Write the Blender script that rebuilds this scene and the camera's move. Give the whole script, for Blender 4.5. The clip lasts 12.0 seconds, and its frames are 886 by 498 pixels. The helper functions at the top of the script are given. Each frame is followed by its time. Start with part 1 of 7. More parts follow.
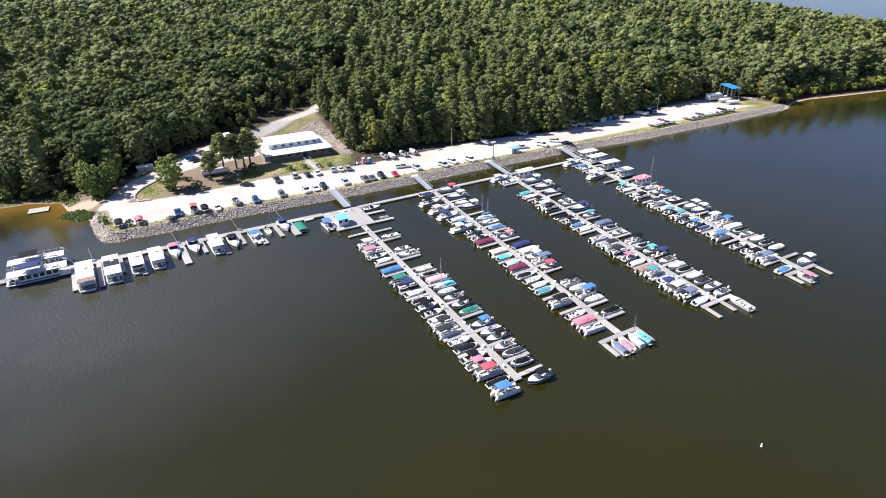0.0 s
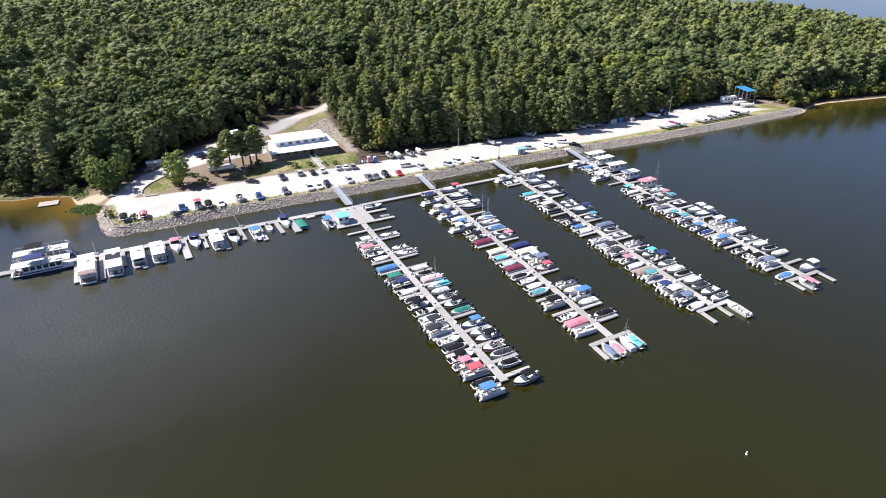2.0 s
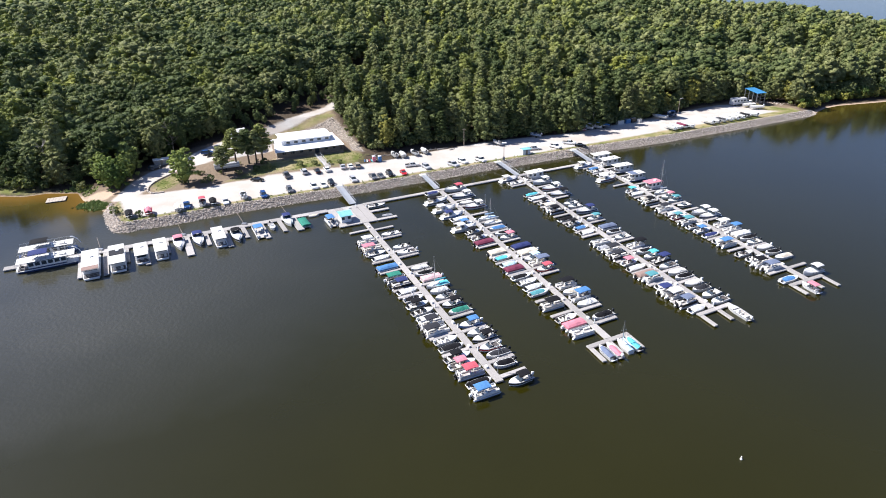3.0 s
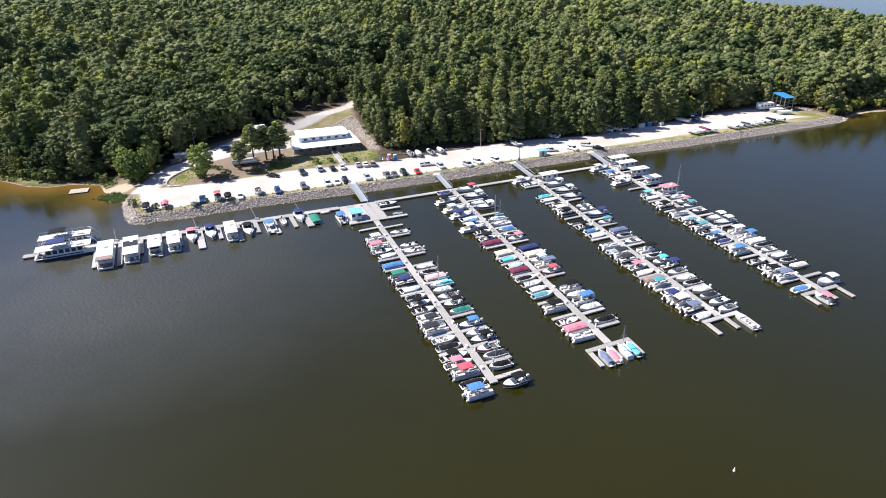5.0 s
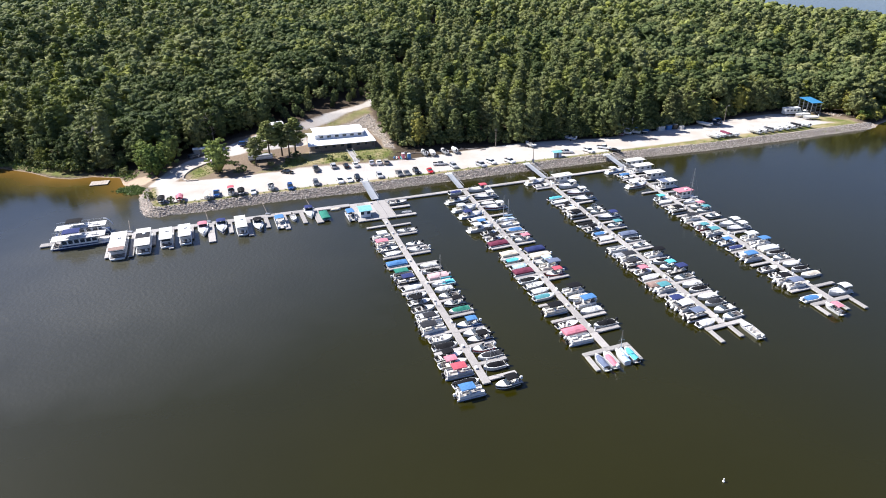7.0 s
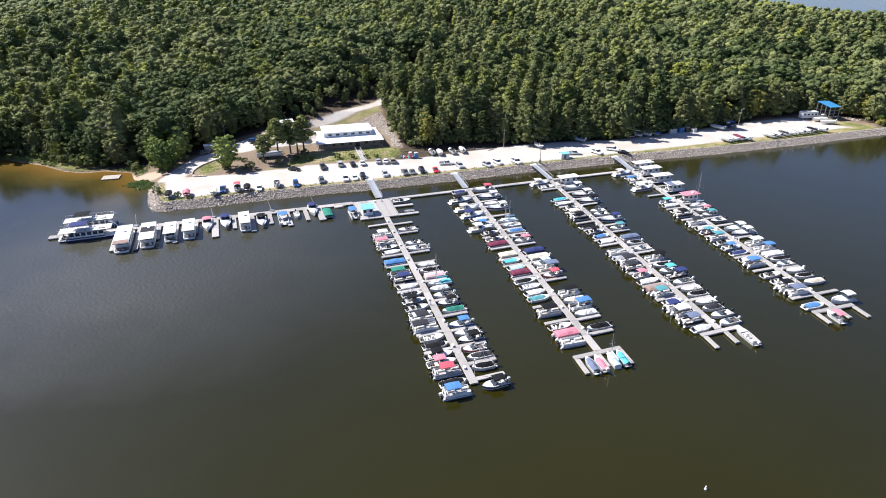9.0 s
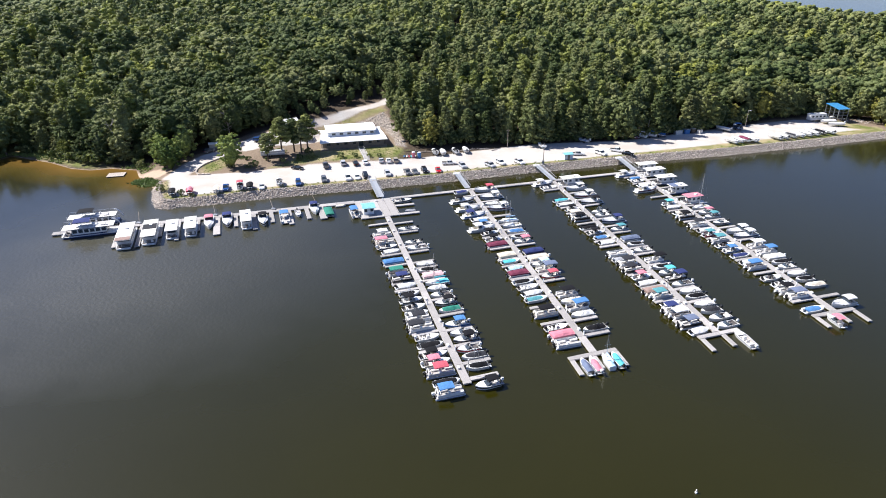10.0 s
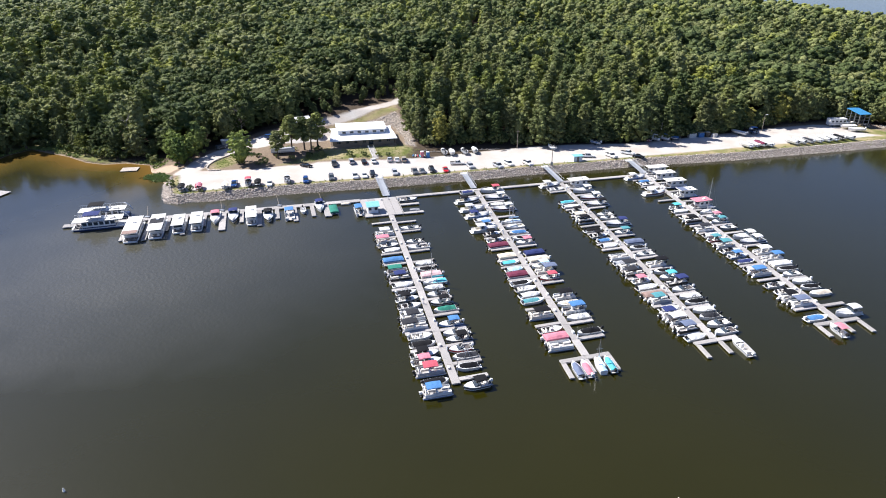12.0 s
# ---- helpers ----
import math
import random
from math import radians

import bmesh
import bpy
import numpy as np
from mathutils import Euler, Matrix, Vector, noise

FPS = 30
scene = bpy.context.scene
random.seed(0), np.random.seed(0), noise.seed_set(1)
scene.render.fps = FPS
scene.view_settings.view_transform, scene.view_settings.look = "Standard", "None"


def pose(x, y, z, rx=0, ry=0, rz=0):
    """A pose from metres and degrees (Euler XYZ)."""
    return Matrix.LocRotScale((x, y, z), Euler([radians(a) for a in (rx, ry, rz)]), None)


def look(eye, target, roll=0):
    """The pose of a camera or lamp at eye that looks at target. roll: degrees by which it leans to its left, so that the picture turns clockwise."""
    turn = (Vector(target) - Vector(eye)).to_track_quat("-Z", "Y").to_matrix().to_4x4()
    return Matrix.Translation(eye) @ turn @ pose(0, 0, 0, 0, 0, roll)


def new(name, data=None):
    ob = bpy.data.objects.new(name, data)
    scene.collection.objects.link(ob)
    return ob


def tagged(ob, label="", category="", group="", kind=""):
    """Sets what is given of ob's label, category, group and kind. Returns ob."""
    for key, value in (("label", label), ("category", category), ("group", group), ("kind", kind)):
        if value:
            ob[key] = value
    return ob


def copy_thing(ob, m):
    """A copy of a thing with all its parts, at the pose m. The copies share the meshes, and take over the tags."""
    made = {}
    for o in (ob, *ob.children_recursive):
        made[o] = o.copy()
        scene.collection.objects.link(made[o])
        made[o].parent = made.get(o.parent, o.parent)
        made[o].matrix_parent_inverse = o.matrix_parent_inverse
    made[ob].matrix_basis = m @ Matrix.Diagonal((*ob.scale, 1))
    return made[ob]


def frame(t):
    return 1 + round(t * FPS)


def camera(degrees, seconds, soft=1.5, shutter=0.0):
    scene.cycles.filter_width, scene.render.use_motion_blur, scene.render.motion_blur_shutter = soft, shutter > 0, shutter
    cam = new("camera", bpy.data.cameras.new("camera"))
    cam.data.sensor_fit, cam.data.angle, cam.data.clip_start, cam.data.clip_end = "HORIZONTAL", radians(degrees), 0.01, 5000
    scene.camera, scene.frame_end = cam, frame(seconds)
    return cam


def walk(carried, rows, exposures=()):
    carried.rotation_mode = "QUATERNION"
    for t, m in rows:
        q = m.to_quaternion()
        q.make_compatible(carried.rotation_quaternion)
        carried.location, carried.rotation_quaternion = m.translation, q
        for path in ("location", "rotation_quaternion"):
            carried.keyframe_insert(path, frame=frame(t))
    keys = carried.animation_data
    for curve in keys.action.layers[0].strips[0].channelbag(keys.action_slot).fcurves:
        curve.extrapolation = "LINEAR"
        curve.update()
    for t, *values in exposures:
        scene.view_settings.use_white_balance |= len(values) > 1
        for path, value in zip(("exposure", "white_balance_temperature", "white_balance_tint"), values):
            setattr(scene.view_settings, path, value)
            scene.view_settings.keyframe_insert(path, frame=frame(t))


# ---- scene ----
EXPOSURES = [(0.0, 0.55), (12.0, 0.55)]
cam = camera(71.5, 12.0, soft=0.98)
# seconds, eye, heading, pitch, roll
PATH = [
    (0.0, 1.05, -0.47, 77.59, -0.275, -26.064, -1.427),
    (0.5, 2.65, -0.44, 77.43, 0.268, -26.038, -1.407),
    (1.0, 4.23, -0.41, 77.28, 0.758, -26.012, -1.375),
    (1.5, 5.77, -0.37, 77.15, 1.241, -25.987, -1.334),
    (2.0, 7.27, -0.32, 77.02, 1.749, -25.963, -1.285),
    (2.5, 8.74, -0.26, 76.90, 2.303, -25.939, -1.231),
    (3.0, 10.19, -0.18, 76.79, 2.913, -25.917, -1.172),
    (5.0, 16.02, 0.24, 76.42, 5.775, -25.841, -0.916),
    (5.5, 17.50, 0.39, 76.33, 6.515, -25.825, -0.852),
    (6.0, 18.99, 0.55, 76.25, 7.229, -25.811, -0.790),
    (6.5, 20.48, 0.72, 76.18, 7.902, -25.798, -0.730),
    (7.0, 21.97, 0.91, 76.10, 8.525, -25.787, -0.671),
    (9.0, 27.78, 1.82, 75.83, 10.593, -25.752, -0.458),
    (9.5, 29.20, 2.08, 75.78, 11.075, -25.745, -0.408),
    (10.0, 30.63, 2.36, 75.72, 11.579, -25.739, -0.358),
    (10.5, 32.05, 2.65, 75.68, 12.119, -25.733, -0.308),
    (11.0, 33.48, 2.96, 75.64, 12.690, -25.728, -0.256),
    (11.5, 34.91, 3.27, 75.60, 13.266, -25.722, -0.200),
    (12.0, 36.30, 3.60, 75.58, 13.784, -25.716, -0.141),
]
walk(cam, [(t, pose(x, y, z, 0, 0, heading) @ pose(0, 0, 0, 90 + pitch) @ pose(0, 0, 0, 0, 0, roll))
           for t, x, y, z, heading, pitch, roll in PATH], EXPOSURES)

# ---- sky and sun ----
SUN_TO = Vector((-0.90, 0.13, 1.0)).normalized()
world = bpy.data.worlds.new("sky")
scene.world = world
world.use_nodes = True
wn = world.node_tree.nodes
sky = wn.new("ShaderNodeTexSky")
sky.sky_type, sky.sun_disc = "NISHITA", False
sky.sun_elevation = math.asin(SUN_TO.z)
sky.sun_rotation = math.atan2(SUN_TO.x, SUN_TO.y)
sky.air_density, sky.dust_density, sky.ozone_density = 1.0, 0.6, 8.0
wn["Background"].inputs["Strength"].default_value = 0.098
haze = wn.new("ShaderNodeMix")
haze.data_type, haze.blend_type = "RGBA", "MULTIPLY"
haze.inputs[0].default_value, haze.inputs[7].default_value = 1.0, (1.07, 0.95, 1.05, 1.0)
world.node_tree.links.new(sky.outputs[0], haze.inputs[6])
world.node_tree.links.new(haze.outputs[2], wn["Background"].inputs["Color"])
sun_data = bpy.data.lights.new("sun", "SUN")
sun_data.energy, sun_data.angle, sun_data.color = 6.7, radians(0.53), (1.0, 0.965, 0.935)
sun = new("sun", sun_data)
sun.matrix_world = look(SUN_TO * 400, (0, 0, 0))

# ---- materials ----
def node_mat(name, rough=0.6, metal=0.0, spec=0.5):
    m = bpy.data.materials.new(name)
    m.use_nodes = True
    nt = m.node_tree
    b = nt.nodes["Principled BSDF"]
    b.inputs["Roughness"].default_value = rough
    b.inputs["Metallic"].default_value = metal
    b.inputs["Specular IOR Level"].default_value = spec
    return m, nt, b


def add(nt, kind, **sets):
    n = nt.nodes.new(kind)
    for k, v in sets.items():
        n.inputs[k].default_value = v
    return n


def mix(nt, fac, a, b, mode="MIX"):
    """A colour mix; each of fac, a, b is a socket or a value."""
    n = nt.nodes.new("ShaderNodeMix")
    n.data_type, n.blend_type = "RGBA", mode
    for sock, v in ((n.inputs[0], fac), (n.inputs[6], a), (n.inputs[7], b)):
        if isinstance(v, bpy.types.NodeSocket):
            nt.links.new(v, sock)
        elif isinstance(v, (int, float)):
            sock.default_value = v
        else:
            sock.default_value = (*v, 1.0)
    return n.outputs[2]


def place(nt):
    return nt.nodes.new("ShaderNodeNewGeometry").outputs["Position"]


def noise_of(nt, scale, detail=3.0, rough=0.55, where=None):
    n = add(nt, "ShaderNodeTexNoise", Scale=scale, Detail=detail, Roughness=rough)
    nt.links.new(where or place(nt), n.inputs["Vector"])
    return n.outputs["Fac"]


def ramp(nt, fac, lo, hi):
    """0 below lo, 1 above hi."""
    n = nt.nodes.new("ShaderNodeMapRange")
    n.inputs["From Min"].default_value, n.inputs["From Max"].default_value = lo, hi
    nt.links.new(fac, n.inputs["Value"])
    return n.outputs["Result"]


def calc(nt, op, a, b=0.0):
    n = nt.nodes.new("ShaderNodeMath")
    n.operation = op
    for sock, v in zip(n.inputs, (a, b)):
        if isinstance(v, bpy.types.NodeSocket):
            nt.links.new(v, sock)
        else:
            sock.default_value = v
    return n.outputs[0]


def bump(nt, b, height, strength=0.3, distance=0.1):
    n = add(nt, "ShaderNodeBump", Strength=strength, Distance=distance)
    nt.links.new(height, n.inputs["Height"])
    nt.links.new(n.outputs[0], b.inputs["Normal"])


def surface(name, colour, rough=0.6, metal=0.0, grain=6.0, stain=0.5, depth=0.12, relief=0.0, spec=0.5, island=0.0, random=0.0):
    """A worn surface: fine grain, broad stains, some relief, and a shift from piece to piece."""
    m, nt, b = node_mat(name, rough, metal, spec)
    dark = tuple(c * (1 - 2.2 * depth) for c in colour)
    light = tuple(min(1.0, c * (1 + depth)) for c in colour)
    fine = noise_of(nt, grain, 4.0)
    col = mix(nt, ramp(nt, fine, 0.3, 0.7), dark, light)
    broad = noise_of(nt, stain, 3.0)
    col = mix(nt, calc(nt, "MULTIPLY", ramp(nt, broad, 0.45, 0.75), depth * 2.5), col, tuple(c * 0.72 for c in colour))
    if island:
        g = nt.nodes.new("ShaderNodeNewGeometry").outputs["Random Per Island"]
        col = mix(nt, 1.0, col, mix(nt, g, (1 - island,) * 3, (1 + island * 0.6,) * 3), "MULTIPLY")
    if random:
        g = nt.nodes.new("ShaderNodeObjectInfo").outputs["Random"]
        col = mix(nt, 1.0, col, mix(nt, g, (1 - random,) * 3, (1 + random * 0.6,) * 3), "MULTIPLY")
    nt.links.new(col, b.inputs["Base Color"])
    if relief:
        bump(nt, b, fine, relief, 0.05)
    return m


def glass_mat(name, colour=(0.03, 0.04, 0.05)):
    m, nt, b = node_mat(name, 0.08, 0.0, 0.6)
    col = mix(nt, ramp(nt, noise_of(nt, 1.5), 0.3, 0.7), colour, tuple(c * 1.6 for c in colour))
    nt.links.new(col, b.inputs["Base Color"])
    return m


CANVAS = {
    "white": (0.68, 0.68, 0.665), "black": (0.008, 0.008, 0.010), "charcoal": (0.030, 0.031, 0.037), "grey": (0.33, 0.34, 0.36),
    "slate": (0.13, 0.16, 0.24), "navy": (0.03, 0.042, 0.135), "blue": (0.07, 0.19, 0.40), "paleblue": (0.42, 0.60, 0.78),
    "aqua": (0.10, 0.46, 0.52), "teal": (0.08, 0.26, 0.29), "green": (0.03, 0.19, 0.14), "maroon": (0.16, 0.035, 0.065),
    "pink": (0.56, 0.20, 0.25), "rose": (0.62, 0.42, 0.43), "red": (0.47, 0.09, 0.12), "beige": (0.68, 0.60, 0.48),
    "brown": (0.27, 0.19, 0.165),
}
CANVAS_M = {k: surface("canvas " + k, c, 0.85, grain=2.5, stain=0.8, depth=0.09, relief=0.15, spec=0.2) for k, c in CANVAS.items()}
GEL = {
    "white": (0.72, 0.72, 0.705), "cream": (0.72, 0.68, 0.58), "navy": (0.02, 0.035, 0.10), "black": (0.02, 0.02, 0.022),
    "red": (0.45, 0.03, 0.04), "blue": (0.03, 0.13, 0.38), "grey": (0.42, 0.43, 0.45), "maroon": (0.16, 0.02, 0.04),
}
GEL_M = {k: surface("gelcoat " + k, c, 0.28, grain=1.2, stain=0.6, depth=0.05) for k, c in GEL.items()}
VINYL = surface("seat vinyl", (0.76, 0.73, 0.68), 0.5, grain=5, depth=0.1)
VINYL_DARK = surface("dark seat vinyl", (0.10, 0.09, 0.09), 0.5, grain=5, depth=0.1)
CARPET = surface("boat carpet", (0.40, 0.38, 0.36), 0.95, grain=9, depth=0.15)
ALU = surface("brushed aluminium", (0.62, 0.63, 0.64), 0.35, 1.0, grain=4, depth=0.08)
RAIL = surface("weathered rail", (0.34, 0.36, 0.39), 0.6, 0.2, grain=4, depth=0.12)
STEEL = surface("galvanised steel", (0.42, 0.44, 0.46), 0.45, 0.8, grain=4, depth=0.12)
BLACK_PLASTIC = surface("black plastic", (0.011, 0.011, 0.012), 0.45, grain=4, depth=0.1)
RUBBER = surface("tyre rubber", (0.022, 0.022, 0.022), 0.85, grain=8, depth=0.15)
GLASS = glass_mat("tinted glass")
ROOF_CREAM = surface("weathered houseboat roof", (0.66, 0.64, 0.59), 0.6, grain=1.6, stain=0.35, depth=0.10)
ROPE = surface("mast rigging", (0.30, 0.30, 0.30), 0.5, 0.4, grain=5)
DOCK = surface("weathered dock decking", (0.36, 0.34, 0.325), 0.85, grain=5, stain=0.35, depth=0.14, relief=0.2, random=0.2)
DOCK_EDGE = surface("dock fascia", (0.42, 0.40, 0.38), 0.85, grain=3, stain=0.6, depth=0.16)
FLOAT = surface("dock float", (0.09, 0.09, 0.09), 0.7, grain=3, depth=0.15)
WHITE_PLASTIC = surface("white plastic", (0.80, 0.80, 0.78), 0.45, grain=2, depth=0.06)
WHITE_METAL = surface("white roof metal", (0.84, 0.84, 0.83), 0.38, 0.0, grain=1.0, stain=0.25, depth=0.05)
WHITE_WALL = surface("painted siding", (0.70, 0.73, 0.76), 0.6, grain=3, stain=0.3, depth=0.07)
BLUE_METAL = surface("blue roof metal", (0.045, 0.22, 0.43), 0.4, grain=1.2, stain=0.3, depth=0.1)
TEAL_METAL = surface("teal roof metal", (0.22, 0.52, 0.55), 0.45, grain=1.2, stain=0.4, depth=0.1)
TIMBER = surface("grey timber", (0.30, 0.25, 0.20), 0.85, grain=4, stain=0.7, depth=0.18)
CONCRETE = surface("pale concrete", (0.58, 0.57, 0.54), 0.8, grain=4, stain=0.4, depth=0.12)
BARK = surface("bark", (0.12, 0.09, 0.065), 0.95, grain=3, stain=0.8, depth=0.25, relief=0.4)
DEAD_WOOD = surface("bleached dead wood", (0.34, 0.31, 0.28), 0.9, grain=3, depth=0.2)
STONE = surface("grey riprap stone", (0.54, 0.47, 0.405), 0.85, grain=3.5, stain=0.5, depth=0.2, relief=0.5, island=0.35)
STONE_PIECE = surface("grey riprap boulder", (0.54, 0.47, 0.405), 0.85, grain=3.5, stain=0.5, depth=0.2, relief=0.5, random=0.35)
PAINT = {
    "white": (0.80, 0.80, 0.79), "silver": (0.45, 0.46, 0.48), "grey": (0.12, 0.125, 0.135), "black": (0.012, 0.012, 0.014),
    "red": (0.50, 0.015, 0.02), "blue": (0.02, 0.07, 0.22), "tan": (0.35, 0.31, 0.25), "yellow": (0.62, 0.56, 0.22),
}
PAINT_M = {k: surface("car paint " + k, c, 0.25, 0.1, grain=1.0, stain=0.5, depth=0.05) for k, c in PAINT.items()}
LAMP_WHITE = surface("headlight lens", (0.75, 0.76, 0.78), 0.15, grain=6, depth=0.05)
LAMP_RED = surface("tail light lens", (0.45, 0.01, 0.01), 0.2, grain=6, depth=0.05)


def leaf_material(name, source, tint=(1.0, 1.0, 1.0)):
    """Foliage: hue by tree, lightness by clump. source: 'tone' reads the tree's own value, otherwise the object's chance."""
    m, nt, b = node_mat(name, 0.7, 0.0, 0.12)
    if source == "tone":
        a = nt.nodes.new("ShaderNodeAttribute")
        a.attribute_name = "tone"
        tree = a.outputs["Fac"]
    else:
        tree = nt.nodes.new("ShaderNodeObjectInfo").outputs["Random"]
    cr = nt.nodes.new("ShaderNodeValToRGB")
    els = cr.color_ramp.elements
    els[0].position, els[0].color = 0.0, (0.066, 0.088, 0.030, 1)
    els[1].position, els[1].color = 1.0, (0.24, 0.24, 0.045, 1)
    for p, c in ((0.3, (0.124, 0.148, 0.056, 1)), (0.55, (0.180, 0.192, 0.074, 1)), (0.78, (0.204, 0.208, 0.086, 1)), (0.93, (0.205, 0.222, 0.056, 1))):
        e = els.new(p)
        e.color = c
    nt.links.new(calc(nt, "MULTIPLY", tree, 0.9) if source != "tone" else tree, cr.inputs[0])
    isl = nt.nodes.new("ShaderNodeNewGeometry").outputs["Random Per Island"]
    col = mix(nt, 1.0, mix(nt, 1.0, cr.outputs[0], tint, "MULTIPLY"), mix(nt, isl, (0.76, 0.80, 0.82), (1.40, 1.42, 1.46)), "MULTIPLY")
    fine = noise_of(nt, 1.9, 3.0, 0.6)
    col = mix(nt, 1.0, col, mix(nt, ramp(nt, fine, 0.34, 0.66), (0.62, 0.66, 0.64), (1.24, 1.22, 1.24)), "MULTIPLY")
    nt.links.new(col, b.inputs["Base Color"])
    bump(nt, b, noise_of(nt, 1.6, 3.0, 0.65), 0.9, 0.7)
    tr = nt.nodes.new("ShaderNodeBsdfTranslucent")
    nt.links.new(mix(nt, 1.0, col, (1.2, 1.35, 0.6), "MULTIPLY"), tr.inputs["Color"])
    ms = nt.nodes.new("ShaderNodeMixShader")
    ms.inputs[0].default_value = 0.14
    nt.links.new(b.outputs[0], ms.inputs[1])
    nt.links.new(tr.outputs[0], ms.inputs[2])
    nt.links.new(ms.outputs[0], nt.nodes["Material Output"].inputs["Surface"])
    return m


LEAF_FOREST = leaf_material("forest foliage", "tone")
LEAF_TREE = leaf_material("tree foliage", "chance")
LEAF_PALE = leaf_material("yellowing foliage", "chance", (1.45, 1.28, 0.8))
LEAF_FRESH = leaf_material("fresh green foliage", "chance", (1.25, 1.38, 1.0))
WEED = surface("emergent weeds", (0.20, 0.27, 0.07), 0.7, grain=1, stain=0.5, depth=0.2, island=0.3)
GRASS_BLADE = surface("grass blades", (0.27, 0.33, 0.08), 0.7, grain=2, stain=0.5, depth=0.2, island=0.35)


def water_material():
    m, nt, b = node_mat("lake water", 0.29, 0.0, 0.5)
    b.inputs["IOR"].default_value = 1.33
    b.inputs["Coat Weight"].default_value, b.inputs["Coat Roughness"].default_value, b.inputs["Coat IOR"].default_value = 1.0, 0.12, 1.42
    p = place(nt)
    broad = noise_of(nt, 0.012, 4.0, 0.6, p)
    col = mix(nt, ramp(nt, broad, 0.35, 0.7), (0.0152, 0.0140, 0.0002), (0.0190, 0.0174, 0.0008))
    # silt over the sandy shallows
    a = nt.nodes.new("ShaderNodeAttribute")
    a.attribute_name = "shoal"
    depth = calc(nt, "ADD", a.outputs["Fac"], calc(nt, "MULTIPLY", noise_of(nt, 0.09, 3.0, 0.55, p), 0.35))
    col = mix(nt, ramp(nt, depth, 0.25, 0.75), col, (0.062, 0.046, 0.008))
    col = mix(nt, ramp(nt, depth, 0.75, 1.3), col, (0.16, 0.088, 0.018))
    nt.links.new(col, b.inputs["Base Color"])
    big = noise_of(nt, 0.35, 2.0, 0.5, p)
    small = noise_of(nt, 1.7, 2.0, 0.5, p)
    patch = ramp(nt, noise_of(nt, 0.02, 3.0, 0.5, p), 0.35, 0.7)
    h = calc(nt, "ADD", calc(nt, "MULTIPLY", big, 0.5), calc(nt, "MULTIPLY", small, calc(nt, "ADD", calc(nt, "MULTIPLY", patch, 0.35), 0.08)))
    # a breeze ruffles one reach of the lake off the walkway, with added sheen
    gap = nt.nodes.new("ShaderNodeVectorMath")
    gap.operation = "DISTANCE"
    gap.inputs[1].default_value = (-74.0, 145.0, 0.0)
    nt.links.new(p, gap.inputs[0])
    reach = calc(nt, "ADD", gap.outputs["Value"], calc(nt, "MULTIPLY", noise_of(nt, 0.05, 3.0, 0.5, p), 30.0))
    ruffle_sheen = calc(nt, "SUBTRACT", 1.0, ramp(nt, calc(nt, "MULTIPLY", reach, 0.01), 0.40, 0.85))
    h = calc(nt, "ADD", h, calc(nt, "MULTIPLY", calc(nt, "MULTIPLY", noise_of(nt, 1.1, 2.0, 0.5, p), ruffle_sheen), 1.5))
    # glare of that reach, put in by place through roughness, specular and coat
    nt.links.new(calc(nt, "ADD", calc(nt, "MULTIPLY", ruffle_sheen, 0.14), 0.42), b.inputs["Roughness"])
    nt.links.new(calc(nt, "ADD", calc(nt, "MULTIPLY", ruffle_sheen, 0.66), 0.06), b.inputs["Specular IOR Level"])
    nt.links.new(calc(nt, "SUBTRACT", 1.0, calc(nt, "MULTIPLY", ruffle_sheen, 0.3)), b.inputs["Coat Weight"])
    bump(nt, b, h, 0.25, 0.25)
    soft = add(nt, "ShaderNodeBump", Strength=0.12, Distance=0.25)
    nt.links.new(h, soft.inputs["Height"])
    nt.links.new(soft.outputs[0], b.inputs["Coat Normal"])
    return m


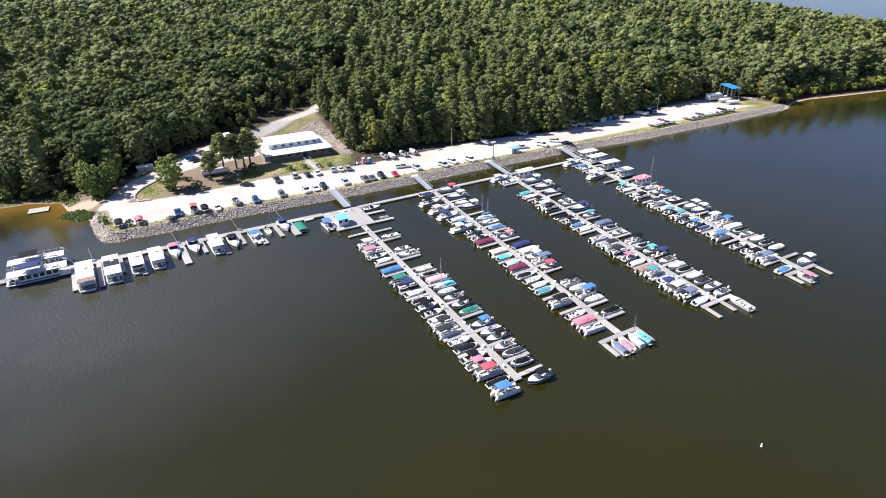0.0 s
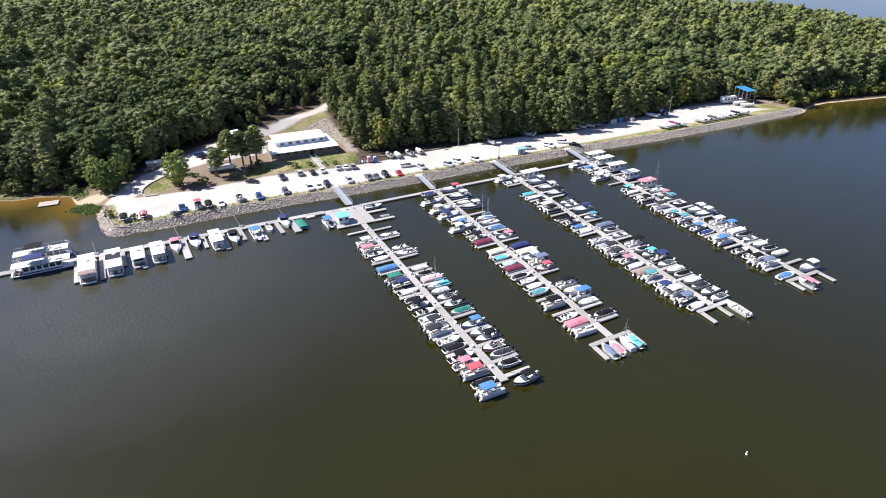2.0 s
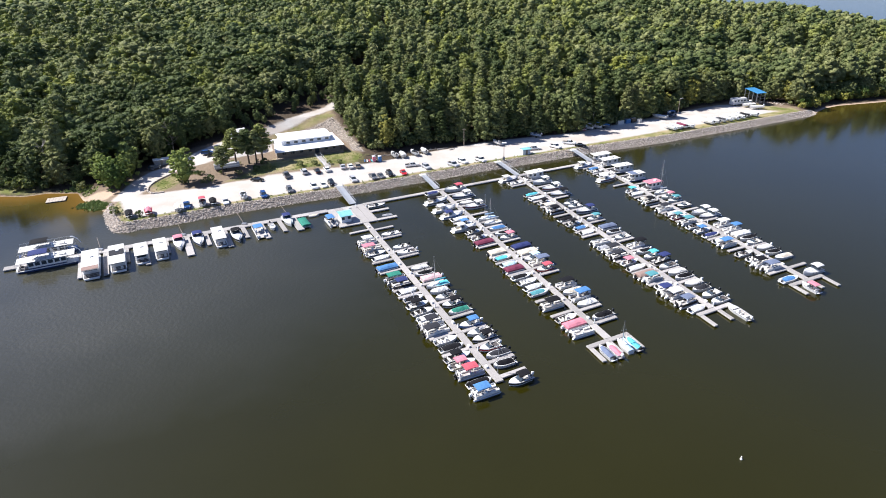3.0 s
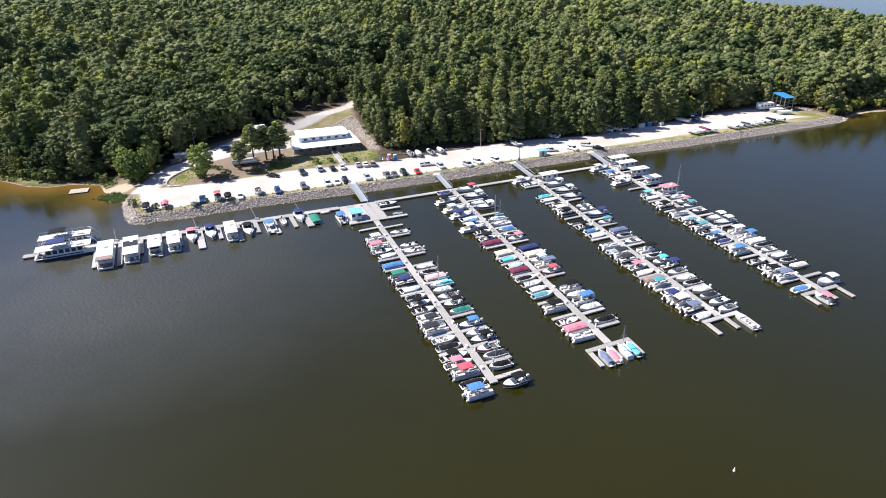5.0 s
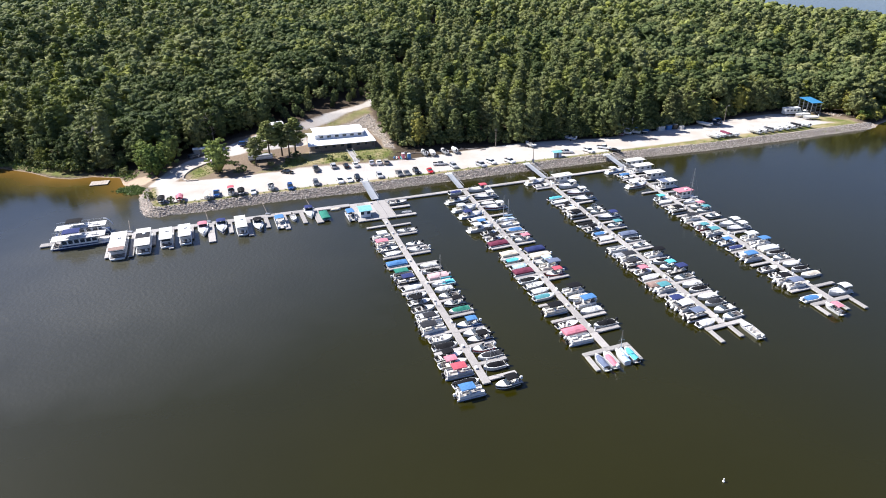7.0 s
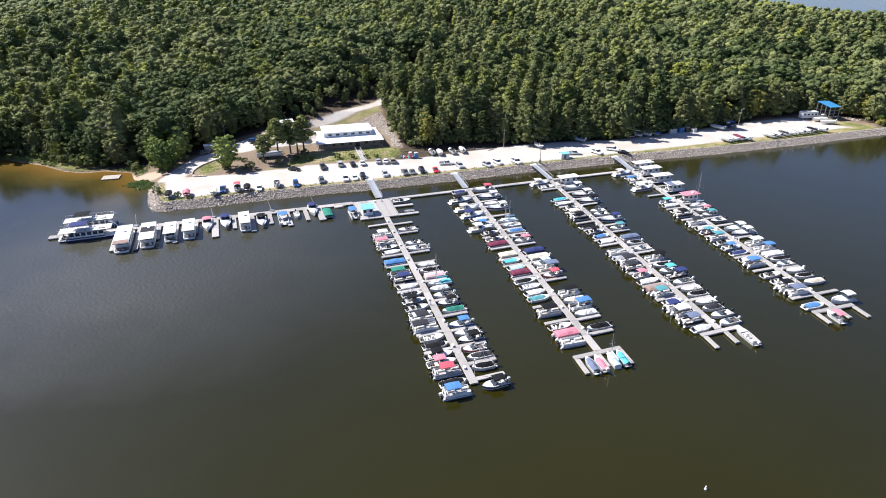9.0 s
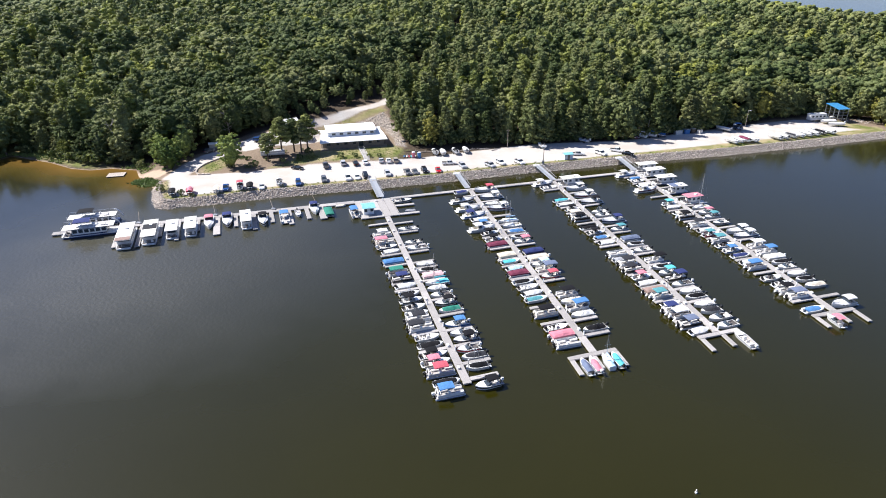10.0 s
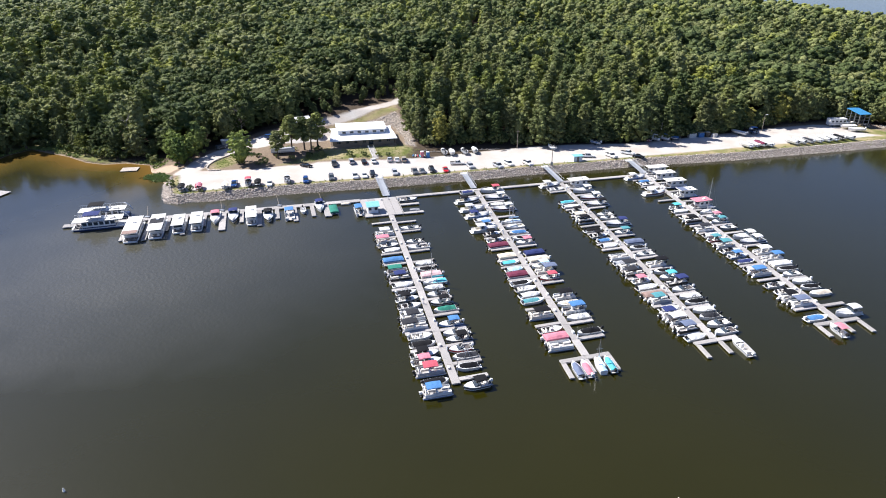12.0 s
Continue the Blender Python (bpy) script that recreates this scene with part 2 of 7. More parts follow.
def ground_material():
    m, nt, b = node_mat("shore ground", 0.95, 0.0, 0.2)
    p = place(nt)

    def mask(name, wob=1.6, soft=0.7, scale=0.5):
        a = nt.nodes.new("ShaderNodeAttribute")
        a.attribute_name = name
        w = calc(nt, "MULTIPLY", calc(nt, "SUBTRACT", noise_of(nt, scale, 4.0, 0.6, p), 0.5), wob * 2)
        return ramp(nt, calc(nt, "ADD", a.outputs["Fac"], w), -soft, soft)

    fine = noise_of(nt, 2.4, 4.0, 0.6, p)
    broad = noise_of(nt, 0.12, 3.0, 0.55, p)
    floor = mix(nt, ramp(nt, fine, 0.3, 0.7), (0.036, 0.027, 0.018), (0.09, 0.066, 0.045))
    dirt = mix(nt, ramp(nt, fine, 0.3, 0.7), (0.115, 0.086, 0.062), (0.25, 0.19, 0.135))
    green = mix(nt, ramp(nt, fine, 0.3, 0.75), (0.075, 0.095, 0.020), (0.17, 0.18, 0.05))
    green = mix(nt, ramp(nt, broad, 0.38, 0.62), green, (0.30, 0.25, 0.135))
    sand = mix(nt, ramp(nt, fine, 0.25, 0.75), (0.36, 0.265, 0.19), (0.49, 0.38, 0.285))
    gravel = mix(nt, ramp(nt, fine, 0.25, 0.75), (0.38, 0.362, 0.335), (0.53, 0.510, 0.478))
    gravel = mix(nt, calc(nt, "MULTIPLY", ramp(nt, broad, 0.38, 0.66), 0.8), gravel, (0.41, 0.355, 0.305))
    wear = noise_of(nt, 0.045, 5.0, 0.7, p)
    gravel = mix(nt, calc(nt, "MULTIPLY", ramp(nt, wear, 0.52, 0.66), 0.16), gravel, (0.30, 0.245, 0.195))
    rubble = mix(nt, ramp(nt, fine, 0.35, 0.65), (0.15, 0.128, 0.108), (0.36, 0.31, 0.262))
    col = mix(nt, mask("dirt", 2.5, 1.5, 0.3), floor, dirt)
    col = mix(nt, mask("sand", 1.5, 1.0), col, sand)
    col = mix(nt, mask("grass", 3.6, 1.6, 0.55), col, green)
    col = mix(nt, mask("rubble", 1.5, 0.8), col, rubble)
    col = mix(nt, mask("gravel", 0.9, 0.7), col, gravel)
    nt.links.new(col, b.inputs["Base Color"])
    bump(nt, b, fine, 0.5, 0.12)
    return m


WATER = water_material()
GROUND = ground_material()

# ---- helpers for meshes and things ----
def array_mesh(name, verts, faces):
    """A mesh from arrays: verts (n, 3), faces (m, k)."""
    me = bpy.data.meshes.new(name)
    verts, faces = np.asarray(verts, np.float32), np.asarray(faces, np.int32)
    m, k = faces.shape
    me.vertices.add(len(verts))
    me.vertices.foreach_set("co", verts.ravel())
    me.loops.add(m * k)
    me.loops.foreach_set("vertex_index", faces.ravel())
    me.polygons.add(m)
    me.polygons.foreach_set("loop_start", np.arange(0, m * k, k, dtype=np.int32))
    me.update(calc_edges=True)
    return me


def value_layer(me, name, values):
    at = me.attributes.new(name, "FLOAT", "POINT")
    at.data.foreach_set("value", np.asarray(values, np.float32))


def link_mesh(name, me, material, parent=None, label="", m=None):
    """An object of its own on a mesh that others may share."""
    if not me.materials:
        me.materials.append(None)
    ob = new(name, me)
    ob.material_slots[0].link = "OBJECT"
    ob.material_slots[0].material = material
    if parent is not None:
        ob.parent = parent
    if m is not None:
        ob.matrix_basis = m
    if label:
        tagged(ob, label)
    return ob


def part(name, bm, material, parent, label="", m=None):
    me = bpy.data.meshes.new(name)
    bm.to_mesh(me)
    bm.free()
    return link_mesh(name, me, material, parent, label, m)


MESHES = {}


def shaped(key, build):
    """The mesh of that key, built once."""
    if key not in MESHES:
        bm = bmesh.new()
        build(bm)
        bmesh.ops.recalc_face_normals(bm, faces=bm.faces)
        me = bpy.data.meshes.new(str(key[0]) if isinstance(key, tuple) else key)
        bm.to_mesh(me)
        bm.free()
        MESHES[key] = me
    return MESHES[key]


def box(bm, x0, x1, y0, y1, z0, z1, bevel=0.0, top=1.0, top_y=None):
    """A block; top scales its upper face in x (and top_y in y)."""
    ty = top if top_y is None else top_y
    cx, cy, hx, hy = (x0 + x1) / 2, (y0 + y1) / 2, (x1 - x0) / 2, (y1 - y0) / 2
    v = [bm.verts.new((cx + sx * hx * k, cy + sy * hy * q, z)) for z, k, q in ((z0, 1, 1), (z1, top, ty)) for sx, sy in ((-1, -1), (1, -1), (1, 1), (-1, 1))]
    fs = [bm.faces.new([v[i] for i in f]) for f in ((3, 2, 1, 0), (4, 5, 6, 7), (0, 1, 5, 4), (1, 2, 6, 5), (2, 3, 7, 6), (3, 0, 4, 7))]
    if bevel:
        edges = list({e for f in fs for e in f.edges})
        bmesh.ops.bevel(bm, geom=edges, offset=bevel, segments=2, affect="EDGES", profile=0.6)
    return v


def rod(bm, p, q, r=0.03, n=6, r2=None):
    p, q = Vector(p), Vector(q)
    d = (q - p)
    u = d.orthogonal().normalized()
    w = d.cross(u).normalized()
    r2 = r if r2 is None else r2
    a = [[bm.verts.new(c + (u * math.cos(k * math.tau / n) + w * math.sin(k * math.tau / n)) * s) for k in range(n)] for c, s in ((p, r), (q, r2))]
    for k in range(n):
        bm.faces.new((a[0][k], a[0][(k + 1) % n], a[1][(k + 1) % n], a[1][k]))
    bm.faces.new(a[0][::-1])
    bm.faces.new(a[1])


def loft(bm, rings, close=True, caps=True):
    """Skins rings of equal length."""
    vs = [[bm.verts.new(p) for p in r] for r in rings]
    n = len(vs[0])
    for a, b in zip(vs, vs[1:]):
        for k in range(n if close else n - 1):
            bm.faces.new((a[k], a[(k + 1) % n], b[(k + 1) % n], b[k]))
    if caps:
        bm.faces.new(vs[0][::-1])
        bm.faces.new(vs[-1])
    return vs


def thing(name, m, label, category, group=""):
    ob = new(name)
    ob.empty_display_size = 0.5
    ob.matrix_basis = m
    return tagged(ob, label, category, group)


# ---- the lie of the land ----
# the waterline from the cove in the west to the far side of the wooded point, land to the north
SHORE = [(-700, 60), (-420, 80), (-300, 100), (-240, 122), (-212, 145), (-197, 163), (-195, 182), (-198, 201), (-195, 210), (-184, 207.5), (-172, 205), (-159, 200),
         (-150, 199.5), (-143, 203), (-132, 203), (-126, 196), (-113, 186), (-106, 175.5), (-100.5, 169), (-95.8, 168.9), (-92.5, 171.2), (-84.5, 174.8),
         (-69, 183.6), (-52, 191.8), (-36, 199.1), (-24.8, 204.6), (-5.6, 214.8), (14.8, 225.6), (36.5, 236.4), (59.6, 248.4), (83.7, 259), (96.2, 264.6),
         (123.5, 279.2), (137.2, 286), (152.7, 294.8), (168.2, 303.2), (176, 307.2), (181, 312), (186, 318), (192, 323.8), (201, 329), (227, 336.4), (254, 345), (300, 358), (358, 400), (385, 480), (382, 560), (362, 640),
         (332, 740), (300, 850), (160, 960), (40, 1080), (-300, 1200), (-1500, 1300)]
# the open ground between the trees and the lake
CLEARING = [(-131, 206), (-116, 222), (-113, 234), (-107, 242.5), (-99.5, 248), (-88.5, 253.5), (-79.8, 264.5), (-70.3, 275.5), (-62.3, 287.5), (-58, 299), (-56, 312), (-52, 335), (-43, 335),
            (-46, 318), (-51, 302), (-54.5, 289), (-50, 276), (-42.5, 263), (-35.5, 248), (-31, 242), (-20, 247), (-7, 253), (13, 257), (29, 264), (59, 274), (89, 292),
            (125, 320), (150, 333), (166, 330), (176, 318), (190, 305), (170, 200), (-100, 100), (-128, 180)]
LOT = [(-110, 184), (-114, 193), (-101.2, 196.9), (-91.6, 200.8), (-85.2, 202.6), (-76.8, 209), (-71, 211.2), (-64.6, 215.6), (-56.5, 217.6), (-48.4, 220), (-41, 222.8), (-30, 229), (-9, 243), (2, 250),
       (13.6, 257.2), (25.5, 262.5), (50, 270), (63, 277), (76, 285), (105, 304), (121, 314), (137, 323), (144, 325), (157, 311.5), (168, 308), (175, 290), (-20, 160), (-100, 150)]
YARD = [(-79, 209.5), (-74, 219), (-68, 231), (-42, 243.5), (-33, 238), (-34, 229), (-55, 220), (-66, 217.5)]
LAWN = [(-101, 199.5), (-105, 206), (-104.6, 211), (-102, 217), (-98, 213), (-96.5, 206), (-98, 201)]
VERGE = [(-77, 257), (-69, 267.5), (-60.5, 276.8), (-55.5, 283.5), (-53, 277.5), (-58.6, 272.2), (-68.4, 264), (-75, 256)]
RUBBLE = [(-73, 256.5), (-68.4, 263), (-58.6, 271.5), (-53.2, 276), (-49.2, 272), (-42.8, 262), (-36, 249), (-34, 242), (-38.4, 243), (-43, 255), (-51, 266), (-58, 267.5), (-68, 258.5)]
POINT_END = [(140, 322), (158, 330), (176, 314), (172, 306), (158, 306)]
BARE = [(-106, 205), (-96, 214), (-70, 234), (-66, 226), (-72, 213), (-88, 205)]
DRIVES = [([(-109, 194), (-110.4, 208), (-108.6, 219), (-103, 229), (-97, 238), (-88, 248)], 4.4),
          ([(-90, 245), (-84, 254), (-77, 262.3), (-69.7, 271), (-61.5, 281), (-57, 288), (-53.4, 304), (-49.5, 322), (-47, 345)], 2.4),
          ([(-97, 230), (-86, 236), (-77, 246)], 6.0)]


def edge_distance(P, pts, closed):
    d = np.full(len(P), 1e9)
    pts = np.asarray(pts, float)
    nxt = np.roll(pts, -1, 0)
    for a, b in list(zip(pts, nxt))[: None if closed else -1]:
        v = b - a
        t = np.clip(((P - a) @ v) / (v @ v), 0, 1)
        d = np.minimum(d, np.hypot(*(P - a - t[:, None] * v).T))
    return d


def inside(P, pts):
    pts = np.asarray(pts, float)
    hit = np.zeros(len(P), bool)
    for (x0, y0), (x1, y1) in zip(pts, np.roll(pts, -1, 0)):
        if y0 != y1:
            c = ((y0 > P[:, 1]) != (y1 > P[:, 1])) & (P[:, 0] < (x1 - x0) * (P[:, 1] - y0) / (y1 - y0) + x0)
            hit ^= c
    return hit


def signed(P, pts):
    """Metres inside (+) or outside (-) a closed line."""
    return np.where(inside(P, pts), 1, -1) * edge_distance(P, pts, True)


def inland(P):
    """Metres from the waterline, + on land."""
    d = edge_distance(P, SHORE, False)
    return np.where(inside(P, SHORE + [(-1500, 90)]), 1, -1) * d


def swell(P, scale, seed):
    """Smooth hills between -1 and 1."""
    r = np.random.RandomState(seed)
    out = np.zeros(len(P))
    for k in range(6):
        a, f, ph = r.uniform(0, math.tau), scale * r.uniform(0.6, 1.7), r.uniform(0, math.tau)
        out += np.sin((P[:, 0] * math.cos(a) + P[:, 1] * math.sin(a)) * f + ph)
    return out / 3.2


def height(P):
    P = np.asarray(P, float)
    d = inland(P)
    x = P[:, 0]
    rip = np.clip((x + 118) / 8, 0, 1) * np.clip((183 - x) / 8, 0, 1)
    steep = np.clip(d * 0.72, 0, 2.1)
    gentle = np.clip(d * 0.09, 0, 2.1)
    z = np.where(d > 0, rip * steep + (1 - rip) * gentle, np.maximum(d * (0.12 + 0.4 * rip), -5))
    hill = np.clip(d - 32, 0, 95) * 0.135 + np.clip(d - 127, 0, 240) * 0.043
    hill = hill * (1 + 0.25 * swell(P, 0.02, 3)) + np.clip((d - 32) / 40, 0, 1) * swell(P, 0.045, 5) * 1.5
    z = z + hill
    pad = np.clip(1 - (np.hypot(x + 56, P[:, 1] - 243) - 19) / 14, 0, 1)
    z = z * (1 - pad) + 3.4 * pad
    return z


def height_at(x, y):
    return float(height([(x, y)])[0])


def steps(lo, hi, fine, far_lo, far_hi):
    core = list(np.arange(lo, hi, fine))
    a, s = [lo], fine
    while a[-1] > far_lo:
        s *= 1.25
        a.append(a[-1] - s)
    b, s = [core[-1]], fine
    while b[-1] < far_hi:
        s *= 1.25
        b.append(b[-1] + s)
    return np.array(a[:0:-1] + core + b[1:])


xs = steps(-215, 215, 1.0, -4200, 4200)
ys = steps(150, 345, 1.0, -3600, 4600)
gx, gy = np.meshgrid(xs, ys)
GP = np.stack([gx.ravel(), gy.ravel()], 1)
gz = height(GP)
nx, ny = len(xs), len(ys)
i, j = np.meshgrid(np.arange(nx - 1), np.arange(ny - 1))
q = (j * nx + i).ravel()
ground_me = array_mesh("ground", np.column_stack([GP, gz]), np.column_stack([q, q + 1, q + nx + 1, q + nx]))
gd = inland(GP)
road_d = np.max([r - edge_distance(GP, line, False) for line, r in DRIVES], 0)
value_layer(ground_me, "gravel", np.maximum(np.minimum(signed(GP, LOT), gd - 5.6 - 3.4 * np.clip((GP[:, 0] - 55) / 40, 0, 1)), road_d))
strip = np.minimum(gd - 3.0, 6.4 + 4.0 * np.clip((GP[:, 0] - 55) / 40, 0, 1) - gd) + np.where((GP[:, 0] > -110) & (GP[:, 0] < 172), 0, -20)
value_layer(ground_me, "grass", np.max([signed(GP, YARD), signed(GP, LAWN), signed(GP, VERGE), strip, signed(GP, POINT_END) - 3.6,
                                        np.minimum(6 - np.abs(gd - 8), -(GP[:, 0] + 150) * 0.2)], 0))
beach = np.minimum(np.where(GP[:, 0] < -128, 0.2, 1.4) - gd, np.maximum(-(GP[:, 0] + 112), GP[:, 0] - 180))
value_layer(ground_me, "sand", np.maximum(beach, 4.8 - np.hypot(GP[:, 0] + 121, GP[:, 1] - 199)))
stony = np.minimum(gd + 1.0, 3.2 - gd) + np.where((GP[:, 0] > -112) & (GP[:, 0] < 180), 0, -20)
value_layer(ground_me, "rubble", np.maximum(signed(GP, RUBBLE), stony))
value_layer(ground_me, "dirt", np.maximum(np.minimum(signed(GP, CLEARING), np.maximum(-GP[:, 0] - 34, GP[:, 0] - 118)), signed(GP, BARE) + 1) - 1.0)
for poly in ground_me.polygons:
    poly.use_smooth = True
ground = link_mesh("ground", ground_me, GROUND)
tagged(ground, "wooded lake shore with a pale gravel lot", "ground", kind="structure")

# the lake, finer near the shallows
wx, wy = steps(-240, 240, 4.0, -4200, 4200), steps(60, 360, 4.0, -3600, 4600)
gx, gy = np.meshgrid(wx, wy)
WP = np.stack([gx.ravel(), gy.ravel()], 1)
nx, ny = len(wx), len(wy)
i, j = np.meshgrid(np.arange(nx - 1), np.arange(ny - 1))
q = (j * nx + i).ravel()
water_me = array_mesh("water", np.column_stack([WP, np.zeros(len(WP))]), np.column_stack([q, q + 1, q + nx + 1, q + nx]))
wd = -inland(WP)
sandy = np.clip(-(WP[:, 0] + 108) / 14, 0, 1) + np.clip((WP[:, 0] - 172) / 8, 0, 1) * 0.52
value_layer(water_me, "shoal", np.clip(1.12 - wd / 19, 0, 1.2) * np.clip(sandy, 0, 1))
water = link_mesh("water", water_me, WATER)
tagged(water, "calm olive-brown lake water with faint ripples", "water", kind="structure")

# ---- trees ----
def crown_lumps(rng, kind, lumps, high, low):
    """Leafy boughs of one crown, base of the tree at 0: place, radius and outward way of each."""
    out = []
    mid, half = high * (0.95 + low) / 2, high * (0.95 - low) / 2
    for k in range(lumps):
        f = (k + 0.5) / lumps
        a = k * 2.4 + rng.uniform(-0.4, 0.4)
        if kind == "broad":
            r0 = high * 0.24
            up = 1.0 - 1.6 * f
            ring = math.sqrt(max(0.0, 1 - up * up))
            d = np.array((math.cos(a) * ring, math.sin(a) * ring, up))
            u = rng.uniform(0.58, 1.0)
            c = np.array((d[0] * r0 * u, d[1] * r0 * u, mid + d[2] * half * u))
            r = r0 * rng.uniform(0.24, 0.50) * (16.0 / lumps) ** 0.5
        else:
            r0 = high * 0.195
            ring = (0.15 + 0.85 * f ** 0.8) * (1.0 if f < 0.85 else 0.8)
            d = np.array((math.cos(a), math.sin(a), 0.7)) / 1.22
            u = rng.uniform(0.45, 0.85) * ring
            c = np.array((math.cos(a) * r0 * u, math.sin(a) * r0 * u, high * (0.95 - (0.91 - low) * f)))
            r = r0 * (0.34 + 0.20 * f) * rng.uniform(0.75, 1.25) * (16.0 / lumps) ** 0.5
        out.append((c, r, d))
    return out, (mid, half, r0)


def crown_leaves(rng, boughs, leaves, size):
    """Loose sprays of leaves standing off the boughs: corners (4n, 3)."""
    out = []
    cs = [(c, r) for c, r, d in boughs]
    for c, r, d in boughs:
        n = rng.normal(size=(leaves, 3)) + (d + np.array((0, 0, 0.3))) * 1.0
        n /= np.linalg.norm(n, axis=1)[:, None]
        p = c + n * r * rng.uniform(0.86, 1.25, (leaves, 1)) * np.array((1, 1, 0.9))
        keep = np.ones(leaves, bool)
        for oc, orr in cs:
            keep &= np.linalg.norm(p - oc, axis=1) > orr * 0.8
        p, n = p[keep], n[keep]
        m = len(p)
        nn = n + rng.normal(size=(m, 3)) * 0.45
        nn /= np.linalg.norm(nn, axis=1)[:, None]
        t = np.cross(nn, rng.normal(size=(m, 3)))
        t /= np.linalg.norm(t, axis=1)[:, None]
        b = np.cross(nn, t)
        s = size * rng.uniform(0.55, 1.25, (m, 1))
        s2 = size * rng.uniform(0.5, 1.0, (m, 1))
        lift = nn * size * 0.22
        quad = np.stack([p - t * s - lift * 0.6, p - b * s2 + lift, p + t * s - lift * 0.6, p + b * s2 + lift * 0.2], 1)
        out.append(quad.reshape(-1, 3))
    return np.concatenate(out)


def ico_shape(sub):
    bm = bmesh.new()
    bmesh.ops.create_icosphere(bm, subdivisions=sub, radius=1.0)
    v = np.array([x.co[:] for x in bm.verts])
    f = np.array([[y.index for y in x.verts] for x in bm.faces])
    bm.free()
    return v, f


ICO_V, ICO_F = ico_shape(1)
BOUGH = {1: (ICO_V, ICO_F), 2: ico_shape(2)}


def crown_arrays(seed, kind, lumps, leaves, size, high, core, low=0.45, three=False, fine=1):
    """Verts and triangles of a whole crown: uneven leafy boughs with loose leaves standing off them, round one dark core."""
    rng = np.random.RandomState(seed)
    boughs, (mid, half, r0) = crown_lumps(rng, kind, lumps, high, low)
    vs, fs, n = [], [], 0
    if leaves:
        v = crown_leaves(rng, boughs, leaves, size)
        f = np.arange(len(v)).reshape(-1, 4)
        if three:
            vs.append(v[f[:, :3].ravel()])
            fs.append(np.arange(len(f) * 3).reshape(-1, 3))
        else:
            vs.append(v)
            fs.append(np.concatenate([f[:, [0, 1, 2]], f[:, [0, 2, 3]]]))
        n = len(vs[0])
    bv, bf = BOUGH[fine]
    facing = np.array([bv[t].mean(0) for t in bf])
    for c, r, d in boughs:
        v = c + bv * r * rng.uniform(0.62, 1.08, (len(bv), 1)) * np.array((1, 1, 0.88))
        f = bf[(facing @ d > -0.45) & (facing[:, 2] > -0.8)]
        used = np.unique(f)
        where = np.zeros(len(bv), int)
        where[used] = np.arange(len(used))
        vs.append(v[used])
        fs.append(where[f] + n)
        n += len(used)
    if core:
        w = ICO_V * (r0 * 0.60, r0 * 0.60, half * 0.74) * rng.uniform(0.85, 1.12, (len(ICO_V), 1))
        if kind == "pine":
            w[:, :2] *= np.clip(0.75 - 0.55 * w[:, 2:] / half, 0.2, 1.2)
        w[:, 2] += mid
        vs.append(w)
        fs.append(ICO_F + n)
    return np.concatenate(vs), np.concatenate(fs)


# the wood: a spot every few metres inside the land that the trees cover
rng = np.random.RandomState(11)
spots = []
for gap, y0, y1 in ((6.2, 150, 420), (7.2, 420, 620), (9.6, 620, 860)):
    ax, ay = np.meshgrid(np.arange(-680, 420, gap), np.arange(y0, y1, gap))
    s = np.stack([ax.ravel(), ay.ravel()], 1) + rng.uniform(-gap * 0.42, gap * 0.42, (ax.size, 2))
    spots.append(s)
spots = np.concatenate(spots)
ang = np.degrees(np.arctan2(spots[:, 0] - 18, spots[:, 1] + 10))
spots = spots[(ang > -57) & (ang < 39)]
sd_shore, sd_clear = inland(spots), signed(spots, CLEARING)
edge_need = np.where(spots[:, 0] > 180, 9.0, np.where(spots[:, 0] < -194, 2.0, 6.0))
keep = (sd_shore > edge_need) & (sd_clear < -1.0)
# a grassy cut through the wood behind the road
cut = edge_distance(spots, [(-46, 305), (-48, 340), (-51, 393), (-55, 450), (-62, 562), (-70, 682)], False)
keep &= cut > 4.2
spots, sd_shore, sd_clear = spots[keep], sd_shore[keep], sd_clear[keep]
spot_z = height(spots)
conifer = (swell(spots, 0.03, 21) + rng.normal(size=len(spots)) * 0.55) > np.where(spots[:, 0] < -60, 0.25, -0.25)
tall = np.where(conifer, rng.uniform(12.5, 23.5, len(spots)), rng.uniform(10.5, 20.5, len(spots)))
# trees close above the road, kept low to let the sun reach it
road = DRIVES[1][0]
by_road = edge_distance(spots, road, False)
above = spots[:, 1] > np.interp(spots[:, 0], [p[0] for p in road], [p[1] for p in road])
tall = np.where(above & (spots[:, 0] < -50) & (spots[:, 0] > -96), np.minimum(tall, 1.5 + 0.55 * by_road), tall)
# lower growth towards the far tip of the wood
tall = tall * np.where((spots[:, 0] > 200) & (spots[:, 1] > 430), 0.86, 1.0)
front = (sd_clear > -7.5) | (sd_shore < 13)
tone = np.clip(0.42 + 0.25 * swell(spots, 0.05, 31) * 0.6 + rng.normal(size=len(spots)) * 0.34 + np.where(conifer, 0.14, 0.0), 0, 0.9)
tone = np.where(rng.uniform(size=len(spots)) < 0.015, 0.97, tone)

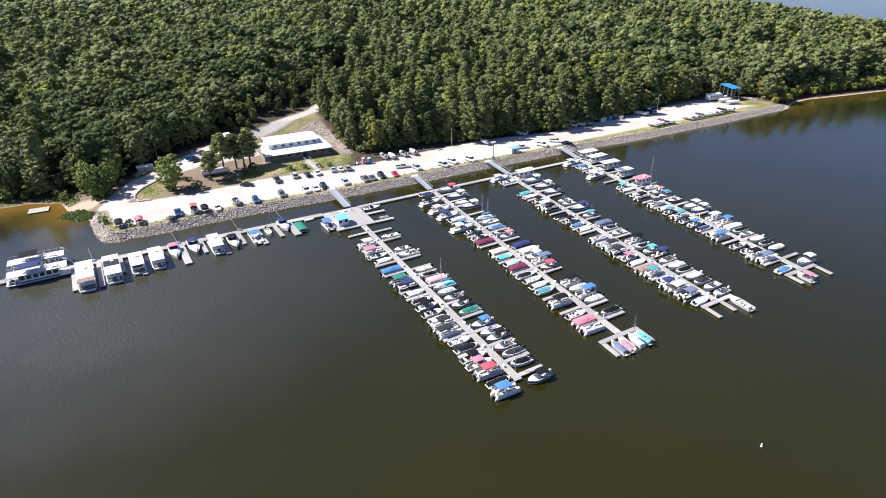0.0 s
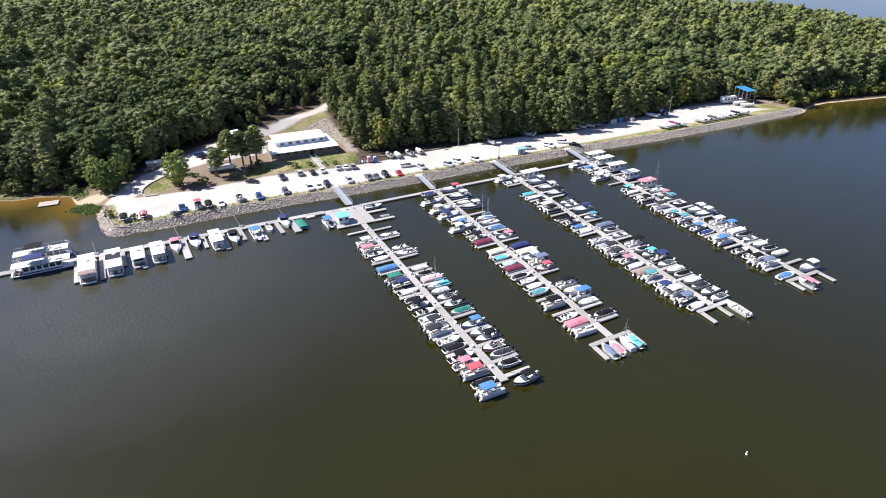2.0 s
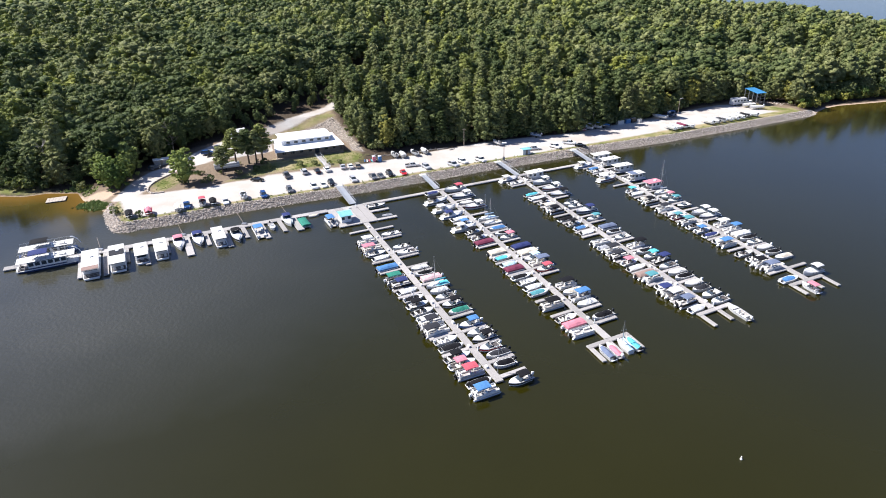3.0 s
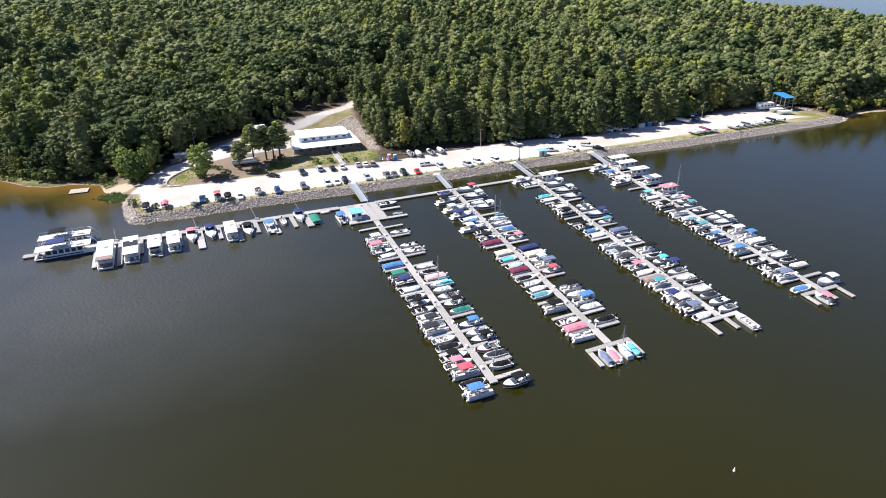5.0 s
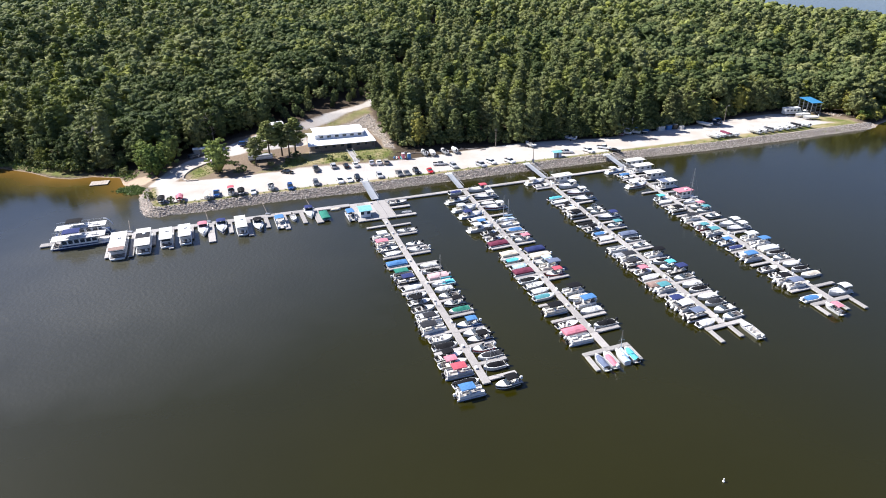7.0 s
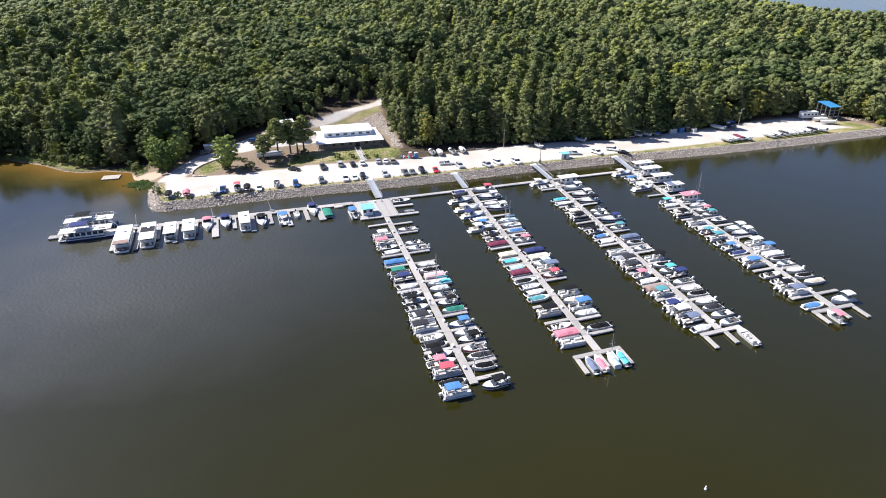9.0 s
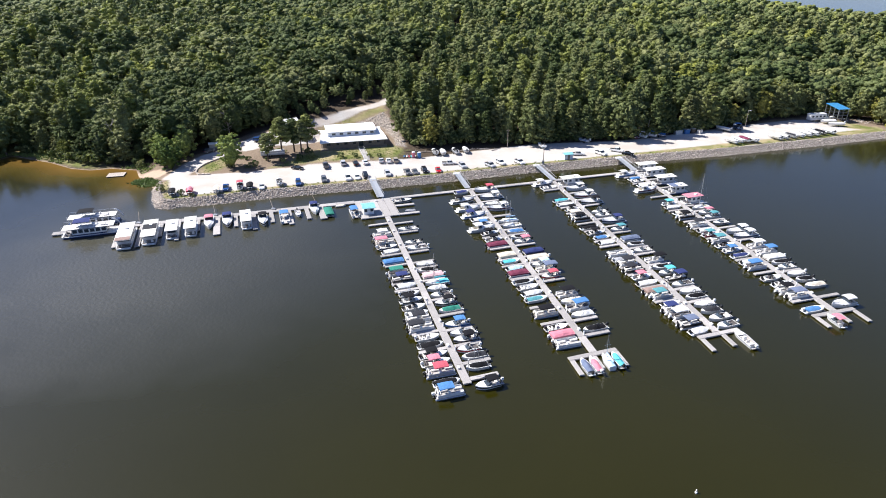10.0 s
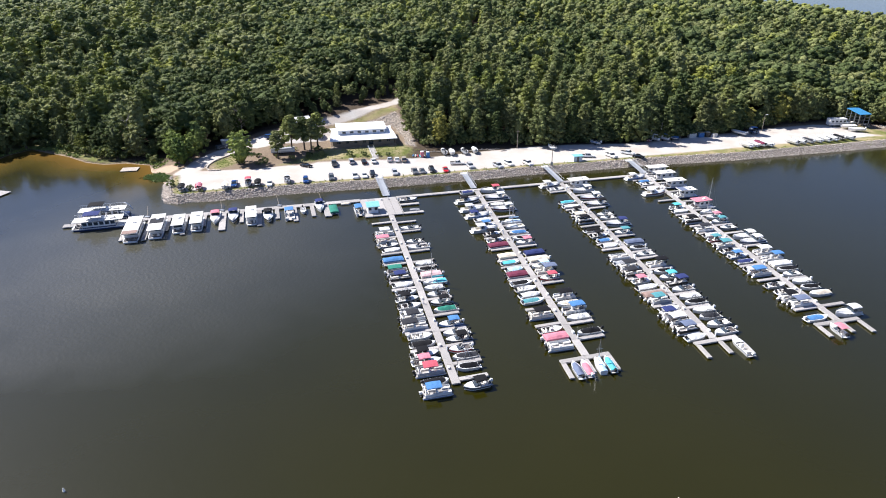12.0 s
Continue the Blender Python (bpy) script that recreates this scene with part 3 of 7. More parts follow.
TEMPLATES = {}
for far, (lumps, leaves, size) in enumerate(((34, 16, 0.40), (19, 9, 0.54), (11, 4, 0.8), (5, 0, 1.0))):
    for con in (False, True):
        kind = "pine" if con else "broad"
        TEMPLATES[far, con] = [crown_arrays(100 + k + 10 * far + 20 * con, kind, lumps, leaves, size, 18.0, far < 2, 0.24 if far == 0 else 0.36, True) for k in range(7)]
dist = np.hypot(spots[:, 0] - 18, spots[:, 1])
vs, fs, ts, n = [], [], [], 0
for k in np.nonzero(~front)[0]:
    v, f = TEMPLATES[int(dist[k] > 345) + int(dist[k] > 490) + int(dist[k] > 600), bool(conifer[k])][rng.randint(7)]
    a, s = rng.uniform(0, math.tau), tall[k] / 18.0
    wide = s * rng.uniform(0.95, 1.55) * (1.0 if conifer[k] else 1.12)
    c, si = math.cos(a) * wide, math.sin(a) * wide
    w = np.column_stack([v[:, 0] * c - v[:, 1] * si + spots[k, 0], v[:, 0] * si + v[:, 1] * c + spots[k, 1], v[:, 2] * s + spot_z[k]])
    vs.append(w)
    fs.append(f + n)
    ts.append(np.full(len(w), tone[k]))
    n += len(w)
forest_me = array_mesh("forest", np.concatenate(vs), np.concatenate(fs))
forest_me.polygons.foreach_set("use_smooth", np.ones(len(forest_me.polygons), bool))
value_layer(forest_me, "tone", np.concatenate(ts))
forest = link_mesh("forest", forest_me, LEAF_FOREST)
tagged(forest, "dense green mixed forest of pines and hardwoods", "forest", kind="stuff")


# single trees along the edge of the wood and on the open ground
def trunk_mesh(seed, kind, high):
    def build(bm):
        r = random.Random(seed)
        top = high * (0.9 if kind == "pine" else 0.62)
        rings, lean = [], Vector((r.uniform(-0.03, 0.03), r.uniform(-0.03, 0.03), 0))
        for k in range(6):
            f = k / 5
            c = lean * (top * f) * f + Vector((0, 0, top * f - 0.4))
            rad = high * 0.017 * (1.25 - f) + 0.02
            rings.append([c + Vector((math.cos(a) * rad, math.sin(a) * rad, 0)) for a in [math.tau * q / 7 for q in range(7)]])
        loft(bm, rings)
        for k in range(7 if kind == "broad" else 8):
            f = r.uniform(0.45, 0.95)
            c = lean * (top * f) * f + Vector((0, 0, top * f - 0.4))
            a = k * 2.4
            ln = high * (0.20 if kind == "broad" else 0.12) * r.uniform(0.7, 1.2)
            rod(bm, c, c + Vector((math.cos(a) * ln, math.sin(a) * ln, ln * (0.8 if kind == "broad" else 0.25))), high * 0.006 + 0.02, 5, 0.02)
    return shaped(("trunk", seed, kind), build)


def crown_mesh(*spec, wide=1.0, **more):
    v, f = crown_arrays(*spec, **more)
    v[:, :2] *= wide
    me = array_mesh("crown", v, f)
    me.polygons.foreach_set("use_smooth", np.ones(len(me.polygons), bool))
    return me


TREES = {}
for con in (False, True):
    for k in range(6):
        kind = "pine" if con else "broad"
        TREES[con, k] = (crown_mesh(300 + k + 50 * con, kind, 60, 24, 0.30, 18.0, True, low=0.08 if con else -0.12), trunk_mesh(k, kind, 18.0))
SPARSE = {k: (crown_mesh(500 + k, "pine", 34, 44, 0.30, 18.0, False, low=0.34, wide=1.3), trunk_mesh(20 + k, "pine", 18.0)) for k in range(3)}


def tree(x, y, high, con, k, turn, label, wide=1.0, kit=None, z=None, leaf=None, name="tree", group="trees at the edge of the wood"):
    crown, trunk = kit or TREES[con, k]
    s = high / 18.0
    zz = height_at(x, y) if z is None else z
    t = thing(name, pose(x, y, zz - 0.1, 0, 0, turn) @ Matrix.Diagonal((s * wide, s * wide, s, 1)), label, "tree", group)
    link_mesh("trunk", trunk, BARK, t)
    link_mesh("crown", crown, leaf or LEAF_TREE, t)
    return t


for k in np.nonzero(front)[0]:
    con = bool(conifer[k]) and spots[k, 0] > -110 and rng.uniform() < 0.6
    pale = not con and rng.uniform() < (0.45 if spots[k, 0] > 105 else 0.04)
    low = 0.72 if spots[k, 0] > 178 or (-194 < spots[k, 0] < -125 and sd_shore[k] < 12) else 1.0
    tree(spots[k, 0], spots[k, 1], tall[k] * low * rng.uniform(0.85, 1.05), con, rng.randint(6), rng.uniform(0, 360),
         "tall green pine at the edge of the wood" if con else ("leafy yellowing hardwood at the edge of the wood" if pale else "leafy green hardwood at the edge of the wood"),
         rng.uniform(1.05, 1.35) * (1.15 if low < 1 or con else 1.0), z=spot_z[k], leaf=LEAF_PALE if pale else None, name="pine_tree" if con else "broadleaf_tree")

GROUP = "trees on the open ground"
for x, y, high, k, wide in ((-93.5, 207.5, 15.0, 0, 1.3), (-116.2, 202.8, 12.5, 1, 1.3), (-121.5, 206, 13.5, 2, 1.2), (-117.8, 210.5, 12, 3, 1.15), (-118.5, 217.5, 14, 4, 1.2), (-126, 211, 13, 5, 1.2)):
    tree(x, y, high, False, k, 70 * k, "round leafy green hardwood beside the gravel drive", wide, leaf=LEAF_FRESH, group=GROUP, name="broadleaf_tree")
for x, y, high, k in ((-79.5, 222, 15.5, 0), (-82.5, 215.5, 11.5, 1), (-71.5, 229, 15.0, 2), (-76, 226, 14, 1), (-73, 226, 13.5, 0)):
    tree(x, y, high, True, k, 50 * k + 20, "slender open-crowned pine on bare ground", 1.25, SPARSE[k], group=GROUP, name="pine_tree")

# ---- floating docks ----
WEST = 27.3          # heading of the long walkway
EAST_FINGER = 29.3   # heading of the slips on the four long docks


def heading(deg):
    return Vector((math.cos(radians(deg)), math.sin(radians(deg)), 0))


def run_of(a, b):
    return math.degrees(math.atan2(b[1] - a[1], b[0] - a[0])), math.hypot(b[0] - a[0], b[1] - a[1])


def deck_mesh(ln, wd):
    def build(bm):
        box(bm, -ln / 2, ln / 2, -wd / 2, wd / 2, 0.47, 0.53, 0.015)
    return shaped(("deck", round(ln, 2), wd), build)


def edge_mesh(ln, wd):
    def build(bm):
        for s in (-1, 1):
            box(bm, -ln / 2, ln / 2, s * wd / 2 - 0.05, s * wd / 2 + 0.06, 0.22, 0.50, 0.02)
        for s in (-1, 1):
            box(bm, s * (ln / 2 - 0.06) - 0.06, s * (ln / 2 - 0.06) + 0.06, -wd / 2 + 0.06, wd / 2 - 0.06, 0.22, 0.46)
    return shaped(("fascia", round(ln, 2), wd), build)


def float_mesh(ln, wd):
    def build(bm):
        box(bm, -ln / 2 + 0.25, ln / 2 - 0.25, -wd / 2 + 0.12, wd / 2 - 0.12, -0.35, 0.42, 0.08)
    return shaped(("float", round(ln, 2), wd), build)


def dock(a, b, wd, label, name="floating_dock", group="floating docks", piece=6.0, z=0.0):
    turn, ln = run_of(a, b)
    t = thing(name, pose(a[0], a[1], z, 0, 0, turn), label, "dock", group)
    n = max(1, round(ln / piece))
    w = ln / n
    for k in range(n):
        m = pose(w * (k + 0.5), 0, 0)
        link_mesh("deck_section", deck_mesh(w - 0.06, wd), DOCK, t, m=m)
        link_mesh("fascia", edge_mesh(w - 0.06, wd), DOCK_EDGE, t, m=m)
        link_mesh("float", float_mesh(w - 0.06, wd), FLOAT, t, "black plastic float", m=m)
    return t


class Pier:
    """One long dock: boats lie to both sides of it."""

    def __init__(self, a, b, slip):
        self.a, self.b, self.slip = Vector((*a, 0)), Vector((*b, 0)), slip
        self.e = (self.b - self.a).normalized()
        self.f = heading(slip)

    def at(self, s, u):
        return self.a + self.e * s + self.f * u


DOCK_A = Pier((-23.5, 177.0), (15.9, 97.4), EAST_FINGER)
DOCK_B = Pier((-0.4, 203.1), (39.9, 112.7), EAST_FINGER)
DOCK_C = Pier((27.2, 219.2), (66.5, 125.6), EAST_FINGER)
DOCK_D = Pier((56.7, 236.4), (94.8, 140.0), 27.5)
for pier in (DOCK_A, DOCK_B, DOCK_C, DOCK_D):
    dock(pier.at(1.85 if pier is DOCK_A else -1, 0), pier.b, 1.55, "long weathered grey floating dock with slips")
O_W, E_W = Vector((-36.6, 185.9, 0)), heading(WEST)
N_W = Vector((E_W.y, -E_W.x, 0))


def west(t, n):
    return O_W + E_W * t + N_W * n


dock(west(-91.4, 0.4), west(-0.7, 0.4), 2.3, "weathered grey floating walkway beside the houseboats")
dock(west(11.7, 0.4), (53.5, 233.4), 1.7, "narrow grey floating walkway parallel to the shore")


def platform():
    t = thing("dock_platform", pose(O_W.x, O_W.y, 0, 0, 0, WEST), "wide grey floating platform below the gangway", "dock", "floating docks")
    for k in range(5):
        link_mesh("deck_section", deck_mesh(2.36, 15.4), DOCK, t, m=pose(0.6 + 2.42 * k, -7.7, 0))
        link_mesh("float", float_mesh(2.36, 15.2), FLOAT, t, "black plastic float", m=pose(0.6 + 2.42 * k, -7.7, 0))
    bm = bmesh.new()
    for y0, y1 in ((0.0, 0.12), (-15.52, -15.4)):
        box(bm, -0.7, 11.7, y0, y1, 0.2, 0.5)
    for x0 in (-0.75, 11.68):
        box(bm, x0, x0 + 0.1, -15.4, 0, 0.2, 0.5)
    part("fascia", bm, DOCK_EDGE, t)


platform()


def finger(a, b, wd=0.9):
    return dock(a, b, wd, "narrow grey finger dock between moored boats", "finger_dock", "finger docks", 7.0)


for n0, n1 in ((7.5, 7.5), (14.9, 14.9)):
    finger(west(11.8, n0), west(18.2, n1), 1.3)
W_OUT = heading(-60.5)
for t, ln, wd in ((-72.3, 14.5, 1.5), (-66.2, 15.4, 1.2), (-60.8, 9.5, 1.2), (-55.7, 14.0, 1.2), (-50.1, 8.6, 1.2), (-44.5, 13.4, 1.9), (-38.8, 8.6, 1.1),
                  (-33.4, 12.6, 1.4), (-27.9, 8.4, 1.2), (-22.4, 11.6, 1.4), (-16.7, 8.9, 1.2), (-12.3, 10.2, 2.0)):
    p = west(t, 1.6)
    finger(p, p + W_OUT * ln, wd)


# end bars of the long docks
def bar(pier, s, u0, u1, wd=1.6):
    finger(pier.at(s, u0), pier.at(s, u1), wd)


def arm(pier, u, s0, s1, wd=1.2):
    finger(pier.at(s0, u), pier.at(s1, u), wd)


bar(DOCK_A, 87.6, 0.85, 6.8, 1.0)
bar(DOCK_B, 99.6, -6.0, 5.2, 1.1)
for u in (-5.5, 4.7):
    arm(DOCK_B, u, 100.3, 105.2, 0.9)
arm(DOCK_B, -0.4, 100.3, 104.6, 0.7)
bar(DOCK_C, 102.2, -5.2, 5.4, 1.1)
for u, s1 in ((-4.6, 107.4), (0.8, 107.2)):
    arm(DOCK_C, u, 102.9, s1, 0.9)
bar(DOCK_D, 104.2, -6.4, 5.4, 1.1)
for u, s1 in ((-5.9, 109.0), (0.2, 108.6), (4.8, 109.6)):
    arm(DOCK_D, u, 104.9, s1, 0.9)


# gangways from the bank down to the docks
def gangway(top, foot, wd):
    turn, ln = run_of(top, foot)
    drop = math.degrees(math.atan2(2.35 - 0.62, ln))
    t = thing("gangway", pose(top[0], top[1], 2.35, 0, 0, turn) @ pose(0, 0, 0, 0, drop, 0), "sloping aluminium gangway with lattice side rails", "gangway", "gangways")
    bm = bmesh.new()
    box(bm, 0, ln, -wd / 2, wd / 2, -0.12, 0, 0.02)
    part("walkway", bm, RAIL, t)
    for s in (-1, 1):
        bm = bmesh.new()
        y = s * wd / 2
        rod(bm, (0, y, 1.05), (ln, y, 1.05), 0.05)
        rod(bm, (0, y, 0.05), (ln, y, 0.05), 0.05)
        n = max(4, int(ln / 1.5))
        for k in range(n + 1):
            rod(bm, (ln * k / n, y, 0.05), (ln * k / n, y, 1.05), 0.035, 5)
            if k < n:
                rod(bm, (ln * k / n, y, 0.05), (ln * (k + 1) / n, y, 1.05), 0.025, 5)
        part("side_rail", bm, RAIL, t)
    bm = bmesh.new()
    box(bm, -1.2, 0.1, -wd / 2 - 0.3, wd / 2 + 0.3, -0.45, 0.0, 0.03)
    part("landing", bm, CONCRETE, t, "pale concrete landing")


gangway((-36.6, 203.6), (-29.6, 191.0), 2.4)
gangway((-7.4, 214.9), (-1.9, 205.3), 2.0)
gangway((20.9, 230.0), (27.6, 219.4), 2.0)
gangway((52.1, 245.2), (57.4, 236.1), 2.2)


def kiosk():
    c = west(2.2, 10.2)
    t = thing("dock_kiosk", pose(c.x, c.y, 0.53, 0, 0, WEST), "small white kiosk with a teal metal roof", "kiosk")
    bm = bmesh.new()
    box(bm, -1.6, 1.6, -2.6, 1.2, 0.0, 2.4, 0.03)
    part("body", bm, WHITE_WALL, t)
    bm = bmesh.new()
    r = [[(x, -3.2, 2.35), (x, -0.7, 3.1), (x, 1.8, 2.35), (x, 1.8, 2.27), (x, -0.7, 3.0), (x, -3.2, 2.27)] for x in (-2.1, 2.1)]
    loft(bm, r)
    part("roof", bm, TEAL_METAL, t, "teal metal gable roof")
    for x in (-1.0, 0.9):
        bm = bmesh.new()
        box(bm, x - 0.45, x + 0.45, -2.66, -2.6, 1.0, 1.9, 0.01)
        part("window", bm, GLASS, t)
    bm = bmesh.new()
    box(bm, 1.6, 1.66, -1.2, -0.3, 0.05, 2.0, 0.01)
    part("door", bm, WHITE_PLASTIC, t)


kiosk()

# white dock boxes and power posts along the long docks
box_kit = thing("dock_box", pose(-30, 187, 0.53, 0, 0, WEST), "white plastic storage box on the dock", "dock box", "dock boxes")
bm = bmesh.new()
box(bm, -0.36, 0.36, -0.2, 0.2, 0.0, 0.36, 0.03)
part("body", bm, WHITE_PLASTIC, box_kit)
bm = bmesh.new()
box(bm, -0.39, 0.39, -0.23, 0.23, 0.37, 0.46, 0.04, 0.94)
part("lid", bm, WHITE_PLASTIC, box_kit)
post_kit = thing("power_post", pose(-28, 188, 0.53, 0, 0, WEST), "white power and water post on the dock", "power post", "power posts")
bm = bmesh.new()
box(bm, -0.11, 0.11, -0.11, 0.11, 0.0, 0.85, 0.02)
part("post", bm, WHITE_PLASTIC, post_kit)
bm = bmesh.new()
box(bm, -0.13, 0.13, -0.13, 0.13, 0.86, 1.05, 0.04, 0.6)
part("cap", bm, LAMP_WHITE, post_kit)
r = random.Random(4)
for pier, ln in ((DOCK_A, 88), (DOCK_B, 99), (DOCK_C, 101), (DOCK_D, 103)):
    s = 6.0
    while s < ln:
        p = pier.at(s, r.choice((-0.42, 0.42)))
        copy_thing(box_kit, pose(p.x, p.y, 0.53, 0, 0, math.degrees(math.atan2(pier.e.y, pier.e.x)) + r.uniform(-3, 3)))
        if r.random() < 0.6:
            p = pier.at(s + 2.2, r.choice((-0.62, 0.62)))
            copy_thing(post_kit, pose(p.x, p.y, 0.53, 0, 0, WEST))
        s += r.uniform(6.0, 10.5)


def lamp_post(p, high):
    t = thing("dock_lamp", pose(p[0], p[1], 0.53), "slim grey lamp post at the end of a dock", "lamp post")
    bm = bmesh.new()
    rod(bm, (0, 0, 0), (0, 0, high), 0.06, 8)
    part("pole", bm, STEEL, t)
    bm = bmesh.new()
    box(bm, -0.16, 0.16, -0.16, 0.16, high, high + 0.22, 0.04, 0.7)
    part("lamp_head", bm, WHITE_PLASTIC, t)


lamp_post(DOCK_A.at(86.2, 0.9), 3.4)

# spars that hold the walkway off the bank
for t, n in ((-67.5, -8.0), (-45.0, -8.4), (-27.0, -8.6), (-13.0, -9.2)):
    a, b = west(t, -0.6), west(t - 1.0, n)
    ob = thing("mooring_spar", pose(a.x, a.y, 0.45), "thin steel spar from the walkway to the bank", "spar", "mooring spars")
    d = b - a
    bm = bmesh.new()
    rod(bm, (0, 0, 0), (d.x, d.y, 1.2), 0.06, 8)
    part("pipe", bm, TIMBER, ob)
    bm = bmesh.new()
    box(bm, -0.7, 0.7, -0.4, 0.4, -0.05, 0.5, 0.04)
    part("bracket", bm, STEEL, ob)

# ---- boats ----  (bow to +x, waterline at z = 0)
def plan_half(f, L, B, blunt):
    """Half the beam at f, 0 at the stern and 1 at the bow."""
    if f < 0.45:
        return B / 2 * (0.90 + 0.10 * f / 0.45)
    g = (f - 0.45) / 0.55
    return B / 2 * max(0.03, (1 - g ** (2.1 + blunt)))


def hull_mesh(L, B, H, blunt=0.9, rake=0.06, key="hull"):
    def build(bm):
        rings = []
        for k in range(12):
            f = k / 11
            x = -L / 2 + L * f
            w = plan_half(f, L, B, blunt)
            sheer = H * (1 + 0.22 * f * f)
            keel = -0.35 + 0.5 * max(0, f - 0.72) / 0.28 * H
            cx = x - rake * L * f * f * 0.6
            rings.append([(cx, 0, keel), (cx, w * 0.78, keel * 0.25 + 0.10), (x, w, sheer * 0.82), (x, w * 1.02, sheer), (x, w * 0.90, sheer + 0.015),
                          (x, -w * 0.90, sheer + 0.015), (x, -w * 1.02, sheer), (x, -w, sheer * 0.82), (cx, -w * 0.78, keel * 0.25 + 0.10)])
        vs = [[bm.verts.new(p) for p in r] for r in rings]
        n = 9
        for a, b in zip(vs, vs[1:]):
            for k in range(n):
                if k == 4:
                    continue
                bm.faces.new((a[k], a[(k + 1) % n], b[(k + 1) % n], b[k]))
        bm.faces.new([vs[0][k] for k in (8, 7, 6, 3, 2, 1, 0)])
        bm.faces.new(vs[0][3:7])
        bm.faces.new(vs[-1])
    return shaped((key, L, B, H, blunt), build)


def stripe_mesh(L, B, H, blunt=0.9):
    """A coloured band round the topsides."""
    def build(bm):
        for s in (-1, 1):
            low, high = [], []
            for k in range(12):
                f = k / 11
                x, w = -L / 2 + L * f, plan_half(f, L, B, blunt)
                sh = H * (1 + 0.22 * f * f)
                low.append((x, s * (w * 1.0 + 0.012), sh * 0.50))
                high.append((x, s * (w * 1.015 + 0.012), sh * 0.80))
            a, b = [bm.verts.new(p) for p in low], [bm.verts.new(p) for p in high]
            for k in range(11):
                bm.faces.new((a[k], a[k + 1], b[k + 1], b[k]))
    return shaped(("stripe", L, B, H, blunt), build)


def deck_shell(L, B, H, f0, f1, dz=0.02, blunt=0.9, inner=0.92, crown=0.08):
    """The deck between f0 and f1 of the length."""
    def build(bm):
        rings = []
        for k in range(8):
            f = f0 + (f1 - f0) * k / 7
            x, w = -L / 2 + L * f, plan_half(f, L, B, blunt) * inner
            z = H * (1 + 0.22 * f * f) + dz
            rings.append([(x, -w, z - 0.05), (x, -w, z), (x, -w * 0.5, z + crown * 0.8), (x, 0, z + crown), (x, w * 0.5, z + crown * 0.8), (x, w, z), (x, w, z - 0.05)])
        loft(bm, rings)
    return shaped(("deck_shell", L, B, H, f0, f1, dz, blunt, crown), build)


def well_mesh(L, B, H, f0, f1, floor, blunt=0.9):
    """The cockpit: a floor and the inner sides."""
    def build(bm):
        out_, in_ = [], []
        for k in range(7):
            f = f0 + (f1 - f0) * k / 6
            x, w = -L / 2 + L * f, plan_half(f, L, B, blunt) * 0.90
            out_.append((x, w, H * (1 + 0.22 * f * f)))
            in_.append((x, w * 0.92, floor))
        top = [bm.verts.new(p) for p in out_] + [bm.verts.new((p[0], -p[1], p[2])) for p in out_[::-1]]
        bot = [bm.verts.new(p) for p in in_] + [bm.verts.new((p[0], -p[1], p[2])) for p in in_[::-1]]
        n = len(top)
        for k in range(n):
            bm.faces.new((top[k], top[(k + 1) % n], bot[(k + 1) % n], bot[k]))
        bm.faces.new(bot)
    return shaped(("well", L, B, H, f0, f1, floor, blunt), build)


def cover_mesh(L, B, H, f0, f1, rise, blunt=0.9, seed=0, wide=0.95):
    """A fitted tarpaulin, peaked over its poles and slack between them."""
    def build(bm):
        r = random.Random(seed)
        rings, n = [], 10
        for k in range(n + 1):
            q = k / n
            f = f0 + (f1 - f0) * q
            x, w = -L / 2 + L * f, plan_half(f, L, B, blunt) * wide * (1 - 0.35 * max(0.0, q - 0.75) ** 2 * 4)
            z = H * (1 + 0.22 * f * f)
            hump = rise * max(0.12, math.sin(math.pi * (0.12 + 0.76 * q)) ** 0.8) * (1 + 0.16 * math.sin(q * 14 + seed))
            row = []
            for y in (-1.0, -1.0, -0.72, -0.36, 0, 0.36, 0.72, 1.0, 1.0):
                first = len(row) in (0, 8)
                prof = 0 if abs(y) == 1 else (1 - abs(y) ** 1.6)
                row.append((x, y * w, z + 0.01 if first else z + 0.03 + hump * prof + (0 if abs(y) == 1 else r.uniform(-0.03, 0.03))))
            rings.append(row)
        loft(bm, rings, close=False, caps=False)
        ends = [v for v in bm.verts]
        bm.faces.new(ends[:9][::-1])
        bm.faces.new(ends[-9:])
    return shaped(("cover", L, B, H, f0, f1, rise, blunt, seed, wide), build)


def canopy_mesh(ln, wd, sag=0.12):
    def build(bm):
        rings = []
        for k in range(7):
            x = -ln / 2 + ln * k / 6
            z = 0.10 * math.sin(math.pi * k / 6) - 0.02 * (k % 2)
            up = [(x, wd / 2 * y, z + sag * (1 - y * y) - (0.10 if abs(y) == 1 else 0)) for y in (-1, -0.92, -0.5, 0, 0.5, 0.92, 1)]
            rings.append(up + [(p[0], p[1] * 0.985, p[2] - 0.03) for p in up[::-1]])
        loft(bm, rings)
    return shaped(("canopy", ln, wd), build)


def frame_mesh(ln, wd, high):
    """The bows that carry a canopy."""
    def build(bm):
        for s in (-1, 1):
            for x0, x1 in ((0.0, -ln * 0.46), (0.0, ln * 0.46), (0.0, 0.0)):
                rod(bm, (x0, s * wd * 0.48, 0), (x1, s * wd * 0.48, high), 0.022, 5)
    return shaped(("bows", ln, wd, high), build)


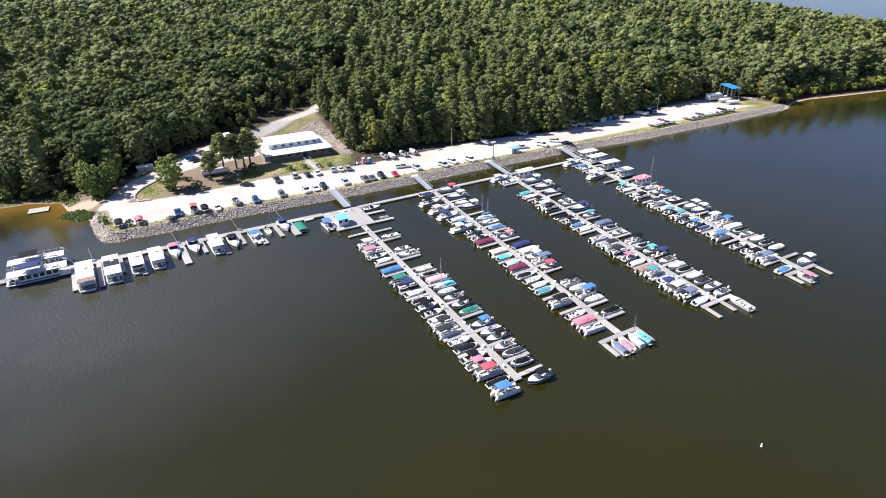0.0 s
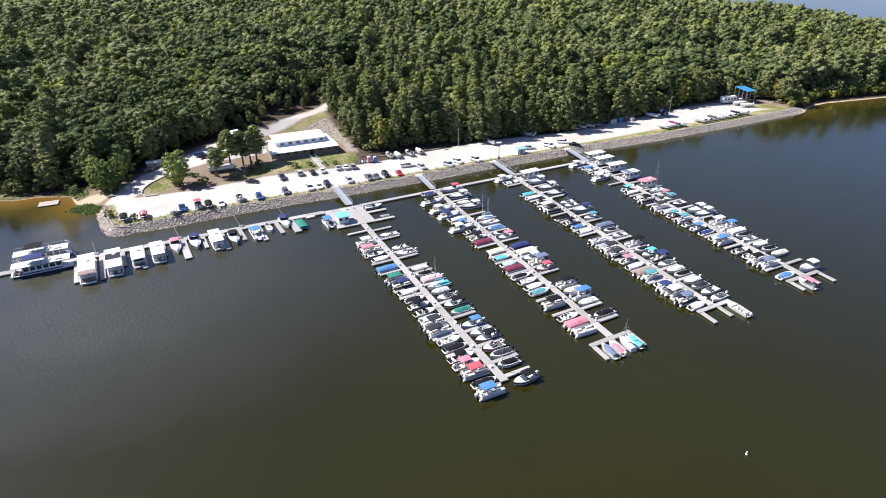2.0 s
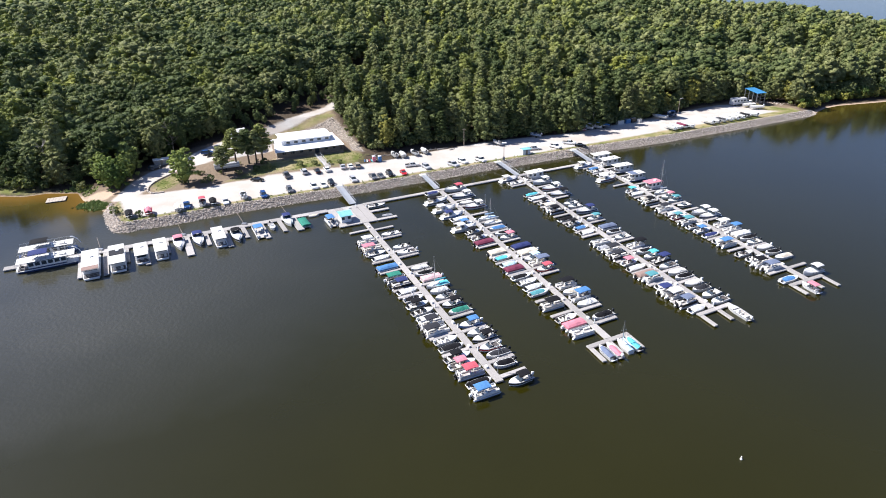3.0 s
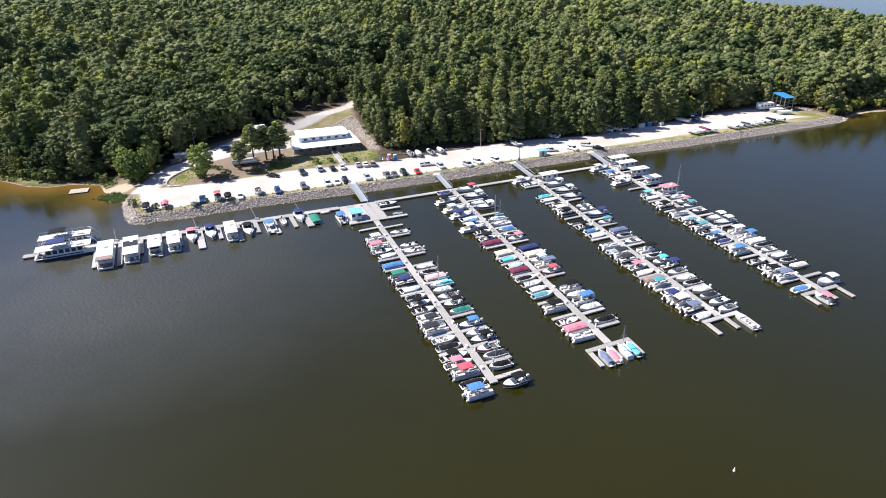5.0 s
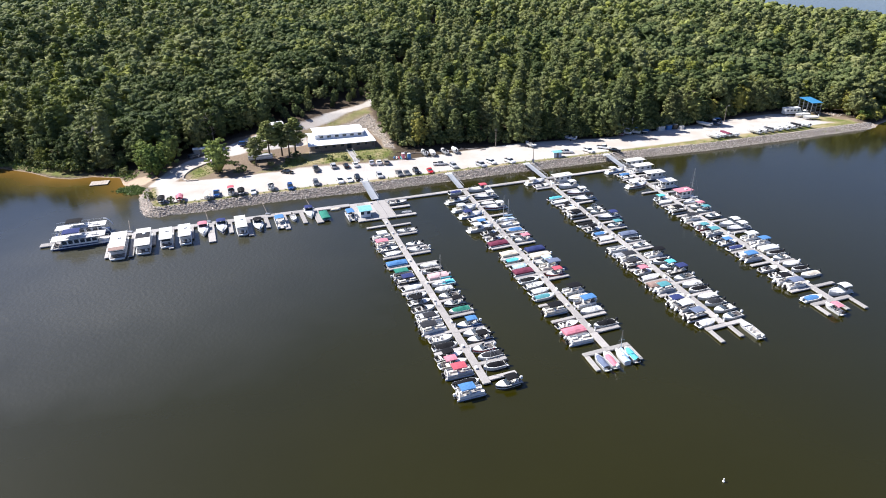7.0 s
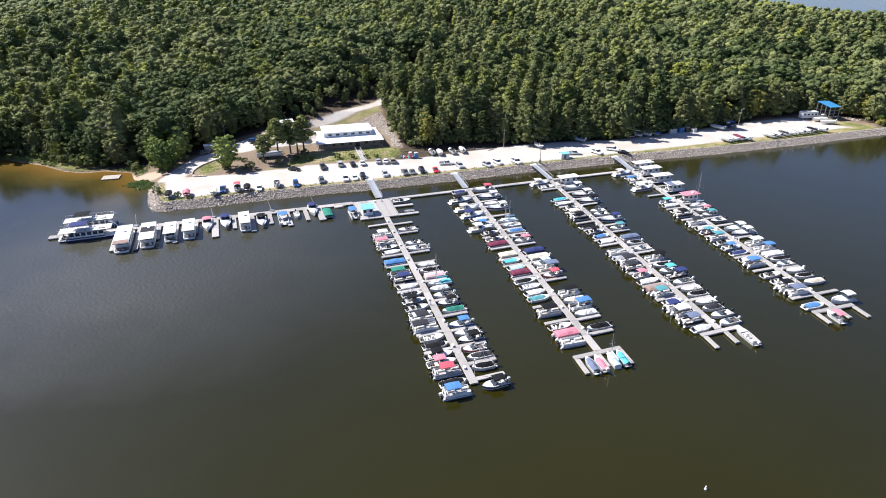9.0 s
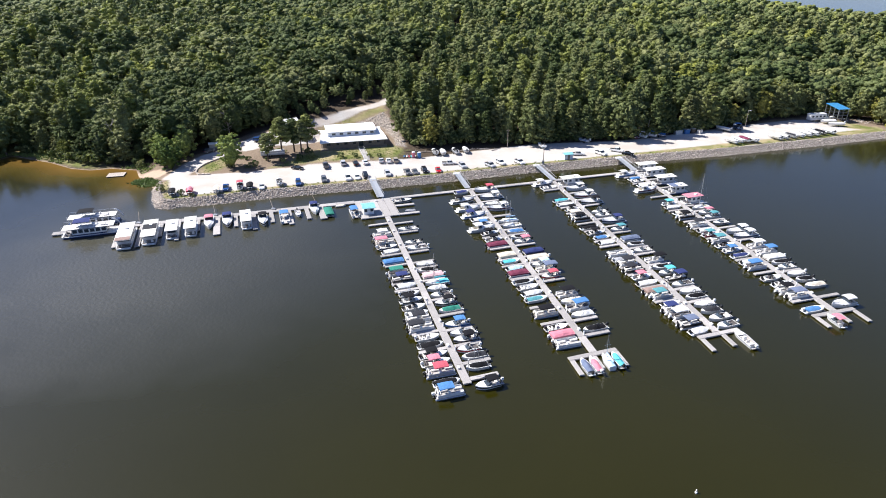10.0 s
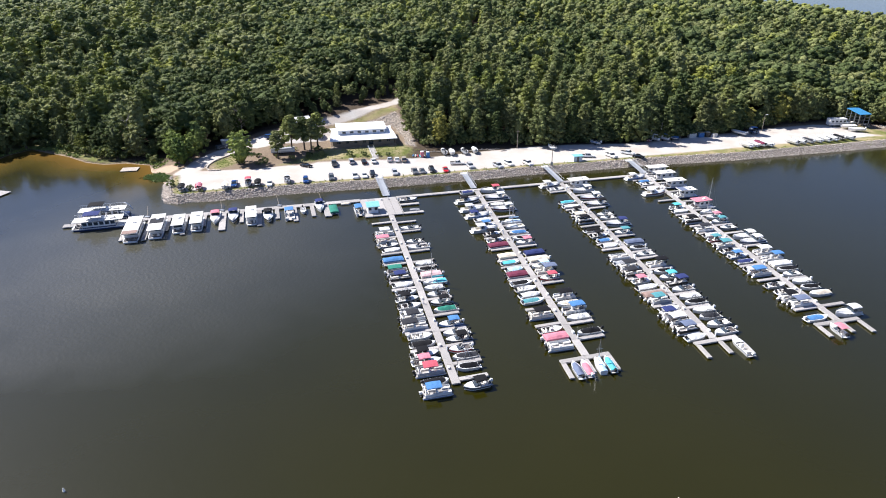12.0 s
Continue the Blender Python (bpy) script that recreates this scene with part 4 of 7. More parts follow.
def outboard(parent, x, y, z, cowl=BLACK_PLASTIC, s=1.0):
    def leg(bm):
        box(bm, -0.14, 0.14, -0.09, 0.09, -0.75, 0.15, 0.03)
        box(bm, -0.40, 0.10, -0.16, 0.16, -0.42, -0.38)
        box(bm, 0.0, 0.35, -0.16, 0.16, 0.0, 0.12, 0.03)

    def cap(bm):
        box(bm, -0.38, 0.26, -0.22, 0.22, 0.14, 0.72, 0.09, 0.82)
    m = pose(x, y, z, 0, -14, 0) @ Matrix.Scale(s, 4)
    motor = link_mesh("outboard_engine", shaped("outboard", leg), BLACK_PLASTIC, parent, m=m)
    link_mesh("cowling", shaped("cowling", cap), cowl, motor, "engine cowling")


def windscreen_mesh(B, H, x0, rake=0.55, high=0.45):
    def build(bm):
        lo = [(x0 - 1.1, -B * 0.44, H), (x0 - 0.15, -B * 0.40, H), (x0 + 0.25, 0, H + 0.02), (x0 - 0.15, B * 0.40, H), (x0 - 1.1, B * 0.44, H)]
        hi = [(p[0] - rake * (0.5 if k in (0, 4) else 1), p[1] * 0.90, p[2] + high * (0.75 if k in (0, 4) else 1)) for k, p in enumerate(lo)]
        rings = [[lo[k], hi[k], (hi[k][0] - 0.04, hi[k][1] * 0.97, hi[k][2]), (lo[k][0] - 0.04, lo[k][1] * 0.97, lo[k][2])] for k in range(5)]
        loft(bm, rings)
    return shaped(("windscreen", B, H, x0, high), build)


def seat_mesh(ln, wd, back=True):
    def build(bm):
        box(bm, -ln / 2, ln / 2, -wd / 2, wd / 2, 0.0, 0.36, 0.06)
        if back:
            box(bm, -ln / 2 - 0.02, -ln / 2 + 0.16, -wd / 2, wd / 2, 0.37, 0.82, 0.05, 0.7, 0.95)
    return shaped(("seat", ln, wd, back), build)


def tower_mesh(B, high):
    def build(bm):
        for x in (-0.35, 0.35):
            pts = [(x * 1.7, -B * 0.46, 0), (x, -B * 0.40, high * 0.75), (x * 0.8, -B * 0.28, high), (x * 0.8, B * 0.28, high), (x, B * 0.40, high * 0.75), (x * 1.7, B * 0.46, 0)]
            for p, q in zip(pts, pts[1:]):
                rod(bm, p, q, 0.045, 6)
        rod(bm, (-0.28, -B * 0.28, high), (0.28, -B * 0.28, high), 0.035, 5)
        rod(bm, (-0.28, B * 0.28, high), (0.28, B * 0.28, high), 0.035, 5)
    return shaped(("tower", B, high), build)


WHERE = "in a slip"


def small_boat(m, kind, colour, tower=False, hull="white", L=6.0, B=2.35, seed=0, where=WHERE, group="boats in the slips", floor=0.16):
    H = 0.78
    word = {"navy": "navy blue", "paleblue": "pale blue", "aqua": "turquoise"}.get(colour, colour)
    what = {"cover": f"{hull} runabout under {word} canvas cover", "bim": f"{hull} runabout with {word} bimini top",
            "run": f"open {hull} runabout with a windscreen", "fish": f"open {hull} fishing boat"}[kind]
    if tower and kind != "bim":
        what += " with tower"
    t = thing("fishing_boat" if kind == "fish" else "runabout_boat", m, f"{what} {where}", "boat", group)
    link_mesh("hull", hull_mesh(L, B, H), GEL_M[hull], t)
    band = {"run": colour, "fish": colour, "bim": colour}.get(kind, "white")
    if band in GEL_M and band != hull:
        link_mesh("stripe", stripe_mesh(L, B, H), GEL_M[band], t, f"{band} hull stripe")
    link_mesh("foredeck", deck_shell(L, B, H, 0.62, 0.985), GEL_M["white"], t)

    def platform_(bm):
        box(bm, -0.30, 0.30, -B * 0.38, B * 0.38, -0.05, 0.04, 0.03, 1.0)
    link_mesh("swim_platform", shaped(("swim_platform", B), platform_), CARPET if seed % 2 else GEL_M["white"], t, m=pose(-L / 2 - 0.22, 0, 0.42))

    def gunwale(bm):
        for q in (-1, 1):
            pts = [(-L / 2 + L * f, q * (plan_half(f, L, B, 0.9) * 1.02), H * (1 + 0.22 * f * f) - 0.02) for f in [k / 9 for k in range(10)]]
            for p0, p1 in zip(pts, pts[1:]):
                rod(bm, p0, p1, 0.035, 4)
    link_mesh("rub_rail", shaped(("rub_rail", L, B), gunwale), BLACK_PLASTIC if seed % 3 else ALU, t, "thin dark rub rail" if seed % 3 else "thin metal rub rail")
    link_mesh("cockpit", well_mesh(L, B, H, 0.04, 0.66, floor), (CARPET, GEL_M["white"], VINYL_DARK)[seed % 3], t)
    outboard(t, -L / 2 - 0.22, 0, 0.72, BLACK_PLASTIC if seed % 3 else GEL_M["white"])
    if kind == "cover":
        link_mesh("canvas_cover", cover_mesh(L, B, H, 0.0 if seed % 2 else 0.06, 0.84 if seed % 3 else 0.74, 0.30 + 0.10 * (seed % 3), seed=seed % 5, wide=0.95 if seed % 4 == 0 else 0.82), CANVAS_M[colour], t, f"{word} canvas cover")
    else:
        ln = L / 2
        if kind == "fish":
            def console(bm):
                box(bm, -0.35, 0.35, -0.4, 0.4, 0, 0.95, 0.06, 0.8)
            link_mesh("console", shaped("console", console), GEL_M["white"], t, m=pose(-0.1, 0, floor))
            link_mesh("seat", seat_mesh(0.5, 0.9), VINYL, t, m=pose(-1.1, 0, floor))
            link_mesh("bow_seat", seat_mesh(0.6, 1.2, False), VINYL, t, m=pose(0.75, 0, floor + 0.1))
        else:
            link_mesh("windscreen", windscreen_mesh(B, H * 1.09, 0.55), GLASS, t)
            def dash(bm):
                box(bm, -0.28, 0.28, -B * 0.40, -B * 0.10, 0, 0.62, 0.05, 0.7)
                box(bm, -0.28, 0.28, B * 0.10, B * 0.40, 0, 0.62, 0.05, 0.7)
            link_mesh("dashboard", shaped(("dash", B), dash), VINYL_DARK, t, "dark dashboard", pose(0.35, 0, floor))
            for y in (-0.55, 0.55):
                link_mesh("seat", seat_mesh(0.55, 0.6), VINYL if seed % 5 else VINYL_DARK, t, m=pose(-0.35, y, floor))
        link_mesh("stern_bench", seat_mesh(0.6, B * 0.72), VINYL if seed % 6 else VINYL_DARK, t, m=pose(-ln + 0.75, 0, floor))
        link_mesh("sun_pad", seat_mesh(0.7, B * 0.66, False), VINYL, t, m=pose(-ln + 1.55, 0, floor - 0.1)) if seed % 3 == 0 else None
    if kind == "bim":
        top = link_mesh("bimini_top", canopy_mesh(2.5, B * 0.92), CANVAS_M[colour if colour in CANVAS_M else "black"], t, f"{word} canvas top", pose(-0.75, 0, 2.05))
        link_mesh("bows", frame_mesh(2.4, B * 0.92, 1.25), ALU, t, m=pose(-0.75, 0, 0.80))
    if tower:
        link_mesh("tower", tower_mesh(B, 1.25), ALU if seed % 2 else BLACK_PLASTIC, t, m=pose(-0.25, 0, 0.85))
    return t


def pontoon_boat(m, colour, covered=False, L=7.0, B=2.5, seed=0, where=WHERE):
    word = {"navy": "navy blue", "aqua": "turquoise"}.get(colour, colour)
    top = colour != "open"
    text = f"pontoon boat under {word} canvas cover" if covered else (f"white pontoon boat with {word} canopy" if top else "open white pontoon boat with pale seats")
    t = thing("pontoon_boat", m, f"{text} {where}", "boat", "boats in the slips")

    def tube(bm):
        rings = []
        for x, r in ((-L / 2, 0.20), (-L / 2 + 0.1, 0.31), (L / 2 - 0.9, 0.31), (L / 2 - 0.35, 0.24), (L / 2, 0.04)):
            rings.append([(x, math.cos(a) * r, math.sin(a) * r + (0.12 if x == L / 2 else 0)) for a in [math.tau * q / 9 for q in range(9)]])
        loft(bm, rings)
    for y in (-B * 0.36, B * 0.36):
        link_mesh("pontoon", shaped(("pontoon", L), tube), ALU, t, m=pose(0, y, 0.05))

    def deck(bm):
        box(bm, -L / 2 + 0.15, L / 2 - 0.25, -B / 2, B / 2, 0.36, 0.48, 0.03)
    link_mesh("deck", shaped(("pontoon_deck", L, B), deck), CARPET, t)

    def fence(bm):
        x0, x1, y = -L / 2 + 0.45, L / 2 - 0.45, B / 2 - 0.05
        for s in (-1, 1):
            box(bm, x0, x1, s * y - 0.03, s * y + 0.03, 0.52, 1.08)
            rod(bm, (x0, s * y, 1.13), (x1, s * y, 1.13), 0.035, 6)
        for x in (x0, x1):
            box(bm, x - 0.03, x + 0.03, -y + 0.05, -0.45, 0.52, 1.08)
            box(bm, x - 0.03, x + 0.03, 0.45, y - 0.05, 0.52, 1.08)
    panel = GEL_M[("white", "white", "cream", "grey", "white", "white", "white", "black")[seed % 8]]
    link_mesh("rail_fence", shaped(("fence", L, B), fence), panel, t)
    outboard(t, -L / 2 - 0.05, 0, 0.62, BLACK_PLASTIC if seed % 3 else GEL_M["white"])
    if covered:
        def tarp(bm):
            rings = []
            for k in range(9):
                q = k / 8
                x = -L / 2 + 0.40 + (L - 0.8) * q
                rise = 0.16 + 0.30 * math.sin(math.pi * q) ** 0.7 + 0.05 * math.sin(q * 15)
                rings.append([(x, y * (B / 2 + 0.03), z) for y, z in ((-1, 0.75), (-1, 1.14), (-0.55, 1.14 + rise * 0.75), (0, 1.14 + rise), (0.55, 1.14 + rise * 0.75), (1, 1.14), (1, 0.75))])
            loft(bm, rings)
        link_mesh("canvas_cover", shaped(("tarp", L, B), tarp), CANVAS_M[colour], t, f"{word} canvas cover")
    else:
        for x, y, ln, wd, turn in ((L / 2 - 1.3, B / 2 - 0.42, 1.5, 0.55, 0), (L / 2 - 1.3, -B / 2 + 0.42, 1.5, 0.55, 0), (-L / 2 + 1.0, 0.35, 0.6, 1.5, 0), (-0.9, B / 2 - 0.42, 1.5, 0.55, 0)):
            link_mesh("bench", seat_mesh(ln, wd, wd > 1), VINYL if seed % 6 else VINYL_DARK, t, m=pose(x, y, 0.48))

        def console(bm):
            box(bm, -0.3, 0.3, -0.35, 0.35, 0, 0.85, 0.06, 0.75)
        link_mesh("console", shaped("pontoon_console", console), GEL_M["white"], t, m=pose(-0.2, -B / 2 + 0.55, 0.48))
        if top:
            ln = 3.0 if seed % 2 else 3.6
            x = (-0.7, 0.0, -1.2)[seed % 3]
            link_mesh("canopy", canopy_mesh(ln, B * 0.96), CANVAS_M[colour], t, f"{word} canvas canopy", pose(x, 0, 2.35))
            link_mesh("bows", frame_mesh(ln * 0.96, B * 0.95, 1.26), ALU, t, m=pose(x, 0, 1.12))
    return t


def cruiser(m, colour, L=8.6, B=2.85, seed=0, where=WHERE):
    H = 1.05
    word = {"navy": "navy blue", "dark": "black", "paleblue": "pale blue"}.get(colour, colour)
    t = thing("cabin_cruiser", m, f"white cabin cruiser with {word} canvas top {where}", "boat", "boats in the slips")
    link_mesh("hull", hull_mesh(L, B, H, 0.1), GEL_M["white"], t)
    if seed % 2 or colour == "dark":
        band = "black" if colour == "dark" else ("navy", "blue", "maroon")[seed % 3]
        link_mesh("stripe", stripe_mesh(L, B, H, 0.1), GEL_M[band], t, f"{band} hull stripe")
    link_mesh("foredeck", deck_shell(L, B, H, 0.33, 0.985, blunt=0.1, crown=0.40), GEL_M["white"], t)
    link_mesh("cockpit", well_mesh(L, B, H, 0.03, 0.36, 0.45, 0.1), GEL_M["cream"], t)

    def port(bm):
        box(bm, -0.28, 0.28, -0.02, 0.02, -0.09, 0.09, 0.01)
    for q in (-1, 1):
        for x in (0.0, 0.8):
            w = plan_half((x + L / 2) / L, L, B, 0.1)
            link_mesh("porthole", shaped("porthole", port), GLASS, t, m=pose(x, q * (w + 0.015), H * 0.9))

    def hatch(bm):
        box(bm, -0.28, 0.28, -0.28, 0.28, 0, 0.06, 0.02)
    link_mesh("hatch", shaped("hatch", hatch), GLASS, t, m=pose(L * 0.22, 0, H + 0.44))
    link_mesh("windscreen", windscreen_mesh(B, H + 0.34, -0.35, 0.8, 0.62), GLASS, t)
    link_mesh("stern_bench", seat_mesh(0.7, B * 0.7), VINYL, t, m=pose(-L / 2 + 0.95, 0, 0.45))
    link_mesh("helm_seat", seat_mesh(0.6, 0.8), VINYL, t, m=pose(-1.6, -0.6, 0.45))

    def rail(bm):
        pts = [(x, plan_half((x + L / 2) / L, L, B, 0.1) * 0.9) for x in np.linspace(L * 0.02, L * 0.485, 7)]
        top = [(x, y, H * 1.25 + 0.45) for x, y in pts] + [(x, -y, H * 1.25 + 0.45) for x, y in pts[::-1]]
        for p, q in zip(top, top[1:]):
            rod(bm, p, q, 0.022, 5)
        for p in top[::2]:
            rod(bm, (p[0], p[1], H * 1.1), p, 0.018, 5)
    link_mesh("bow_rail", shaped(("bow_rail", L, B), rail), ALU, t)

    def platform_(bm):
        box(bm, -L / 2 - 0.7, -L / 2 + 0.02, -B * 0.42, B * 0.42, 0.18, 0.28, 0.03)
    link_mesh("swim_platform", shaped(("swim", L, B), platform_), GEL_M["white"], t)
    top = {"dark": "black"}.get(colour, colour)
    if seed % 3 == 0:
        def arch(bm):
            for s in (-1, 1):
                box(bm, -0.9, -0.35, s * B * 0.44 - 0.06, s * B * 0.44 + 0.06, H + 0.05, 2.15, 0.03, 0.7)
            box(bm, -0.85, -0.40, -B * 0.44, B * 0.44, 2.12, 2.26, 0.04)
        link_mesh("radar_arch", shaped(("arch", B, H), arch), GEL_M["white"], t, m=pose(-0.8, 0, 0))
    link_mesh("canvas_top", canopy_mesh(2.6, B * 0.90, 0.2), CANVAS_M[top], t, f"{word} canvas top", pose(-1.5, 0, 2.30))
    link_mesh("bows", frame_mesh(2.4, B * 0.84, 1.2), ALU, t, m=pose(-1.5, 0, 1.12))
    return t


def sailboat(m, colour, L=7.2, B=2.35, seed=0, where=WHERE, high=9.0):
    H = 0.85
    word = {"paleblue": "pale blue", "aqua": "turquoise"}.get(colour, colour)
    t = thing("sailboat", m, f"white sailboat with bare mast and {word} cover {where}", "boat", "boats in the slips")
    link_mesh("hull", hull_mesh(L, B, H, -0.35), GEL_M["white"], t)
    link_mesh("deck", deck_shell(L, B, H, 0.38, 0.985, blunt=-0.35), GEL_M["white"], t)
    link_mesh("cockpit", well_mesh(L, B, H, 0.03, 0.42, 0.40, -0.35), GEL_M["cream"], t)

    def cabin(bm):
        box(bm, -0.7, 1.9, -B * 0.30, B * 0.30, H, H + 0.48, 0.08, 0.86, 0.85)
    link_mesh("cabin", shaped(("cabin", B), cabin), GEL_M["white"], t)

    def mast(bm):
        rod(bm, (0, 0, 0), (0, 0, high), 0.11, 8, 0.08)
        rod(bm, (0, -0.7, high * 0.55), (0, 0.7, high * 0.55), 0.025, 5)
    link_mesh("mast", shaped(("mast", high), mast), ALU, t, "bare aluminium mast", pose(0.75, 0, H + 0.4))

    def stays(bm):
        for p in ((L / 2 - 0.1, 0, H * 1.2), (-L / 2 + 0.1, 0, H), (0.6, B * 0.45, H), (0.6, -B * 0.45, H)):
            rod(bm, p, (0.75, 0, H + high * 0.98), 0.012, 4)
    link_mesh("rigging", shaped(("rigging", L, high), stays), ROPE, t)

    def boom(bm):
        rings = []
        for x, r in ((-2.4, 0.05), (-2.2, 0.14), (-0.6, 0.2), (0.55, 0.24), (0.75, 0.1)):
            rings.append([(x, math.cos(a) * r, math.sin(a) * r * 1.2) for a in [math.tau * q / 8 for q in range(8)]])
        loft(bm, rings)
    link_mesh("sail_cover", shaped("boom_cover", boom), CANVAS_M[colour], t, f"{word} canvas sail cover", pose(0, 0, H + 1.25))
    if colour in ("paleblue", "aqua"):
        link_mesh("canvas_cover", cover_mesh(L, B, H, 0.02, 0.62, 0.30, -0.35, seed % 5), CANVAS_M[colour], t, f"{word} canvas cover")
    return t


def houseboat(m, colour, L=10.0, B=3.6, awning="", seed=0, where=WHERE, upper=False, at=0.22, span=0.34):
    word = {"red": "rose-red", "navy": "navy blue"}.get(colour, colour)
    roof_m = {"red": CANVAS_M["pink"]}.get(colour, ROOF_CREAM)
    text = f"white houseboat with {word if colour == 'red' else 'white'} flat roof"
    if awning:
        text += f" and {'dark' if awning in ('black', 'charcoal') else awning} awning"
    t = thing("houseboat", m, f"{text} {where}", "houseboat", "houseboats")

    def hull(bm):
        rings = []
        for x, w, z in ((-L / 2, 0.94, -0.3), (-L / 2 + 0.3, 1.0, -0.35), (L / 2 - 1.6, 1.0, -0.35), (L / 2 - 0.5, 0.92, -0.1), (L / 2, 0.80, 0.25)):
            rings.append([(x, -B / 2 * w, 0.62), (x, -B / 2 * w * 0.93, z), (x, B / 2 * w * 0.93, z), (x, B / 2 * w, 0.62)])
        loft(bm, rings)
    link_mesh("hull", shaped(("house_hull", L, B), hull), GEL_M["navy" if upper and seed == 2 else "white"], t)

    def boot(bm):
        rings = []
        for x, w, z in ((-L / 2 - 0.02, 0.95, -0.3), (-L / 2 + 0.3, 1.005, -0.35), (L / 2 - 1.6, 1.005, -0.35), (L / 2 - 0.5, 0.92, -0.1)):
            rings.append([(x, -B / 2 * w * 1.0, 0.44), (x, -B / 2 * w * 0.95, z), (x, B / 2 * w * 0.95, z), (x, B / 2 * w * 1.0, 0.44)])
        loft(bm, rings)
    link_mesh("boot_stripe", shaped(("house_boot", L, B), boot), GEL_M["navy" if seed % 3 else "black"], t, "dark painted waterline")
    c0, c1 = -L / 2 + (2.6 if upper else 1.5), L / 2 - (3.1 if L > 10 else 2.1)

    def deck_mat(bm):
        box(bm, c1, L / 2 - 0.45, -B / 2 + 0.3, B / 2 - 0.3, 0.626, 0.65, 0.01)
    link_mesh("deck_mat", shaped(("deck_mat", L, B, upper), deck_mat), VINYL_DARK, t, "dark deck carpet")
    for s in (-1, 1):
        link_mesh("deck_chair", seat_mesh(0.65, 0.6), VINYL_DARK if seed % 2 else VINYL, t, m=pose(L / 2 - 1.35, s * B * 0.22, 0.65, 0, 0, 180))
    y, top = B / 2 - 0.28, 2.75

    def cabin(bm):
        box(bm, c0, c1, -y, y, 0.64, top, 0.06)
    body = link_mesh("cabin", shaped(("house_cabin", L, B, upper), cabin), GEL_M["white"], t)

    big = 0.12 if upper else 0.0

    def pane(bm):
        box(bm, -0.46 - big, 0.46 + big, -0.025, 0.025, -0.36 - big, 0.36 + big, 0.015)
    n = max(2, int((c1 - c0) / (1.5 if upper else 1.9)))
    for s in (-1, 1):
        for k in range(n):
            x = c0 + (c1 - c0) * (k + 0.5) / n
            link_mesh("window", shaped(("house_pane", upper), pane), GLASS, body, m=pose(x, s * (y + 0.01), 1.95))

    def front(bm):
        box(bm, -0.03, 0.03, -y * 0.8, y * 0.8, -0.45, 0.55, 0.02)
    link_mesh("windscreen", shaped(("house_front", B), front), GLASS, body, m=pose(c1 + 0.01, 0, 1.95))

    def sills(bm):
        for z0, z1 in ((0.66, 0.98), (2.50, 2.72)):
            for q in (-1, 1):
                box(bm, c0 + 0.05, c1 - 0.05, q * (y + 0.012) - 0.012, q * (y + 0.012) + 0.012, z0, z1)
    if upper or seed % 2:
        link_mesh("trim_band", shaped(("house_trim", L, B, upper), sills), GEL_M["navy" if upper else "grey"], body, "dark painted trim band")

    def aft(bm):
        box(bm, -0.03, 0.03, -y * 0.85, y * 0.85, -0.95, 0.75, 0.02)
    link_mesh("aft_door", shaped(("house_aft", B), aft), GLASS, body, "dark sliding glass door", pose(c0 - 0.01, 0, 1.75))

    def ribs(bm):
        for k in range(5):
            x = -L / 2 + 0.9 + (L - 1.8) * k / 4
            box(bm, x - 0.04, x + 0.04, -B / 2 + 0.05, B / 2 - 0.05, top + 0.13, top + 0.16)
    link_mesh("roof_seams", shaped(("house_ribs", L, B), ribs), RAIL, t)

    def roof(bm):
        box(bm, -L / 2 + 0.5, L / 2 - 0.5, -B / 2, B / 2, top + 0.01, top + 0.13, 0.04)
    link_mesh("roof", shaped(("house_roof", L, B), roof), roof_m, t, f"{'rose-red' if colour == 'red' else 'white'} flat roof")

    for which, x0, x1, xe in (("stern_rail", -L / 2 + 0.15, c0, None), ("bow_rail", c1, L / 2 - 0.25, L / 2 - 0.25)):
        def rails(bm):
            for q in (-1, 1):
                for z in (1.15, 1.6):
                    rod(bm, (x0, q * (B / 2 - 0.2), z), (x1, q * (B / 2 - 0.2), z), 0.025, 5)
                for x in (x0, x1):
                    rod(bm, (x, q * (B / 2 - 0.2), 0.62), (x, q * (B / 2 - 0.2), top), 0.03, 5)
            if xe is not None:
                for z in (1.15, 1.6):
                    rod(bm, (xe, -B / 2 + 0.2, z), (xe, B / 2 - 0.2, z), 0.025, 5)
        link_mesh(which, shaped((which, L, B, upper), rails), ALU, t)

    def kit(bm):
        box(bm, -0.45, 0.45, -0.4, 0.4, 0, 0.34, 0.05)
    link_mesh("roof_unit", shaped("roof_unit", kit), WHITE_PLASTIC, t, "white roof air conditioner", pose(-L * 0.12, 0.3, top + 0.13))
    if upper:
        def top_rail(bm):
            for s in (-1, 1):
                rod(bm, (-L / 2 + 0.6, s * (B / 2 - 0.1), top + 1.05), (L / 2 - 0.6, s * (B / 2 - 0.1), top + 1.05), 0.03, 5)
                for k in range(9):
                    x = -L / 2 + 0.6 + (L - 1.2) * k / 8
                    rod(bm, (x, s * (B / 2 - 0.1), top + 0.1), (x, s * (B / 2 - 0.1), top + 1.05), 0.02, 5)
        link_mesh("roof_rail", shaped(("roof_rail", L, B), top_rail), ALU, t)
        for k, x in enumerate((-L * 0.28, -L * 0.10, L * 0.16)):
            link_mesh("deck_bench", seat_mesh(1.5, 0.6), VINYL, t, m=pose(x, (0.9, -0.9, 0.8)[k], top + 0.13))

